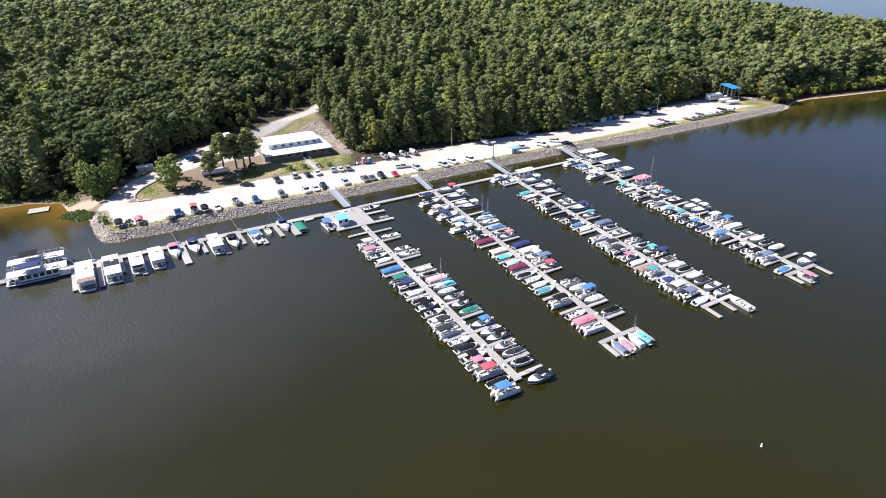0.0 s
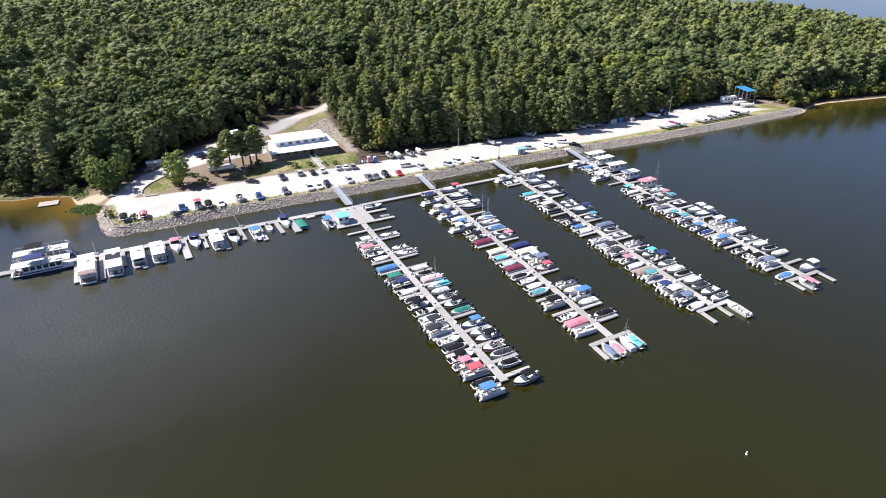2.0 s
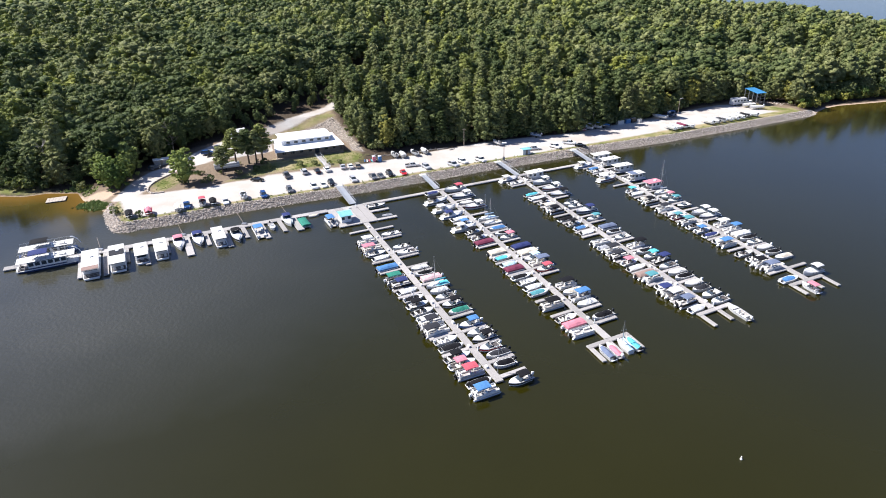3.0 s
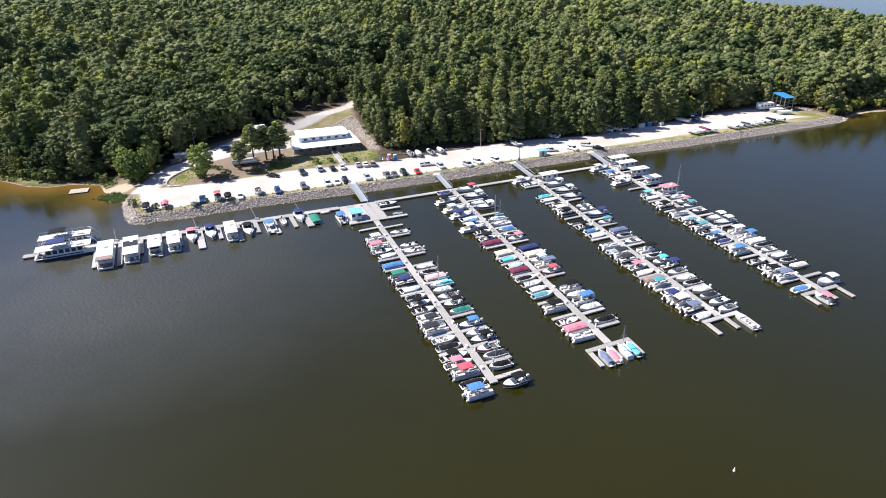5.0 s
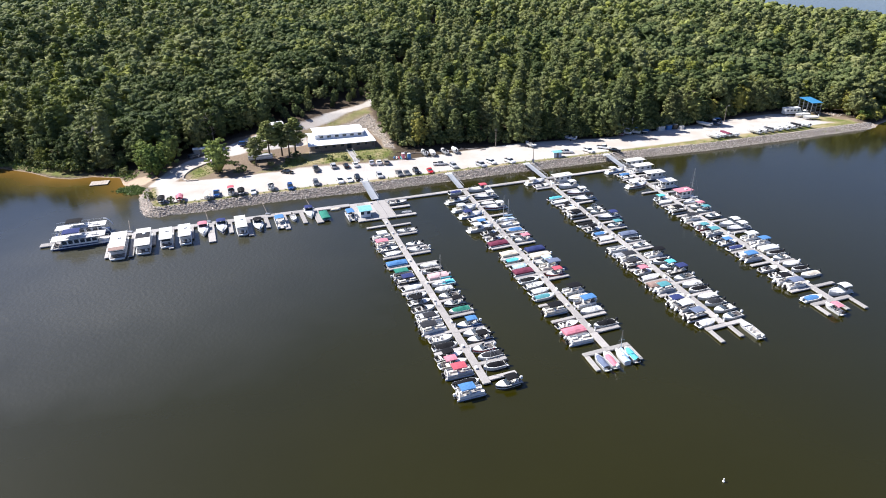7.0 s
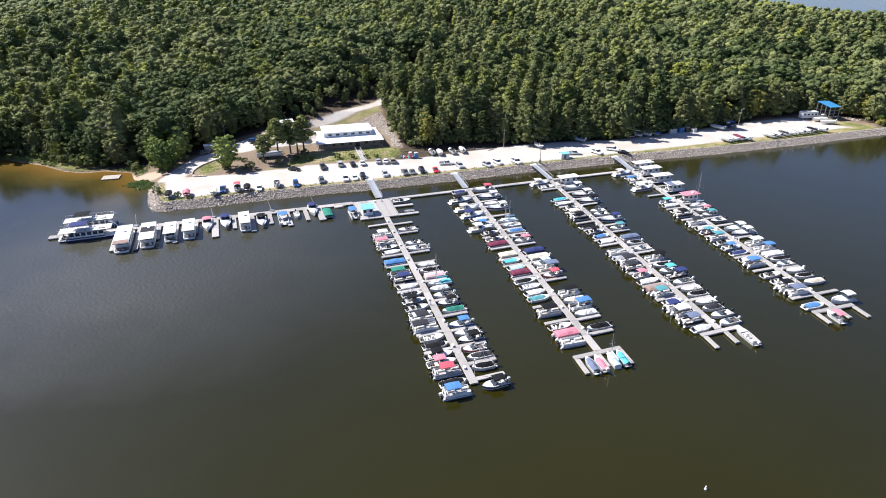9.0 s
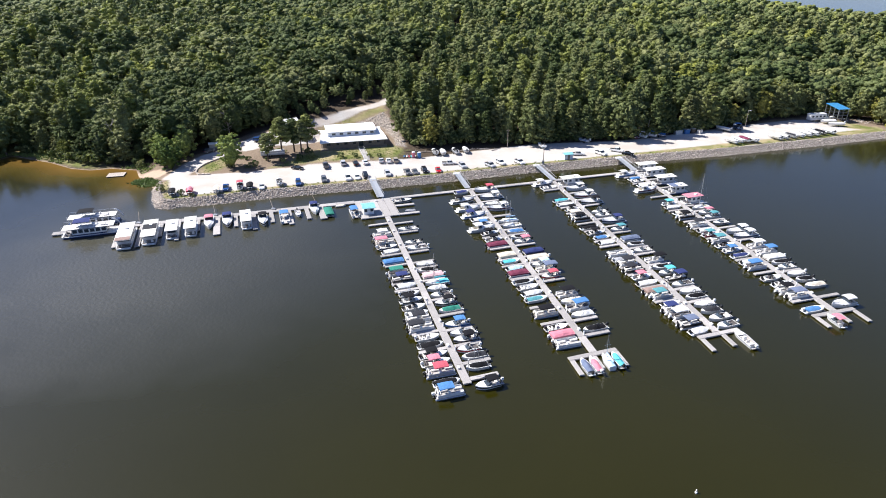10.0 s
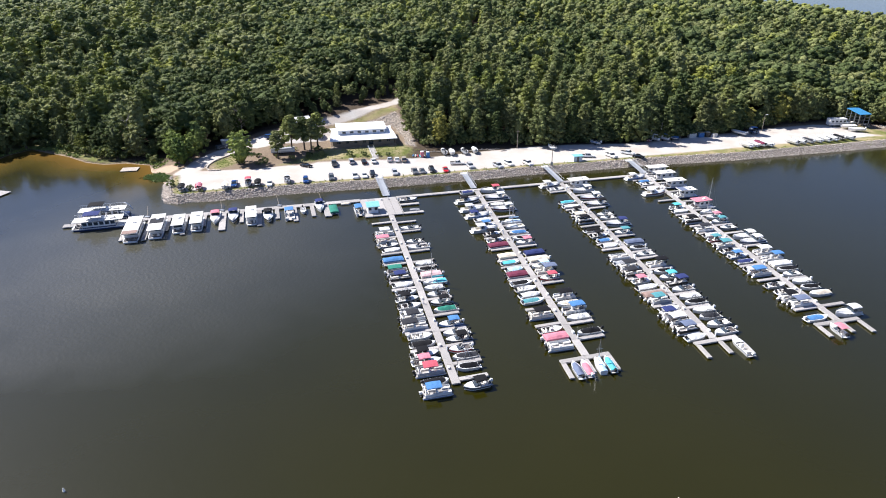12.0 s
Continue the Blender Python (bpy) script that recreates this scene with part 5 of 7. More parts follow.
        def slide(bm):
            pts = [(0, 0, 1.2), (-0.8, 0, 1.0), (-1.6, 0, 0.2), (-2.3, 0, -1.2)]
            rings = [[(p[0], -0.3, p[2] + 0.15), (p[0], -0.25, p[2]), (p[0], 0.25, p[2]), (p[0], 0.3, p[2] + 0.15)] for p in pts]
            loft(bm, rings, close=False, caps=False)
        link_mesh("water_slide", shaped("slide", slide), GEL_M["white"], t, m=pose(-L / 2 + 1.1, -0.6, top + 0.15))
    if awning:
        ln = round(L * (0.30 if upper else span), 2)
        x = L * (0.10 if upper else at)
        z = top + (1.95 if upper else 0.16)
        if upper:
            link_mesh("awning", canopy_mesh(round(ln, 2), B * 0.92), CANVAS_M[awning], t, f"{awning} canvas awning", pose(x, 0, z))
            link_mesh("bows", frame_mesh(round(ln * 0.95, 2), B * 0.9, 1.85), ALU, t, m=pose(x, 0, top + 0.1))
        else:
            def mat(bm):
                box(bm, -ln / 2, ln / 2, -B / 2 + 0.15, B / 2 - 0.15, 0, 0.10, 0.03)
            link_mesh("roof_panel", shaped(("roof_panel", L, B, ln), mat), CANVAS_M[awning], t, f"{awning} roof panel", pose(x, 0, z - 0.02))
    return t


def jet_ski(m, hull, cover, where, L=3.4, B=1.25, label=""):
    t = thing("jet_ski", m, label or f"{hull} jet ski under a {cover} cover {where}", "jet ski", "boats in the slips")
    link_mesh("hull", hull_mesh(L, B, 0.42), GEL_M[hull], t)
    link_mesh("canvas_cover", cover_mesh(L, B, 0.42, 0.05, 0.95, 0.30, seed=1), CANVAS_M[cover], t, f"{cover} canvas cover")
    return t


serial = 0


def moor(pier, side, text):
    """Lies boats and finger docks along one side of a pier: metres along it, kind, colour."""
    global serial
    for entry in text.split(";"):
        s, kind, *more = entry.split()
        s = float(s)
        if kind == "finger":
            finger(pier.at(s, side * 0.85), pier.at(s, side * 6.9))
            continue
        serial += 1
        r = random.Random(serial * 7 + 3)
        colour, tower = more[0], more[-1] == "tower"
        L = {"pontoon": 5.9, "pcover": 6.0, "cruiser": 7.7, "sail": 6.3, "house": 8.8}.get(kind, 5.25)
        L = round((L + r.choice((-0.5, -0.25, 0.0, 0.25, 0.4))) * 4) / 4
        if kind == "house" and colour in ("red", "teal"):
            L = 7.2
        if kind == "cruiser" and pier is DOCK_A:
            L = 7.0
        u = side * (1.0 + L / 2 + r.uniform(0, 0.2))
        p = pier.at(s, u)
        turn = pier.slip + (180 if side > 0 else 0) + r.uniform(-2.0, 2.0)
        m = pose(p.x, p.y, 0, 0, 0, turn)
        if kind == "pontoon":
            pontoon_boat(m, colour, False, L, 2.35, serial)
        elif kind == "pcover":
            pontoon_boat(m, colour, True, L, 2.35, serial)
        elif kind == "cruiser":
            cruiser(m, colour, L, 2.6, serial)
        elif kind == "sail":
            sailboat(m, colour, L, 2.3, serial, high=11.0 if pier is DOCK_D else 7.6)
        elif kind == "house":
            houseboat(m, colour, L, 3.6, "slate" if colour == "teal" else "", serial)
        else:
            colour = "white" if colour == "tower" else ("black" if colour == "dark" else colour)
            hull = "white"
            if kind in ("cover", "bim") and r.random() < 0.10:
                hull = r.choice(("navy", "black", "maroon", "cream"))
            small_boat(m, kind, colour, tower, hull, L, 2.15, serial)


moor(DOCK_A, -1,
     "7.1 finger; 15.9 pontoon white; 18.5 finger; 21.2 pontoon pink; 24.0 run navy; 27.3 cover white; 29.1 finger; "
     "33.8 pcover blue; 35.6 finger; 40.7 pontoon green; 44.1 pontoon navy; 46.0 finger; 47.7 cover white; 49.5 finger; "
     "51.7 cover black tower; 54.9 bim black; 58.2 run white; 61.2 cover white; 63.7 pontoon charcoal; "
     "67.2 pontoon charcoal; 69.3 finger; 71.3 fish white; 74.3 cover black; 76.1 finger; 77.9 bim black; 80.5 bim pink; "
     "83.8 pontoon red; 87.4 cover black; 90.4 pontoon blue")
moor(DOCK_A, 1,
     "8.2 finger; 13.5 run tower; 15.3 finger; 23.3 run white; 25.3 finger; 27.2 run white; 29.2 finger; 35.8 finger; "
     "37.6 cover white; 39.3 finger; 41.1 cover black tower; 44.5 pcover rose; 46.4 finger; 48.4 sail aqua; 51.1 cover white; "
     "54.5 run tower; 56.3 finger; 58.3 bim black; 61.8 cover green; 63.6 finger; 68.1 bim blue; 69.9 finger; "
     "71.8 run white; 74.3 bim black; 76.1 finger; 77.9 run red; 80.8 cover charcoal tower; 82.5 finger; 84.3 cover black; "
     "90.4 bim black")
moor(DOCK_B, -1,
     "0.6 cover navy; 4.5 finger; 8.5 cruiser dark; 12.2 finger; 15.9 cruiser white; 18.8 finger; 21.7 cruiser navy; "
     "23.7 finger; 25.5 cover white; 27.5 finger; 29.5 bim blue; 32.4 cruiser white; 36.1 bim black; 38.4 finger; "
     "40.6 bim black; 42.4 finger; 44.3 pcover maroon; 46.2 finger; 51.5 pcover beige; 53.4 finger; 55.2 cover aqua; "
     "57.2 finger; 59.2 cover paleblue; 62.3 pcover maroon; 64.5 finger; 66.6 cover black; 69.6 fish white; 72.7 cover white; "
     "75.5 cover teal; 78.8 finger; 82.1 pontoon black; 86.0 finger; 88.3 fish red; 91.4 pcover pink; 94.6 pontoon open")
moor(DOCK_B, 1,
     "0.8 cruiser red; 4.5 finger; 8.1 cruiser white; 11.2 finger; 14.1 cover white; 16.0 finger; 18.3 cruiser white; "
     "24.2 finger; 29.2 sail paleblue; 31.0 finger; 32.9 sail white; 35.1 finger; 37.2 cover blue; 39.1 finger; "
     "41.0 cover black; 44.1 bim pink; 46.2 finger; 51.5 pcover navy; 53.5 finger; 55.5 pcover beige; 57.4 finger; "
     "59.2 bim paleblue; 62.2 pontoon slate; 64.1 finger; 65.9 bim red; 67.9 finger; 75.8 pontoon black; "
     "78.9 cover beige tower; 82.0 pontoon blue; 85.1 cover white tower; 86.9 finger; 91.2 cover black tower; 93.0 finger")
moor(DOCK_C, -1,
     "2.6 cruiser white; 4.8 finger; 6.8 run white; 8.7 finger; 19.5 cover aqua; 22.9 cover white; 25.3 finger; 27.7 bim black; "
     "30.2 finger; 32.7 pontoon beige; 35.3 pontoon black; 38.9 finger; 42.4 cover black; 44.5 finger; 46.5 bim black; "
     "50.0 cover blue; 51.8 finger; 53.6 cover white; 55.4 finger; 61.0 pontoon open; 64.2 cover grey; 66.7 pontoon charcoal; "
     "68.6 finger; 70.6 pontoon charcoal; 72.6 finger; 74.5 bim pink; 77.8 cover white; 79.7 finger; 81.8 pcover brown; "
     "84.4 pontoon teal; 86.4 finger; 88.3 fish white; 90.7 pontoon navy; 93.4 pontoon white; 95.3 finger; 97.1 pontoon slate; "
     "100.2 cover white")
moor(DOCK_C, 1,
     "4.6 house white; 7.4 finger; 10.4 cruiser white; 14.0 finger; 17.6 cruiser white; 20.6 finger; 23.6 cruiser dark; "
     "25.9 finger; 32.2 run tower; 34.9 run white; 37.3 finger; 39.9 cruiser navy; 43.2 finger; 46.2 bim teal; 48.1 finger; "
     "53.4 pcover slate; 56.8 cover black; 58.9 finger; 61.0 run tower; 62.8 finger; 67.5 pontoon black; 69.4 finger; "
     "71.2 cover black; 74.5 bim aqua; 77.8 pontoon navy; 80.9 run tower; 82.7 finger; 84.5 cover white; "
     "87.2 cover black tower; 89.0 finger; 90.8 cover white; 93.7 cover charcoal tower; 96.8 run white; 100.0 run white")
moor(DOCK_D, -1,
     "4.2 cruiser white; 6.7 finger; 9.0 cover blue; 11.4 run white; 13.6 finger; 15.7 cover white; 18.0 finger; "
     "20.5 cruiser white; 27.2 finger; 34.5 bim aqua; 37.2 cover white; 39.6 finger; 42.1 cover beige; 45.2 pontoon black; "
     "48.6 finger; 52.1 pontoon charcoal; 54.1 finger; 56.1 cover white; 59.1 bim teal; 61.2 finger; 63.3 pontoon teal; "
     "66.6 run white; 69.9 bim blue; 73.4 cover navy; 75.4 finger; 77.4 cover white; 80.0 pontoon blue; 83.3 finger; "
     "86.5 run white; 89.9 run white; 92.8 pontoon black; 95.7 pontoon slate; 97.6 finger")
moor(DOCK_D, 1,
     "0.0 house white; 3.3 finger; 6.5 house white; 11.0 finger; 15.0 house white; 20.0 finger; 24.5 house teal; 29.5 finger; "
     "34.5 house red; 37.4 finger; 40.1 sail white; 42.1 finger; 44.1 bim pink; 47.5 bim teal; 49.9 finger; 52.3 run dark; "
     "55.7 finger; 59.3 cruiser white; 62.7 cruiser white; 64.7 finger; 69.7 pontoon white; 71.6 finger; 73.6 pontoon blue; "
     "77.0 pcover white; 79.7 cover black; 82.4 run tower; 84.3 finger; 86.2 cover white; 89.3 cover black tower; "
     "92.5 cover beige; 97.6 finger")

# boats on the end bars
def on_bar(pier, s, u, turn, make):
    p = pier.at(s, u)
    return make(pose(p.x, p.y, 0, 0, 0, turn))


on_bar(DOCK_B, 103.0, -3.6, 115, lambda m: small_boat(m, "cover", "slate", L=5.0, B=1.9, seed=2))
on_bar(DOCK_B, 103.0, -1.6, 114, lambda m: small_boat(m, "cover", "pink", L=5.0, B=1.8, seed=3))
on_bar(DOCK_B, 103.0, 1.3, 114, lambda m: sailboat(m, "paleblue", 4.8, 1.8, 2, high=5.2))
on_bar(DOCK_B, 103.0, 3.55, 114, lambda m: small_boat(m, "cover", "aqua", L=4.8, B=1.8, seed=7))
on_bar(DOCK_C, 105.6, 4.2, 114, lambda m: small_boat(m, "fish", "white", L=6.8, B=2.3, seed=9))
on_bar(DOCK_D, 107.2, -3.0, 113, lambda m: small_boat(m, "bim", "pink", L=4.8, B=2.0, seed=4))
on_bar(DOCK_D, 102.0, -4.2, 27, lambda m: small_boat(m, "cover", "blue", L=5.6, B=2.2, seed=6))
on_bar(DOCK_D, 101.9, 4.0, 207, lambda m: cruiser(m, "white", 6.4, 2.5, 4))

# along the western walkway
BY = "by the walkway"
turn = -60.5


def berth(x, y, L):
    """The pose of a boat whose outer end lies at x, y."""
    p = Vector((x, y, 0)) - W_OUT * (L / 2)
    return pose(p.x, p.y, 0, 0, 0, turn)


houseboat(pose(-106.9, 146.6, 0, 0, 0, 29.5 + 180), "white", 15.0, 4.2, "navy", 1, "by the walkway", True)
houseboat(pose(-111.2, 153.6, 0, 0, 0, 27.5 + 180), "white", 14.6, 4.0, "black", 2, "by the walkway", True)
houseboat(berth(-89.7, 138.3, 15.0), "white", 15.0, 4.3, "brown", 3, BY, at=0.38, span=0.16)
houseboat(berth(-84.5, 142.4, 14.0), "white", 14.0, 4.1, "charcoal", 4, BY, at=-0.06, span=0.26)
jet_ski(pose(-83.0, 150.2, 0, 0, 0, turn), "blue", "blue", BY)
houseboat(berth(-80.2, 147.2, 10.0), "white", 10.0, 3.5, "", 5, BY)
houseboat(berth(-75.8, 149.9, 10.5), "white", 10.5, 3.5, "", 6, BY)
cruiser(berth(-73.2, 155.7, 9.4), "pink", 9.4, 3.0, 4, BY)
cruiser(berth(-68.4, 158.2, 10.2), "navy", 10.2, 3.1, 3, BY)
houseboat(berth(-61.9, 158.0, 10.6), "white", 10.6, 3.3, "", 8, BY)
cruiser(berth(-57.9, 161.2, 8.6), "dark", 8.6, 2.9, 5, BY)
pontoon_boat(berth(-52.0, 164.0, 9.4), "blue", False, 9.4, 2.9, 9, BY)
small_boat(berth(-50.3, 170.0, 5.0), "fish", "white", L=5.0, B=1.9, seed=4, where=BY)
cruiser(berth(-45.6, 172.8, 8.4), "navy", 8.4, 2.8, 6, BY)
pontoon_boat(berth(-40.4, 171.8, 7.0), "green", True, 7.0, 2.6, 11, BY)
jet_ski(pose(-40.6, 181.6, 0, 0, 0, 25), "white", "beige", BY)
p = west(-2.2, 10.6)
pontoon_boat(pose(p.x, p.y, 0, 0, 0, turn), "blue", False, 7.0, 2.5, 12, "beside the platform")
p = west(15.2, 3.7)
small_boat(pose(p.x, p.y, 0, 0, 0, WEST), "run", "black", L=6.2, B=2.3, seed=9, where="beside the platform")
p = west(15.6, 12.6)
jet_ski(pose(p.x, p.y, 0, 0, 0, WEST + 180), "white", "grey", "beside the platform")

# ---- the store on the bank ----
def store():
    t = thing("store_building", pose(-66.3, 229.6, 3.4, 0, 0, 25.0), "long low white building with metal roof and porch", "building")
    W, D = 27.5, 19.0
    bm = bmesh.new()
    box(bm, 1.0, W - 1.0, 3.2, D - 0.5, -0.6, 3.3, 0.03)
    wall = part("wall", bm, TIMBER, t, "grey-brown siding behind the porch")
    bm = bmesh.new()
    rings = [[(0.0, -0.2, 3.05), (W, -0.2, 3.05), (W, -0.2, 3.20), (0.0, -0.2, 3.20)],
             [(0.4, 4.6, 3.75), (W - 0.4, 4.6, 3.75), (W - 0.4, 4.6, 3.90), (0.4, 4.6, 3.90)],
             [(1.2, D * 0.62, 4.25), (W - 1.2, D * 0.62, 4.25), (W - 1.2, D * 0.62, 4.40), (1.2, D * 0.62, 4.40)],
             [(0.4, D + 0.3, 3.40), (W - 0.4, D + 0.3, 3.40), (W - 0.4, D + 0.3, 3.55), (0.4, D + 0.3, 3.55)]]
    loft(bm, rings)
    roof = part("roof", bm, WHITE_METAL, t, "white standing-seam metal roof")
    for k in range(28):
        x = 0.5 + (W - 1.0) * k / 27
        bm = bmesh.new()
        rod(bm, (x, -0.2, 3.21), (0.4 + (W - 0.8) * k / 27, 4.6, 3.91), 0.025, 4)
        part("roof_seam", bm, WHITE_METAL, roof)
    bm = bmesh.new()
    box(bm, 3.6, 23.2, 6.2, D - 1.5, 3.6, 5.75, 0.03)
    upper = part("upper_storey", bm, WHITE_WALL, t, "raised band of pale siding")
    bm = bmesh.new()
    rings = [[(3.0, 5.8, 5.75), (23.8, 5.8, 5.75), (23.8, 5.8, 5.90), (3.0, 5.8, 5.90)],
             [(3.0, 12.0, 6.35), (23.8, 12.0, 6.35), (23.8, 12.0, 6.50), (3.0, 12.0, 6.50)],
             [(3.0, D - 0.8, 5.80), (23.8, D - 0.8, 5.80), (23.8, D - 0.8, 5.95), (3.0, D - 0.8, 5.95)]]
    loft(bm, rings)
    part("upper_roof", bm, WHITE_METAL, t, "white metal roof above the windows")
    for k in range(6):
        x = 5.4 + 3.15 * k
        bm = bmesh.new()
        box(bm, x, x + 1.5, 6.10, 6.18, 4.45, 5.30, 0.01)
        pane = part("window", bm, GLASS, upper)
        bm = bmesh.new()
        for a, b, c, d in ((x - 0.1, x + 1.6, 5.31, 5.41), (x - 0.1, x + 1.6, 4.34, 4.44), (x - 0.1, x, 4.45, 5.30), (x + 1.5, x + 1.6, 4.45, 5.30)):
            box(bm, a, b, 6.06, 6.19, c, d)
        part("window_frame", bm, WHITE_PLASTIC, upper)
    for k in range(10):
        bm = bmesh.new()
        x = 0.6 + 26.3 * k / 9
        box(bm, x - 0.09, x + 0.09, 0.15, 0.33, -0.6, 3.05)
        part("porch_post", bm, TIMBER, t)
    bm = bmesh.new()
    box(bm, 0.2, W - 0.2, 0.0, 3.19, -0.6, 0.12, 0.03)
    part("porch_floor", bm, TIMBER, t, "grey timber porch floor")
    bm = bmesh.new()
    for x0, x1 in ((0.6, 15.2), (18.0, 26.9)):
        box(bm, x0, x1, 0.2, 0.28, 0.95, 1.05)
        n = int((x1 - x0) / 0.5)
        for k in range(n + 1):
            x = x0 + (x1 - x0) * k / n
            box(bm, x - 0.03, x + 0.03, 0.21, 0.27, 0.12, 0.95)
    part("porch_rail", bm, TIMBER, t)
    for x in (3.0, 6.5, 10.0, 13.5, 20.0, 23.5):
        bm = bmesh.new()
        box(bm, x, x + 1.3, 3.14, 3.19, 1.1, 2.3, 0.01)
        part("window", bm, GLASS, wall)
    bm = bmesh.new()
    box(bm, 16.0, 17.8, 3.13, 3.19, 0.13, 2.25, 0.01)
    part("door", bm, GLASS, wall, "dark glazed double door")


store()


def path_slabs():
    t = thing("footpath", pose(-51.6, 236.5, 0, 0, 0, -62.5), "grey railed ramp from the porch to the lot", "footpath")
    n = 8
    for k in range(n):
        x0, x1 = 15.6 * k / n, 15.6 * (k + 1) / n
        zz = []
        for x in (x0, x1):
            p = t.matrix_basis @ Vector((x, 0, 0))
            zz.append(height_at(p.x, p.y) + 0.12)
        bm = bmesh.new()
        v = [bm.verts.new((x, y, z + dz)) for x, z in ((x0 + 0.03, zz[0]), (x1 - 0.03, zz[1])) for y in (-1.1, 1.1) for dz in (-0.5, 0)]
        for f in ((0, 1, 3, 2), (4, 6, 7, 5), (0, 4, 5, 1), (2, 3, 7, 6), (1, 5, 7, 3), (0, 2, 6, 4)):
            bm.faces.new([v[q] for q in f])
        part("slab", bm, DOCK, t)
    ends = [t.matrix_basis @ Vector((x, 0, 0)) for x in (0.2, 15.4)]
    z0, z1 = [height_at(p.x, p.y) + 0.12 for p in ends]
    for q in (-1.05, 1.05):
        bm = bmesh.new()
        rod(bm, (0.2, q, z0 + 0.95), (15.4, q, z1 + 0.95), 0.04, 5)
        for k in range(7):
            f = k / 6
            x, z = 0.2 + 15.2 * f, z0 + (z1 - z0) * f
            rod(bm, (x, q, z - 0.1), (x, q, z + 0.95), 0.04, 5)
        part("handrail", bm, WHITE_PLASTIC, t, "pale handrail")
    return t


path_slabs()


# ---- vehicles ----
CAR_SHAPES = {
    # length, width, side line of the body, side line of the cabin (x, z), bed or not
    "sedan": (4.7, 1.8, [(-2.35, 0.45), (-2.30, 0.88), (-1.5, 0.95), (1.0, 0.92), (2.1, 0.78), (2.35, 0.62), (2.35, 0.32), (-2.30, 0.30)],
              [(-1.75, 0.93), (-1.05, 1.40), (0.25, 1.42), (1.05, 0.92)]),
    "suv": (4.8, 1.9, [(-2.40, 0.50), (-2.38, 1.02), (-1.5, 1.08), (1.0, 1.06), (2.15, 0.98), (2.38, 0.75), (2.40, 0.38), (-2.35, 0.36)],
            [(-2.30, 1.06), (-2.0, 1.68), (0.35, 1.72), (1.10, 1.06)]),
    "pickup": (5.7, 2.0, [(-2.85, 0.55), (-2.85, 1.05), (-0.6, 1.08), (1.2, 1.10), (2.65, 1.04), (2.85, 0.80), (2.85, 0.42), (-2.80, 0.42)],
               [(-0.75, 1.07), (-0.62, 1.80), (0.75, 1.82), (1.45, 1.09)]),
}


def car(x, y, turn, kind, colour, z=None):
    L, B, line, cab = CAR_SHAPES[kind]
    word = {"sedan": "sedan", "suv": "sport utility car", "pickup": "pickup truck"}[kind]
    t = thing({"sedan": "car", "suv": "car", "pickup": "pickup_truck"}[kind], pose(x, y, height_at(x, y) if z is None else z, 0, 0, turn),
              f"{colour} {word} parked on the pale gravel", "car", "parked cars")

    def body(bm):
        rings = []
        for f, inset in ((-1, 0.10), (-0.96, 0.03), (-0.80, 0.0), (0.80, 0.0), (0.96, 0.03), (1, 0.10)):
            rings.append([(px * (1 - inset * 0.25), f * B / 2, pz - (inset * 0.6 if pz > 0.6 else -inset * 0.5)) for px, pz in line])
        loft(bm, rings)
    link_mesh("body", shaped(("car_body", kind), body), PAINT_M[colour], t)

    def glass(bm):
        rings = [[(px * 0.99, f * B * w, pz) for (px, pz), w in zip(cab, (0.45, 0.37, 0.37, 0.45))] for f in (-1, 1)]
        loft(bm, rings)
    green = link_mesh("cabin_glass", shaped(("car_glass", kind), glass), GLASS, t)

    def roof(bm):
        x0, x1, zt = cab[1][0], cab[2][0], max(cab[1][1], cab[2][1])
        box(bm, x0 - 0.02, x1 + 0.02, -B * 0.38, B * 0.38, zt - 0.05, zt + 0.03, 0.02)
        for s in (-1, 1):
            xm = (x0 + x1) / 2 - 0.1
            box(bm, xm - 0.06, xm + 0.06, s * B * 0.41 - 0.08, s * B * 0.41 + 0.06, cab[0][1] - 0.02, zt - 0.04, 0.0, 1.0, 0.6)
    link_mesh("roof", shaped(("car_roof", kind), roof), PAINT_M[colour], t)
    if kind == "pickup":
        def bed(bm):
            box(bm, -2.72, -0.85, -B * 0.40, B * 0.40, 0.98, 1.10, 0.02)
        link_mesh("bed_liner", shaped("bed_liner", bed), BLACK_PLASTIC, t, "black truck bed liner")

    def wheel(bm):
        rod(bm, (0, -0.11, 0), (0, 0.11, 0), 0.34, 14)

    def rim(bm):
        rod(bm, (0, -0.125, 0), (0, 0.125, 0), 0.20, 10)
    for wx in (-L * 0.29, L * 0.31):
        for s in (-1, 1):
            wh = link_mesh("wheel", shaped("wheel", wheel), RUBBER, t, m=pose(wx, s * (B / 2 - 0.10), 0.34))
            link_mesh("rim", shaped("rim", rim), ALU, wh, "silver wheel rim")
    z0 = line[4][1] - 0.14

    def lamp(bm):
        box(bm, -0.05, 0.05, -0.2, 0.2, -0.07, 0.07, 0.02)
    for s in (-1, 1):
        link_mesh("headlight", shaped("headlight", lamp), LAMP_WHITE, t, m=pose(L / 2 - 0.06, s * B * 0.34, z0))
        link_mesh("tail_light", shaped("tail_light", lamp), LAMP_RED, t, m=pose(-L / 2 + 0.05, s * B * 0.36, line[1][1] - 0.12))
    return t


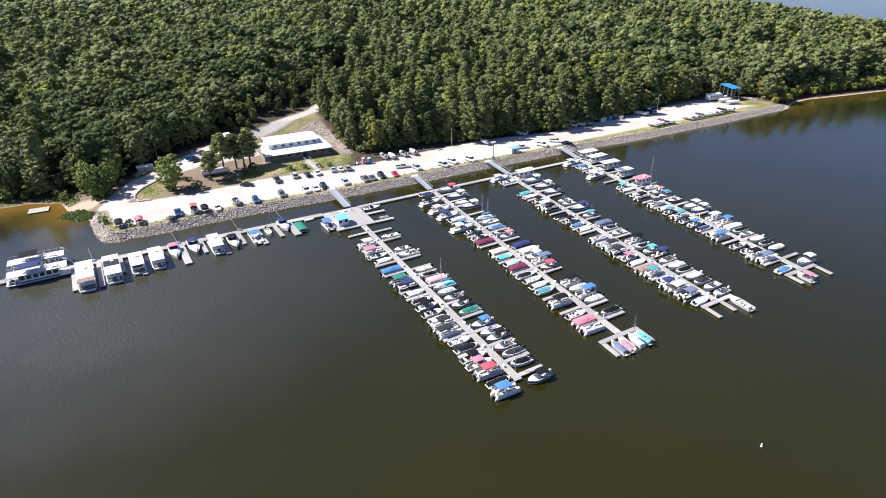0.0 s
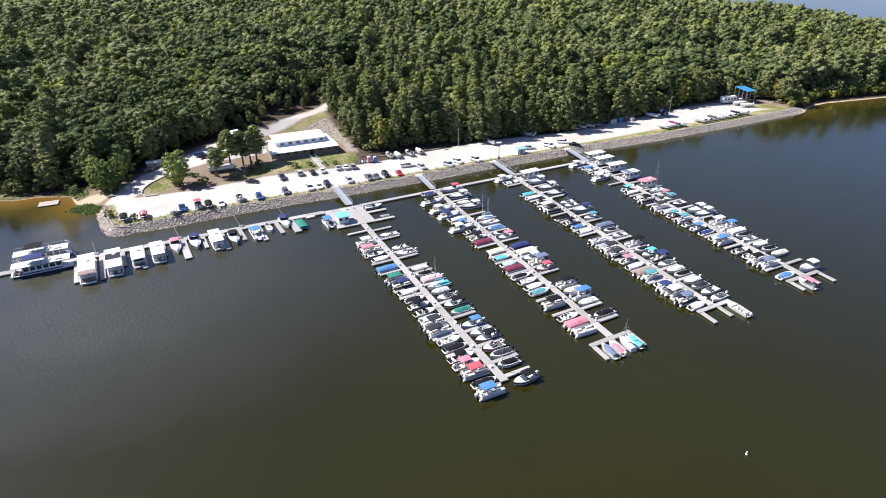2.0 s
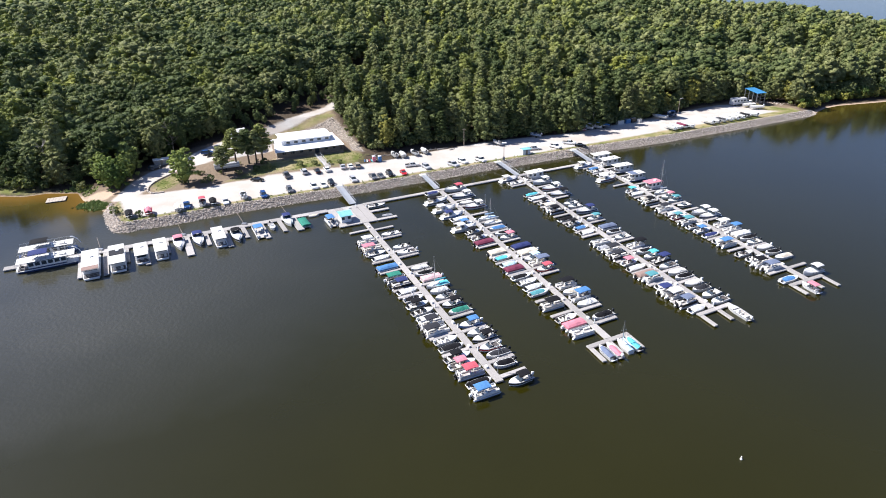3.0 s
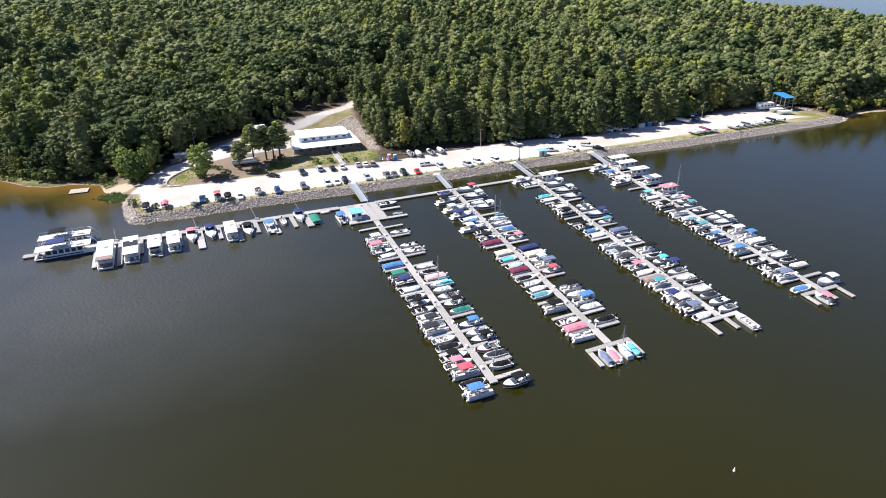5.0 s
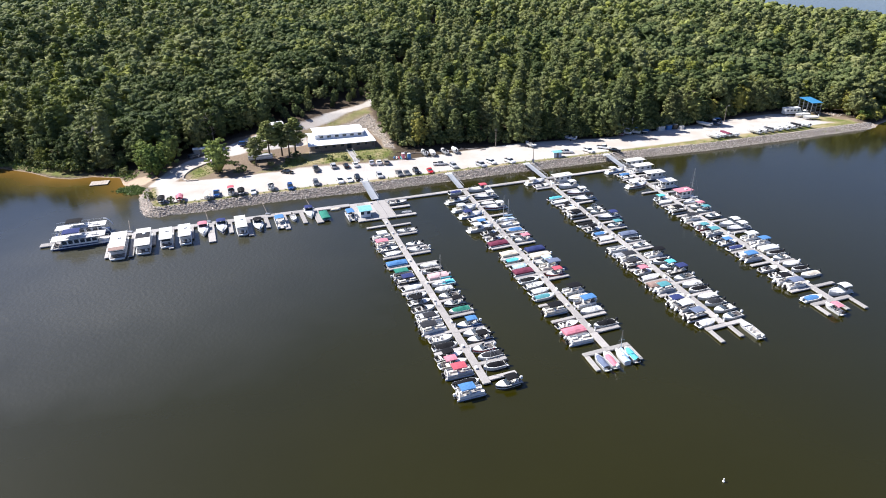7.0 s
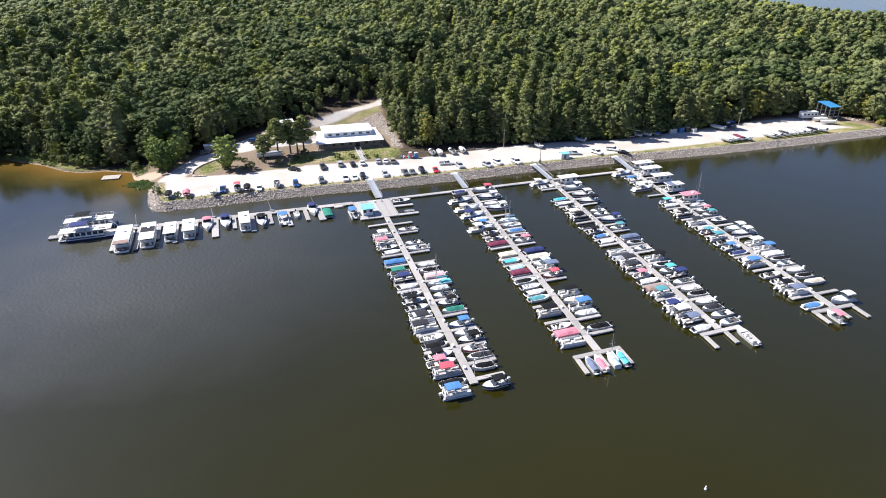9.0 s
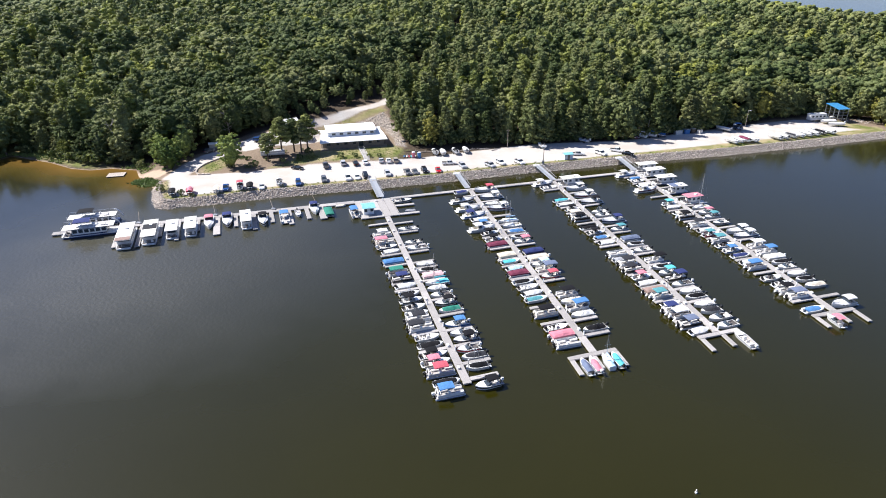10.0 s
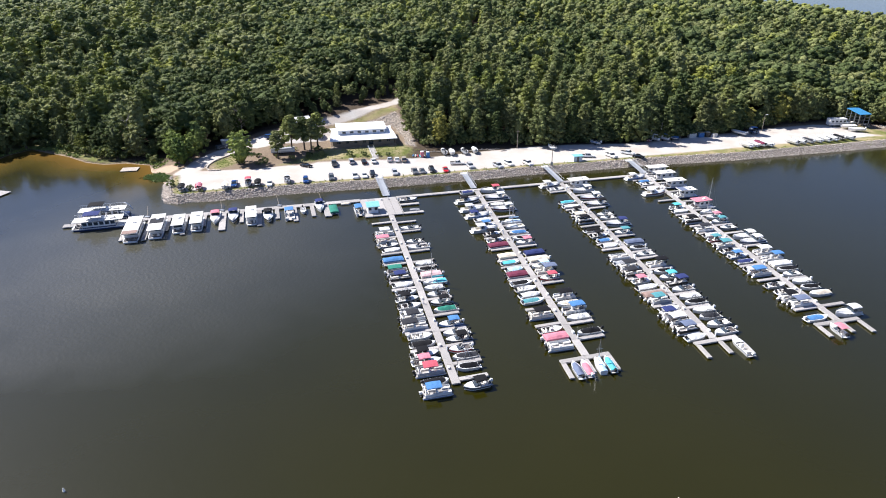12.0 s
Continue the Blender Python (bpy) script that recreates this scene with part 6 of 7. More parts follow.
NOSE = -63
for x, y, turn, kind, colour in (
        (-52.9, 198.9, NOSE, "suv", "grey"), (-45.3, 202.6, NOSE, "pickup", "white"), (-42.2, 204.0, NOSE, "sedan", "white"),
        (-39.6, 205.6, NOSE, "suv", "black"), (-32.4, 209.5, NOSE, "suv", "silver"), (-25.6, 212.4, NOSE, "pickup", "grey"),
        (-23.0, 213.6, NOSE, "sedan", "grey"), (-19.9, 215.6, NOSE, "suv", "black"), (-15.0, 217.1, NOSE - 6, "sedan", "red"),
        (-6.9, 223.7, NOSE + 4, "suv", "silver"), (-67.8, 209.8, NOSE + 55, "sedan", "black"), (-58.0, 213.6, NOSE + 180, "pickup", "grey"),
        (-52.2, 216.8, NOSE + 180, "suv", "silver"), (-47.5, 217.8, NOSE + 180, "sedan", "black"), (-44.2, 219.5, NOSE + 180, "sedan", "white"),
        (-38.7, 222.7, NOSE + 172, "sedan", "silver"), (-36.0, 223.6, NOSE + 172, "sedan", "white"), (-33.5, 224.6, NOSE + 174, "suv", "tan")):
    car(x, y, turn, kind, colour)
for x, y, turn, kind, colour in (
        (-12.6, 225.9, 18, "pickup", "white"), (3.2, 226.4, -48, "pickup", "silver"), (6.9, 230.0, -48, "suv", "white"), (13.8, 232.2, -50, "pickup", "white"),
        (35.8, 246.9, 10, "pickup", "white"), (44.9, 249.6, -45, "pickup", "white"), (51.4, 254.8, -20, "pickup", "white"), (55.6, 250.9, -15, "sedan", "black"),
        (-95.6, 234.5, 12, "suv", "blue"), (-92.8, 231.8, 10, "sedan", "black"), (-112.9, 224.0, 62, "suv", "grey"), (-83.3, 184.6, NOSE, "pickup", "blue"),
        (-60.6, 194.0, NOSE, "suv", "blue"), (-71.7, 188.2, NOSE, "sedan", "white")):
    car(x, y, turn, kind, colour)


# ---- boats ashore, each on its trailer ----
def trailer(x, y, z, turn, L):
    t = thing("boat_trailer", pose(x, y, z, 0, 0, turn), "galvanised boat trailer on the gravel", "trailer", "boat trailers")

    def chassis(bm):
        for s in (-1, 1):
            rod(bm, (-L / 2, s * 0.65, 0.45), (L * 0.30, s * 0.65, 0.45), 0.05, 5)
            rod(bm, (L * 0.30, s * 0.65, 0.45), (L / 2 + 0.8, 0, 0.45), 0.05, 5)
        for q in (-0.45, -0.1, 0.25):
            rod(bm, (L * q, -0.65, 0.45), (L * q, 0.65, 0.45), 0.04, 5)
    link_mesh("chassis", shaped(("chassis", L), chassis), STEEL, t)

    def wheel(bm):
        rod(bm, (0, -0.1, 0), (0, 0.1, 0), 0.32, 12)
    for s in (-1, 1):
        link_mesh("wheel", shaped("trailer_wheel", wheel), RUBBER, t, m=pose(-L * 0.15, s * 0.95, 0.32))


ASHORE = "on a trailer ashore"


def ashore(x, y, turn, kind, colour, L=5.8, hull="white", seed=0, tower=False):
    z = height_at(x, y)
    trailer(x, y, z, turn, 5.8)
    m = pose(x, y, z + 0.86, 0, 0, turn)
    if kind == "pcover":
        pontoon_boat(m, colour, True, 6.5, 2.4, seed, ASHORE)["group"] = "boats ashore"
    elif kind == "sail":
        sailboat(m, colour, 6.5, 2.2, seed, ASHORE, 6.5)["group"] = "boats ashore"
    else:
        small_boat(m, kind, colour, tower, hull, L, 2.3 if L < 6.5 else 2.85, seed, ASHORE, "boats ashore")


for x, y, turn, kind, colour, hull, seed in (
        (-98.7, 176.6, 120, "cover", "black", "black", 4), (-93.4, 178.8, 118, "cover", "pink", "red", 2), (-85.0, 181.6, 118, "cover", "beige", "cream", 3),
        (-78.8, 186.4, 117, "bim", "red", "white", 5), (-75.5, 187.0, 117, "cover", "black", "black", 8), (-67.2, 192.8, 118, "run", "black", "white", 6),
        (-20.8, 238.0, 118, "run", "white", "white", 7), (-17.6, 238.2, 112, "cover", "white", "white", 9), (-13.0, 240.6, 120, "run", "grey", "white", 10),
        (-9.2, 243.0, 114, "cover", "white", "white", 13), (21.0, 254.5, 125, "run", "white", "white", 11), (38.2, 266.0, 150, "run", "blue", "white", 6)):
    ashore(x, y, turn, kind, colour, 5.2, hull, seed)
for x, y, turn, kind, colour, hull, seed in (
        (53.6, 277.6, 135, "run", "red", "white", 15), (58.4, 275.8, 140, "cover", "black", "maroon", 4), (70.2, 281.0, 150, "cover", "blue", "navy", 5),
        (99.4, 276.6, 120, "cover", "white", "white", 6), (102.4, 278.6, 120, "cover", "white", "white", 3), (105.2, 280.0, 120, "cover", "maroon", "white", 8),
        (108.2, 280.8, 120, "cover", "white", "white", 6), (119.2, 286.4, 121, "cover", "white", "white", 8), (122.4, 288.2, 121, "cover", "white", "white", 7), (126.0, 290.2, 121, "cover", "charcoal", "white", 9),
        (129.6, 292.0, 121, "cover", "white", "white", 12)):
    ashore(x, y, turn, kind, colour, 7.0, hull, seed)
for x, y, turn, kind, colour, hull, seed in (
        (133.4, 294.2, 121, "cover", "white", "white", 10), (136.8, 296.2, 122, "cover", "white", "white", 14), (140.2, 298.8, 122, "cover", "black", "black", 15),
        (144.4, 300.4, 122, "cover", "white", "white", 16), (152.2, 326.0, 200, "run", "blue", "white", 17), (150.6, 318.8, 196, "cover", "white", "white", 11), (152.6, 314.2, 190, "cover", "white", "white", 18),
        (100.1, 296.6, 140, "cover", "white", "white", 9), (106.8, 300.6, 100, "bim", "blue", "navy", 10)):
    ashore(x, y, turn, kind, colour, 7.2, hull, seed)
ashore(66.3, 279.6, 150, "sail", "blue", 6.5, "white", 5)
ashore(62.2, 277.9, 148, "sail", "white", 6.5, "white", 6)


def camper():
    x, y = 147.6, 323.8
    t = thing("motor_home", pose(x, y, height_at(x, y), 0, 0, 18) @ Matrix.Scale(1.18, 4), "white motor home with dark windows at the trees", "motor home")
    bm = bmesh.new()
    box(bm, -3.9, 3.0, -1.2, 1.2, 0.5, 3.1, 0.15)
    box(bm, 3.01, 4.1, -1.1, 1.1, 0.5, 1.6, 0.15, 0.85)
    body = part("body", bm, GEL_M["white"], t)
    for k in range(4):
        bm = bmesh.new()
        box(bm, -3.2 + 1.6 * k, -2.3 + 1.6 * k, -1.23, -1.19, 1.7, 2.4, 0.01)
        part("window", bm, GLASS, body)
    bm = bmesh.new()
    box(bm, 2.98, 3.04, -1.0, 1.0, 1.7, 2.6, 0.02)
    part("windscreen", bm, GLASS, body)
    bm = bmesh.new()
    box(bm, -3.9, 3.0, -1.215, -1.20, 1.1, 1.3)
    part("stripe", bm, GEL_M["grey"], t)
    for wx in (-2.4, 2.6):
        for s in (-1, 1):
            bm = bmesh.new()
            rod(bm, (wx, s * 1.05 - 0.12, 0.42), (wx, s * 1.05 + 0.12, 0.42), 0.42, 12)
            part("wheel", bm, RUBBER, t)


camper()


def boat_shed():
    t = thing("boat_shed", pose(155.3, 321.4, 2.2, 0, 0, 22), "open steel boat rack under a blue metal roof", "shed")
    W, D, z = 5.2, 8.2, 6.1
    bm = bmesh.new()
    rings = [[(-0.4, -0.4, z), (-0.4, D + 0.4, z + 1.1), (-0.4, D + 0.4, z + 1.22), (-0.4, -0.4, z + 0.12)], [(W + 0.4, -0.4, z), (W + 0.4, D + 0.4, z + 1.1), (W + 0.4, D + 0.4, z + 1.22), (W + 0.4, -0.4, z + 0.12)]]
    loft(bm, rings)
    part("roof", bm, BLUE_METAL, t, "blue metal roof")
    for x in (0, W):
        for y in (0, D / 3, 2 * D / 3, D):
            bm = bmesh.new()
            box(bm, x - 0.12, x + 0.12, y - 0.12, y + 0.12, -0.2, z + 0.05 + 1.05 * y / D)
            part("post", bm, STEEL, t)
    for y in (0, D / 3, 2 * D / 3, D):
        for h in (1.8, 3.2, 4.6):
            bm = bmesh.new()
            rod(bm, (0, y, h), (W, y, h), 0.09, 6)
            part("rack_beam", bm, STEEL, t)


boat_shed()


def kerb(points, wd, high, label):
    """A low stone kerb along a bent line, one block after another."""
    t = thing("stone_kerb", Matrix.Identity(4), label, "kerb")
    r = random.Random(4)
    for (x0, y0), (x1, y1) in zip(points, points[1:]):
        ln = math.hypot(x1 - x0, y1 - y0)
        n = max(1, round(ln / 0.9))
        for k in range(n):
            f = (k + 0.5) / n
            x, y = x0 + (x1 - x0) * f, y0 + (y1 - y0) * f
            bm = bmesh.new()
            box(bm, -0.44, 0.44, -wd / 2, wd / 2, -0.25, high * r.uniform(0.8, 1.15), 0.05)
            part("stone", bm, STONE_PIECE, t, m=pose(x, y, height_at(x, y), r.uniform(-3, 3), r.uniform(-3, 3), math.degrees(math.atan2(y1 - y0, x1 - x0)) + r.uniform(-6, 6)))


kerb([(-97.4, 198.3), (-101.1, 196.9), (-103.6, 198.8), (-105.2, 202.5), (-105.8, 206.5), (-105.4, 211), (-104.3, 215.5), (-103.1, 219.5)], 0.55, 0.45, "low pale stone kerb round a lawn island")


# ---- small buildings, poles and clutter on the bank ----
def hut(x, y, turn, W, D, H, wall, roof, label, name="shed"):
    t = thing(name, pose(x, y, height_at(x, y) - 0.1, 0, 0, turn), label, "shed")
    bm = bmesh.new()
    box(bm, -W / 2, W / 2, -D / 2, D / 2, -0.3, H, 0.03)
    part("wall", bm, wall, t)
    bm = bmesh.new()
    loft(bm, [[(s * (W / 2 + 0.25), -D / 2 - 0.25, H - 0.05), (s * (W / 2 + 0.25), 0, H + D * 0.16), (s * (W / 2 + 0.25), D / 2 + 0.25, H - 0.05),
               (s * (W / 2 + 0.25), D / 2 + 0.25, H - 0.13), (s * (W / 2 + 0.25), 0, H + D * 0.16 - 0.1), (s * (W / 2 + 0.25), -D / 2 - 0.25, H - 0.13)] for s in (-1, 1)])
    part("roof", bm, roof, t)
    bm = bmesh.new()
    box(bm, -0.45, 0.45, -D / 2 - 0.05, -D / 2 + 0.01, 0.0, min(2.0, H - 0.1), 0.01)
    part("door", bm, TIMBER, t)


hut(31.9, 241.4, 24, 3.4, 2.6, 2.3, WHITE_WALL, TEAL_METAL, "small white hut with a pale teal roof")
hut(-112.6, 229.5, 30, 5.6, 2.6, 2.4, surface("grey siding", (0.36, 0.36, 0.35), 0.7, grain=3, depth=0.1), WHITE_METAL, "low grey trailer hut at the edge of the trees")
hut(-82.8, 243.0, 18, 8.5, 6.0, 3.0, WHITE_WALL, WHITE_METAL, "white shed with a metal roof behind the pines")
hut(-88.5, 251.0, 40, 6.0, 5.0, 2.8, WHITE_WALL, WHITE_METAL, "white shed with a metal roof beside the drive")


def long_trailer():
    x, y = -82.6, 220.3
    t = thing("long_trailer", pose(x, y, height_at(x, y), 0, 0, 26), "long pale enclosed trailer under the pines", "trailer")
    bm = bmesh.new()
    box(bm, -4.6, 4.6, -1.1, 1.1, 0.6, 2.3, 0.12)
    part("body", bm, GEL_M["grey"], t)
    bm = bmesh.new()
    box(bm, -4.5, 4.5, -1.13, -1.10, 1.2, 1.75)
    part("stripe", bm, GEL_M["white"], t)
    for wx in (-1.4, -0.5):
        for s in (-1, 1):
            bm = bmesh.new()
            rod(bm, (wx, s * 1.0 - 0.1, 0.36), (wx, s * 1.0 + 0.1, 0.36), 0.36, 12)
            part("wheel", bm, RUBBER, t)
    bm = bmesh.new()
    rod(bm, (4.6, 0, 0.6), (5.8, 0, 0.55), 0.07, 6)
    part("hitch", bm, STEEL, t)


long_trailer()


def pole(x, y, high, label, lamp=False, disc=False, name="utility_pole"):
    z = height_at(x, y)
    t = thing(name, pose(x, y, z - 0.3), label, "pole", "poles")
    bm = bmesh.new()
    rod(bm, (0, 0, 0), (0, 0, high), 0.15, 8, 0.10)
    part("shaft", bm, TIMBER, t)
    bm = bmesh.new()
    if lamp:
        rod(bm, (0, 0, high - 0.2), (0.9, -0.4, high + 0.1), 0.05, 6)
        box(bm, 0.75, 1.3, -0.6, -0.3, high, high + 0.16, 0.04)
        part("lamp_arm", bm, STEEL, t)
    elif disc:
        box(bm, -0.45, 0.45, -0.3, 0.3, 0.3, 1.7, 0.05)
        part("meter_box", bm, STEEL, t)
        bm = bmesh.new()
        rod(bm, (-0.9, 0, high - 0.1), (0.9, 0, high + 0.1), 0.45, 10, 0.3)
        part("siren_horn", bm, WHITE_PLASTIC, t, "white horn on the pole top")
    else:
        rod(bm, (-0.8, 0, high - 0.5), (0.8, 0, high - 0.5), 0.06, 6)
        part("cross_arm", bm, TIMBER, t)


pole(7.1, 252.4, 8.0, "grey wooden utility pole beside the lot")
pole(22.9, 233.0, 7.2, "wooden pole with a white horn and meter box", disc=True)
pole(111.6, 305.4, 8.0, "wooden pole with a lamp arm beside the lot", lamp=True, name="light_pole")


def kayak(x, y, turn, colour, tilt):
    t = thing("kayak", pose(x, y, height_at(x, y) + 0.18, tilt, 0, turn), f"{colour} plastic kayak lying by the lot", "kayak", "kayaks")

    def shell(bm):
        rings = []
        for k in range(9):
            f = -1 + k / 4
            w = 0.36 * max(0.05, 1 - f * f)
            rings.append([(f * 1.6, math.cos(a) * w, math.sin(a) * w * 0.55 + 0.12 * f * f) for a in [math.tau * q / 8 for q in range(8)]])
        loft(bm, rings)
    link_mesh("hull", shaped("kayak_hull", shell), CANVAS_M[colour], t)

    def seat(bm):
        box(bm, -0.45, 0.35, -0.2, 0.2, 0.14, 0.22, 0.03)
    link_mesh("cockpit", shaped("kayak_seat", seat), BLACK_PLASTIC, t)


for k, c in enumerate(("blue", "white", "red", "aqua", "red", "beige")):
    kayak(-31.6 + 0.9 * k, 231.0 + 0.25 * k, 100 + 4 * k, c, (10, -15, 20, -8, 12, 4)[k])


def tank(x, y, colour, label):
    t = thing("portable_toilet", pose(x, y, height_at(x, y), 0, 0, 26), label, "toilet", "portable toilets")
    bm = bmesh.new()
    box(bm, -0.6, 0.6, -0.6, 0.6, 0, 2.1, 0.05)
    part("cabin", bm, CANVAS_M[colour], t)
    bm = bmesh.new()
    box(bm, -0.63, 0.63, -0.63, 0.63, 2.11, 2.35, 0.08, 0.8)
    part("roof", bm, WHITE_PLASTIC, t)
    bm = bmesh.new()
    box(bm, -0.4, 0.4, -0.63, -0.605, 0.1, 1.95, 0.01)
    part("door", bm, CANVAS_M[colour], t)


tank(-25.8, 232.0, "blue", "blue plastic portable toilet beside the lot")
tank(-28.0, 231.4, "pink", "faded red portable toilet beside the lot")


def crate(x, y, turn, W, D, H, mat_, label):
    t = thing("storage_crate", pose(x, y, height_at(x, y) - 0.05, 0, 0, turn), label, "crate", "storage crates")
    bm = bmesh.new()
    box(bm, -W / 2, W / 2, -D / 2, D / 2, 0, H, 0.04)
    part("body", bm, mat_, t)
    bm = bmesh.new()
    box(bm, -W / 2 - 0.04, W / 2 + 0.04, -D / 2 - 0.04, D / 2 + 0.04, H + 0.005, H + 0.1, 0.03)
    part("lid", bm, STEEL, t)


for x, y, a, W, D, H, c, lab in ((79.5, 287.2, 20, 3.2, 2.0, 1.9, CONCRETE, "grey storage crate by the trees"), (83.2, 289.0, 30, 2.6, 2.0, 2.0, CANVAS_M["blue"], "blue storage crate by the trees"),
                                 (86.0, 290.2, 25, 2.2, 1.8, 2.1, BLACK_PLASTIC, "black storage crate by the trees"), (89.2, 290.4, 40, 2.0, 1.6, 1.5, CONCRETE, "grey storage crate by the trees")):
    crate(x, y, a, W, D, H, c, lab)


def log(x, y, turn, ln, rad, seed):
    t = thing("driftwood_log", pose(x, y, height_at(x, y) + rad * 0.7, 0, 0, turn), "grey-brown driftwood log lying along the wood's edge", "log", "driftwood logs")
    r_ = random.Random(seed)

    def build(bm):
        rings = []
        for k in range(6):
            f = k / 5
            rr = rad * (1.1 - 0.5 * f)
            c_ = (r_.uniform(-0.1, 0.1), r_.uniform(-0.04, 0.06))
            rings.append([(-ln / 2 + ln * f, c_[0] + math.cos(a) * rr, c_[1] + math.sin(a) * rr) for a in [math.tau * q / 7 for q in range(7)]])
        loft(bm, rings)
        for k in range(2):
            x_ = r_.uniform(-0.3, 0.35) * ln
            rod(bm, (x_, 0, 0), (x_ + 0.5, r_.uniform(-0.6, 0.6), 0.7), rad * 0.35, 5, rad * 0.15)
    link_mesh("trunk", shaped(("log", seed), build), DEAD_WOOD if seed % 3 else BARK, t)


LOG_A, LOG_B = (-30.5, 238.2), (3.0, 248.8)
r = random.Random(31)
for k in range(16):
    f = k / 15
    log(LOG_A[0] + (LOG_B[0] - LOG_A[0]) * f + r.uniform(-1, 1), LOG_A[1] + (LOG_B[1] - LOG_A[1]) * f + r.uniform(-1.2, 1.6), r.uniform(5, 45), r.uniform(2.2, 5.0), r.uniform(0.14, 0.26), k % 8)


# ---- afloat, away from the docks ----
def raft(corner, turn, W, D, mat_, label):
    t = thing("swim_raft", pose(corner[0], corner[1], 0, 0, 0, turn), label, "raft", "rafts")
    n = 6
    for k in range(n):
        bm = bmesh.new()
        box(bm, -W / 2 + W * k / n + 0.02, -W / 2 + W * (k + 1) / n - 0.02, -D / 2, D / 2, 0.28, 0.40, 0.02)
        part("deck_board", bm, mat_, t)
    for s in (-1, 1):
        bm = bmesh.new()
        box(bm, -W / 2, W / 2, s * D * 0.36 - 0.4, s * D * 0.36 + 0.4, -0.25, 0.27, 0.08)
        part("float", bm, FLOAT, t)
    return t


raft((-135.6, 196.2), 24, 6.2, 4.6, surface("pale raft boards", (0.40, 0.35, 0.30), 0.8, grain=3, stain=0.6, depth=0.16), "pale timber swim raft floating in the sandy cove")
raft((-163.0, 162.6), 0, 7.5, 5.0, DOCK, "weathered grey raft floating in the cove")


def buoy(x, y):
    t = thing("buoy", pose(x, y, 0), "small white marker buoy on open water", "buoy", "buoys")
    bm = bmesh.new()
    rings = []
    for z, r_ in ((-0.2, 0.08), (-0.1, 0.2), (0.18, 0.2), (0.25, 0.1), (0.65, 0.09), (0.7, 0.04)):
        rings.append([(math.cos(a) * r_, math.sin(a) * r_, z) for a in [math.tau * q / 10 for q in range(10)]])
    loft(bm, rings)
    part("float", bm, WHITE_PLASTIC, t)
    bm = bmesh.new()
    rod(bm, (0, 0, 0.40), (0, 0, 0.50), 0.105, 10)
    part("band", bm, CANVAS_M["beige"], t)


buoy(54.9, 78.2)
buoy(-37.9, 57.6)


# ---- a bleached dead tree, low plants ----
def dead_tree(x, y, high, seed):
    t = thing("dead_tree", pose(x, y, height_at(x, y) - 0.2), "bare grey dead tree among green crowns", "tree", "dead trees")
    r = random.Random(seed)
    bm = bmesh.new()
    rod(bm, (0, 0, 0), (0.3, 0.2, high), 0.26, 8, 0.05)
    part("trunk", bm, DEAD_WOOD, t)
    bm = bmesh.new()

    def limb(p, d, ln, rad, deep):
        q = p + d * ln
        rod(bm, p, q, rad, 5, rad * 0.5)
        if deep:
            for _ in range(3):
                d2 = (d + Vector((r.uniform(-0.8, 0.8), r.uniform(-0.8, 0.8), r.uniform(-0.1, 0.7)))).normalized()
                limb(p + d * ln * r.uniform(0.4, 1.0), d2, ln * r.uniform(0.45, 0.7), rad * 0.6, deep - 1)
    for k in range(13):
        f = r.uniform(0.3, 0.98)
        a = k * 2.4
        limb(Vector((0.3 * f, 0.2 * f, high * f)), Vector((math.cos(a), math.sin(a), r.uniform(0.3, 0.9))).normalized(), high * 0.24 * (1.2 - f * 0.6), 0.09, 2)
    part("branch", bm, DEAD_WOOD, t)


dead_tree(-111.5, 239.0, 13.0, 1)
dead_tree(-113.5, 240.0, 12.0, 5)
dead_tree(-150.0, 216.0, 13.0, 2)
dead_tree(-196.0, 222.0, 12.0, 3)
dead_tree(262.0, 372.0, 13.0, 4)


def tufts(name, spots_, size, material, label, category, seed, blades=7):
    """Blades of grass or reed as one mesh."""
    rg = np.random.RandomState(seed)
    P = np.repeat(np.asarray(spots_, float), blades, 0)
    n = len(P)
    a = rg.uniform(0, math.tau, n)
    P[:, :2] += rg.normal(size=(n, 2)) * size * 0.35
    d = np.stack([np.cos(a), np.sin(a), np.zeros(n)], 1)
    lean = np.stack([rg.normal(size=n), rg.normal(size=n), np.zeros(n)], 1) * size * 0.6
    w, h = size * 0.34, size * rg.uniform(0.6, 1.3, n)[:, None]
    tip = P + lean + np.array((0, 0, 1.0)) * h
    v = np.stack([P - d * w, P + d * w, tip], 1).reshape(-1, 3)
    ob = link_mesh(name, array_mesh(name, v, np.arange(3 * n).reshape(-1, 3)), material)
    tagged(ob, label, category, kind="stuff")


rg = np.random.RandomState(5)
c = np.column_stack([rg.uniform(-131, -109, 2600), rg.uniform(182, 203, 2600)])
c = c[(np.hypot((c[:, 0] + 117.5) / 6.5, (c[:, 1] - 191) / 4.4) < 1 + 0.25 * rg.normal(size=len(c)) * 0.5) & (inland(c) < 3)]
tufts("water_weeds", np.column_stack([c, np.maximum(height(c), -0.05)]), 0.55, WEED, "bright green emergent weeds at the water's edge", "weeds", 2)
s = np.column_stack([rg.uniform(-110, 176, 9000), rg.uniform(165, 312, 9000)])
d = inland(s)
s = s[((d > 2.9) & (d < 5.8) & (rg.uniform(size=len(s)) < 0.8)) | ((d > 0.5) & (d < 2.9) & (swell(s, 0.12, 9) > 0.75))]
tufts("bank_grass", np.column_stack([s, height(s)]), 0.42, GRASS_BLADE, "patchy green grass along the stone bank", "grass", 3)
s = np.column_stack([rg.uniform(-200, -126, 2500), rg.uniform(195, 222, 2500)])
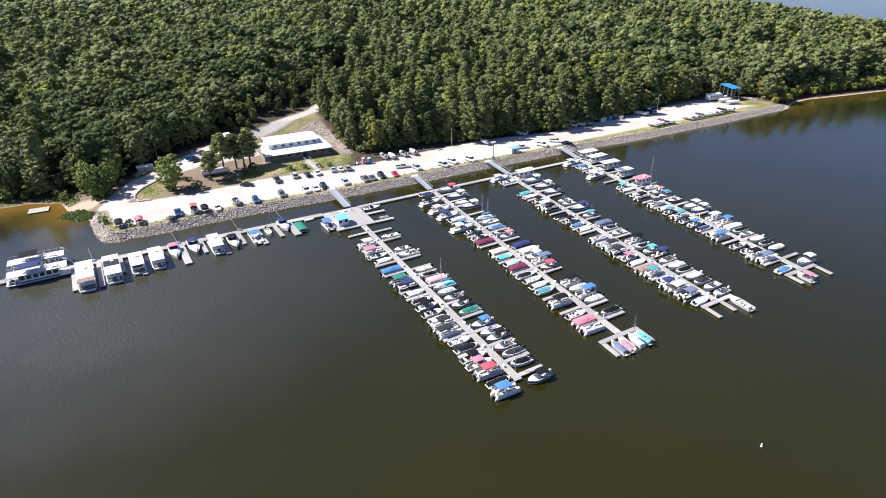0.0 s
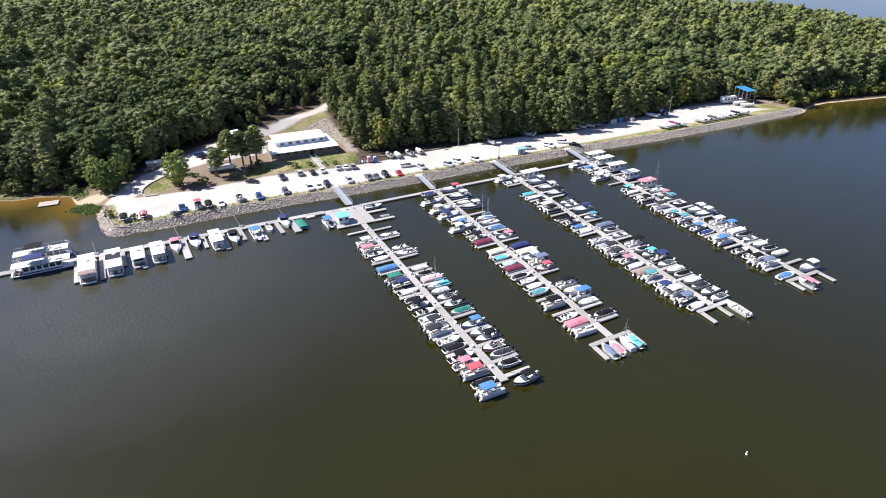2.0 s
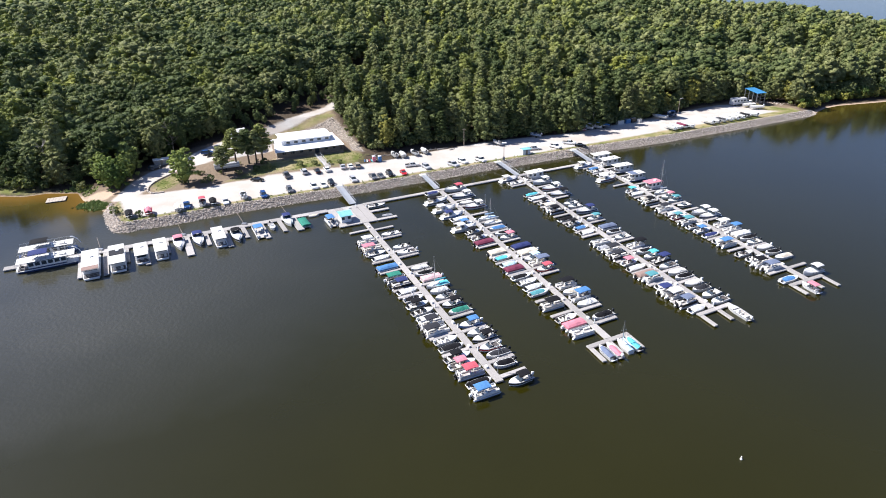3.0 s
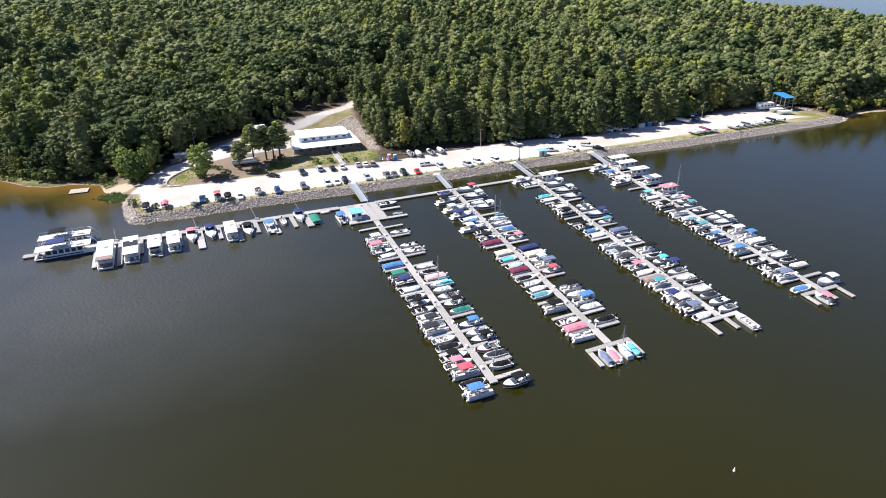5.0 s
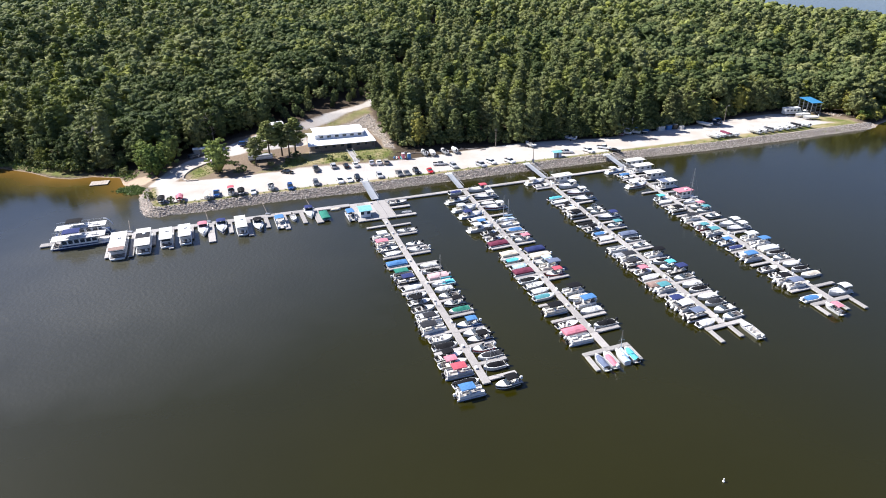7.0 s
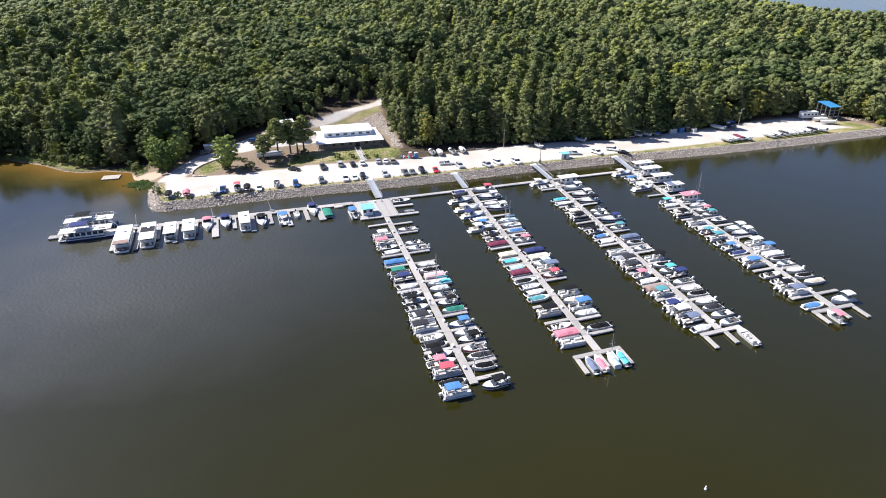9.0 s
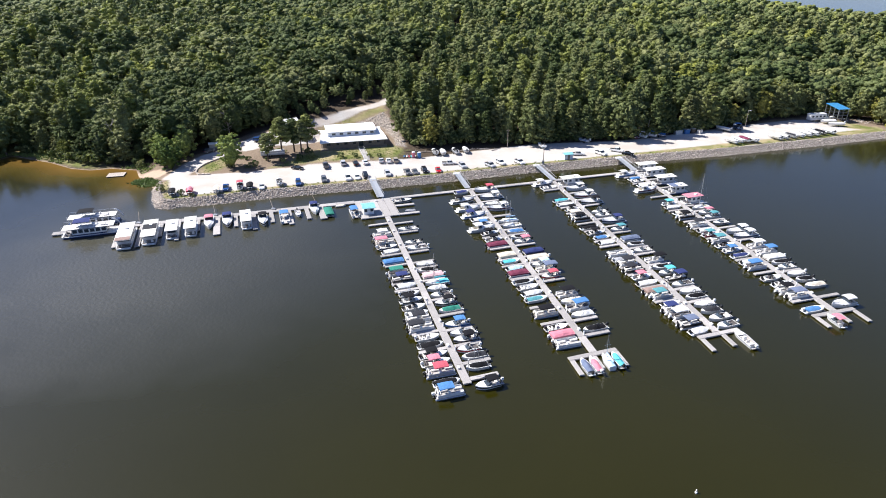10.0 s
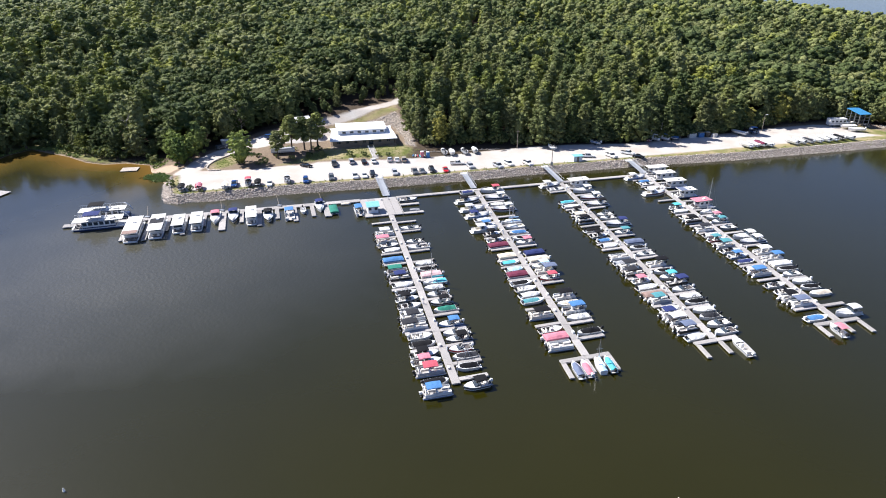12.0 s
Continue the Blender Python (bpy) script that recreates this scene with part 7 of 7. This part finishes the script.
d = inland(s)
s = s[(d > 0.8) & (d < 7) & (swell(s, 0.09, 4) > -0.2)]
tufts("shore_grass", np.column_stack([s, height(s)]), 0.6, GRASS_BLADE, "tall green grass on the cove shore", "grass", 6)
s = np.column_stack([rg.uniform(-106, -30, 5000), rg.uniform(196, 246, 5000)])
s = s[(signed(s, YARD) > 0.3) | (signed(s, LAWN) > 0.3)]
tufts("yard_grass", np.column_stack([s, height(s)]), 0.22, GRASS_BLADE, "mown green grass in front of the store", "grass", 7)


# shrubs at the foot of the wood and in the yard
def shrub_mesh(k):
    rg_ = np.random.RandomState(700 + k)
    boughs, _ = crown_lumps(rg_, "broad", 5, 5.0, 0.45)
    v = crown_leaves(rg_, boughs, 46, 0.34)
    v[:, 2] -= 1.9
    f = np.arange(len(v)).reshape(-1, 4)
    return array_mesh("leaves", v, f)


SHRUBS = [shrub_mesh(k) for k in range(5)]


def shrub(x, y, s, k, label="low green leafy shrub at the edge of the wood", leaf=None):
    t = thing("shrub", pose(x, y, height_at(x, y) - 0.05, 0, 0, 77 * k) @ Matrix.Diagonal((s, s, s * 0.9, 1)), label, "shrub", "shrubs")
    link_mesh("leaves", SHRUBS[k % 5], leaf or LEAF_TREE, t)

    def stems(bm):
        for q in range(4):
            rod(bm, (0, 0, -0.1), (math.cos(q * 1.6) * 0.5, math.sin(q * 1.6) * 0.5, 1.0), 0.05, 5, 0.02)
    link_mesh("stem", shaped("shrub_stems", stems), BARK, t)


for k, (x, y, s) in enumerate(((-71.0, 219.5, 0.8), (-66.5, 221.0, 0.7), (-55.2, 223.0, 0.75), (-49.8, 224.6, 0.7), (-44.6, 226.0, 0.55), (-40.6, 227.0, 0.6), (-95.4, 176.6, 0.7),
                               (-104.6, 178.6, 0.9), (-90.9, 176.2, 0.45), (-69.8, 225.5, 0.9), (-76.5, 216.5, 0.7), (-85.5, 210.5, 0.8))):
    shrub(x, y, s, k, "low green shrub on the open ground")
r = random.Random(8)
k = 40
while k < 56:
    x, y = r.uniform(-100, -64), r.uniform(203, 232)
    if float(signed(np.array([(x, y)]), BARE)[0]) > 1.0 and float(signed(np.array([(x, y)]), LOT)[0]) < -1.5:
        shrub(x, y, r.uniform(0.3, 0.65), k, "low green shrub on the open ground")
        k += 1
edge_line = [(-31, 242), (-20, 247), (-7, 253), (13, 257), (29, 264), (59, 274), (89, 292), (125, 320), (150, 333)]
r = random.Random(12)
k = 0
for (x0, y0), (x1, y1) in zip(edge_line, edge_line[1:]):
    n = int(math.hypot(x1 - x0, y1 - y0) / 2.6)
    for q in range(n):
        f = (q + r.random()) / n
        for back in (r.uniform(1.0, 3.0), r.uniform(4.0, 6.5)):
            shrub(x0 + (x1 - x0) * f - back * 0.45, y0 + (y1 - y0) * f + back * 0.85, r.uniform(0.7, 1.5) + back * 0.12, k)
            k += 1
for x in range(-194, -128, 3):
    q = (x + r.uniform(-1, 1), 0)
    y = float(np.interp(x, [p[0] for p in SHORE[8:17]], [p[1] for p in SHORE[8:17]])) + r.uniform(4.0, 7.5)
    shrub(q[0], y, r.uniform(0.9, 1.8), k)
    k += 1
EAST = [p for p in SHORE if 175 < p[0] < 340 and p[1] < 400]
for x in range(176, 300, 2):
    y = float(np.interp(x, [p[0] for p in EAST], [p[1] for p in EAST])) + r.uniform(6.5, 10)
    shrub(x + r.uniform(-1, 1), y, r.uniform(1.0, 2.2), k, leaf=LEAF_PALE if k % 3 else LEAF_FRESH)
    k += 1

# undergrowth inside the eastern edge
for x in range(182, 310, 3):
    y = float(np.interp(x, [p[0] for p in EAST], [p[1] for p in EAST]))
    for back in (r.uniform(11, 15), r.uniform(16, 21)):
        shrub(x + r.uniform(-1.5, 1.5), y + back, r.uniform(1.8, 3.0), k, "tall green shrub inside the edge of the wood")
        k += 1

# ---- stones of the bank ----
bank = tagged(new("riprap_bank"), "bank of loose grey riprap stones", "bank", kind="structure")
rg = np.random.RandomState(8)
STONE_V, STONE_F = ico_shape(1)
stone_kinds = []
for k in range(7):
    v = STONE_V * rg.uniform(0.72, 1.2, (len(STONE_V), 1)) * np.array((1.0, rg.uniform(0.6, 0.9), rg.uniform(0.45, 0.7)))
    stone_kinds.append((v, array_mesh("stone", v, STONE_F)))
cand = np.column_stack([rg.uniform(-112, 182, 420000), rg.uniform(164, 316, 420000)])
cd = inland(cand)
cand = cand[(cd > -0.7) & (cd < 3.1)]
# thin out to a stone every half metre or so
cells, keep_ = set(), []
for k, (x, y) in enumerate(cand):
    c = (round(x / 0.42), round(y / 0.42))
    if c not in cells:
        cells.add(c)
        keep_.append(k)
cand = cand[keep_]
cz = height(cand)
near = (cand[:, 0] > -58) & (cand[:, 0] < -16)
single = set(np.nonzero(near)[0][:300])
vs, fs, n = [], [], 0
for k, (x, y) in enumerate(cand):
    v, me = stone_kinds[rg.randint(7)]
    s = rg.uniform(0.21, 0.40) * (1.35 if rg.uniform() < 0.12 else 1.0)
    m = pose(x, y, cz[k] + 0.06, rg.uniform(-35, 35), rg.uniform(-35, 35), rg.uniform(0, 360)) @ Matrix.Scale(s, 4)
    if k in single:
        link_mesh("stone", me, STONE_PIECE, bank, m=m)
    else:
        a = np.array(m)
        vs.append(v @ a[:3, :3].T + a[:3, 3])
        fs.append(STONE_F + n)
        n += len(v)
# rubble beside the store and rocks at the far end of the lot
more = np.column_stack([rg.uniform(-70, -28, 5200), rg.uniform(236, 280, 5200)])
more = more[signed(more, RUBBLE) > 0.2][:1500]
far_end = np.column_stack([rg.normal(168, 4.0, 60), rg.normal(326, 2.0, 60)])
more = np.concatenate([more, far_end])
mz = height(more)
for k, (x, y) in enumerate(more):
    v, me = stone_kinds[rg.randint(7)]
    a = np.array(pose(x, y, mz[k] + 0.05, rg.uniform(-35, 35), rg.uniform(-35, 35), rg.uniform(0, 360)) @ Matrix.Scale(rg.uniform(0.2, 0.45), 4))
    vs.append(v @ a[:3, :3].T + a[:3, 3])
    fs.append(STONE_F + n)
    n += len(v)
rest = link_mesh("loose_stones", array_mesh("loose_stones", np.concatenate(vs), np.concatenate(fs)), STONE, bank)
tagged(rest, "loose grey stones", kind="stuff")
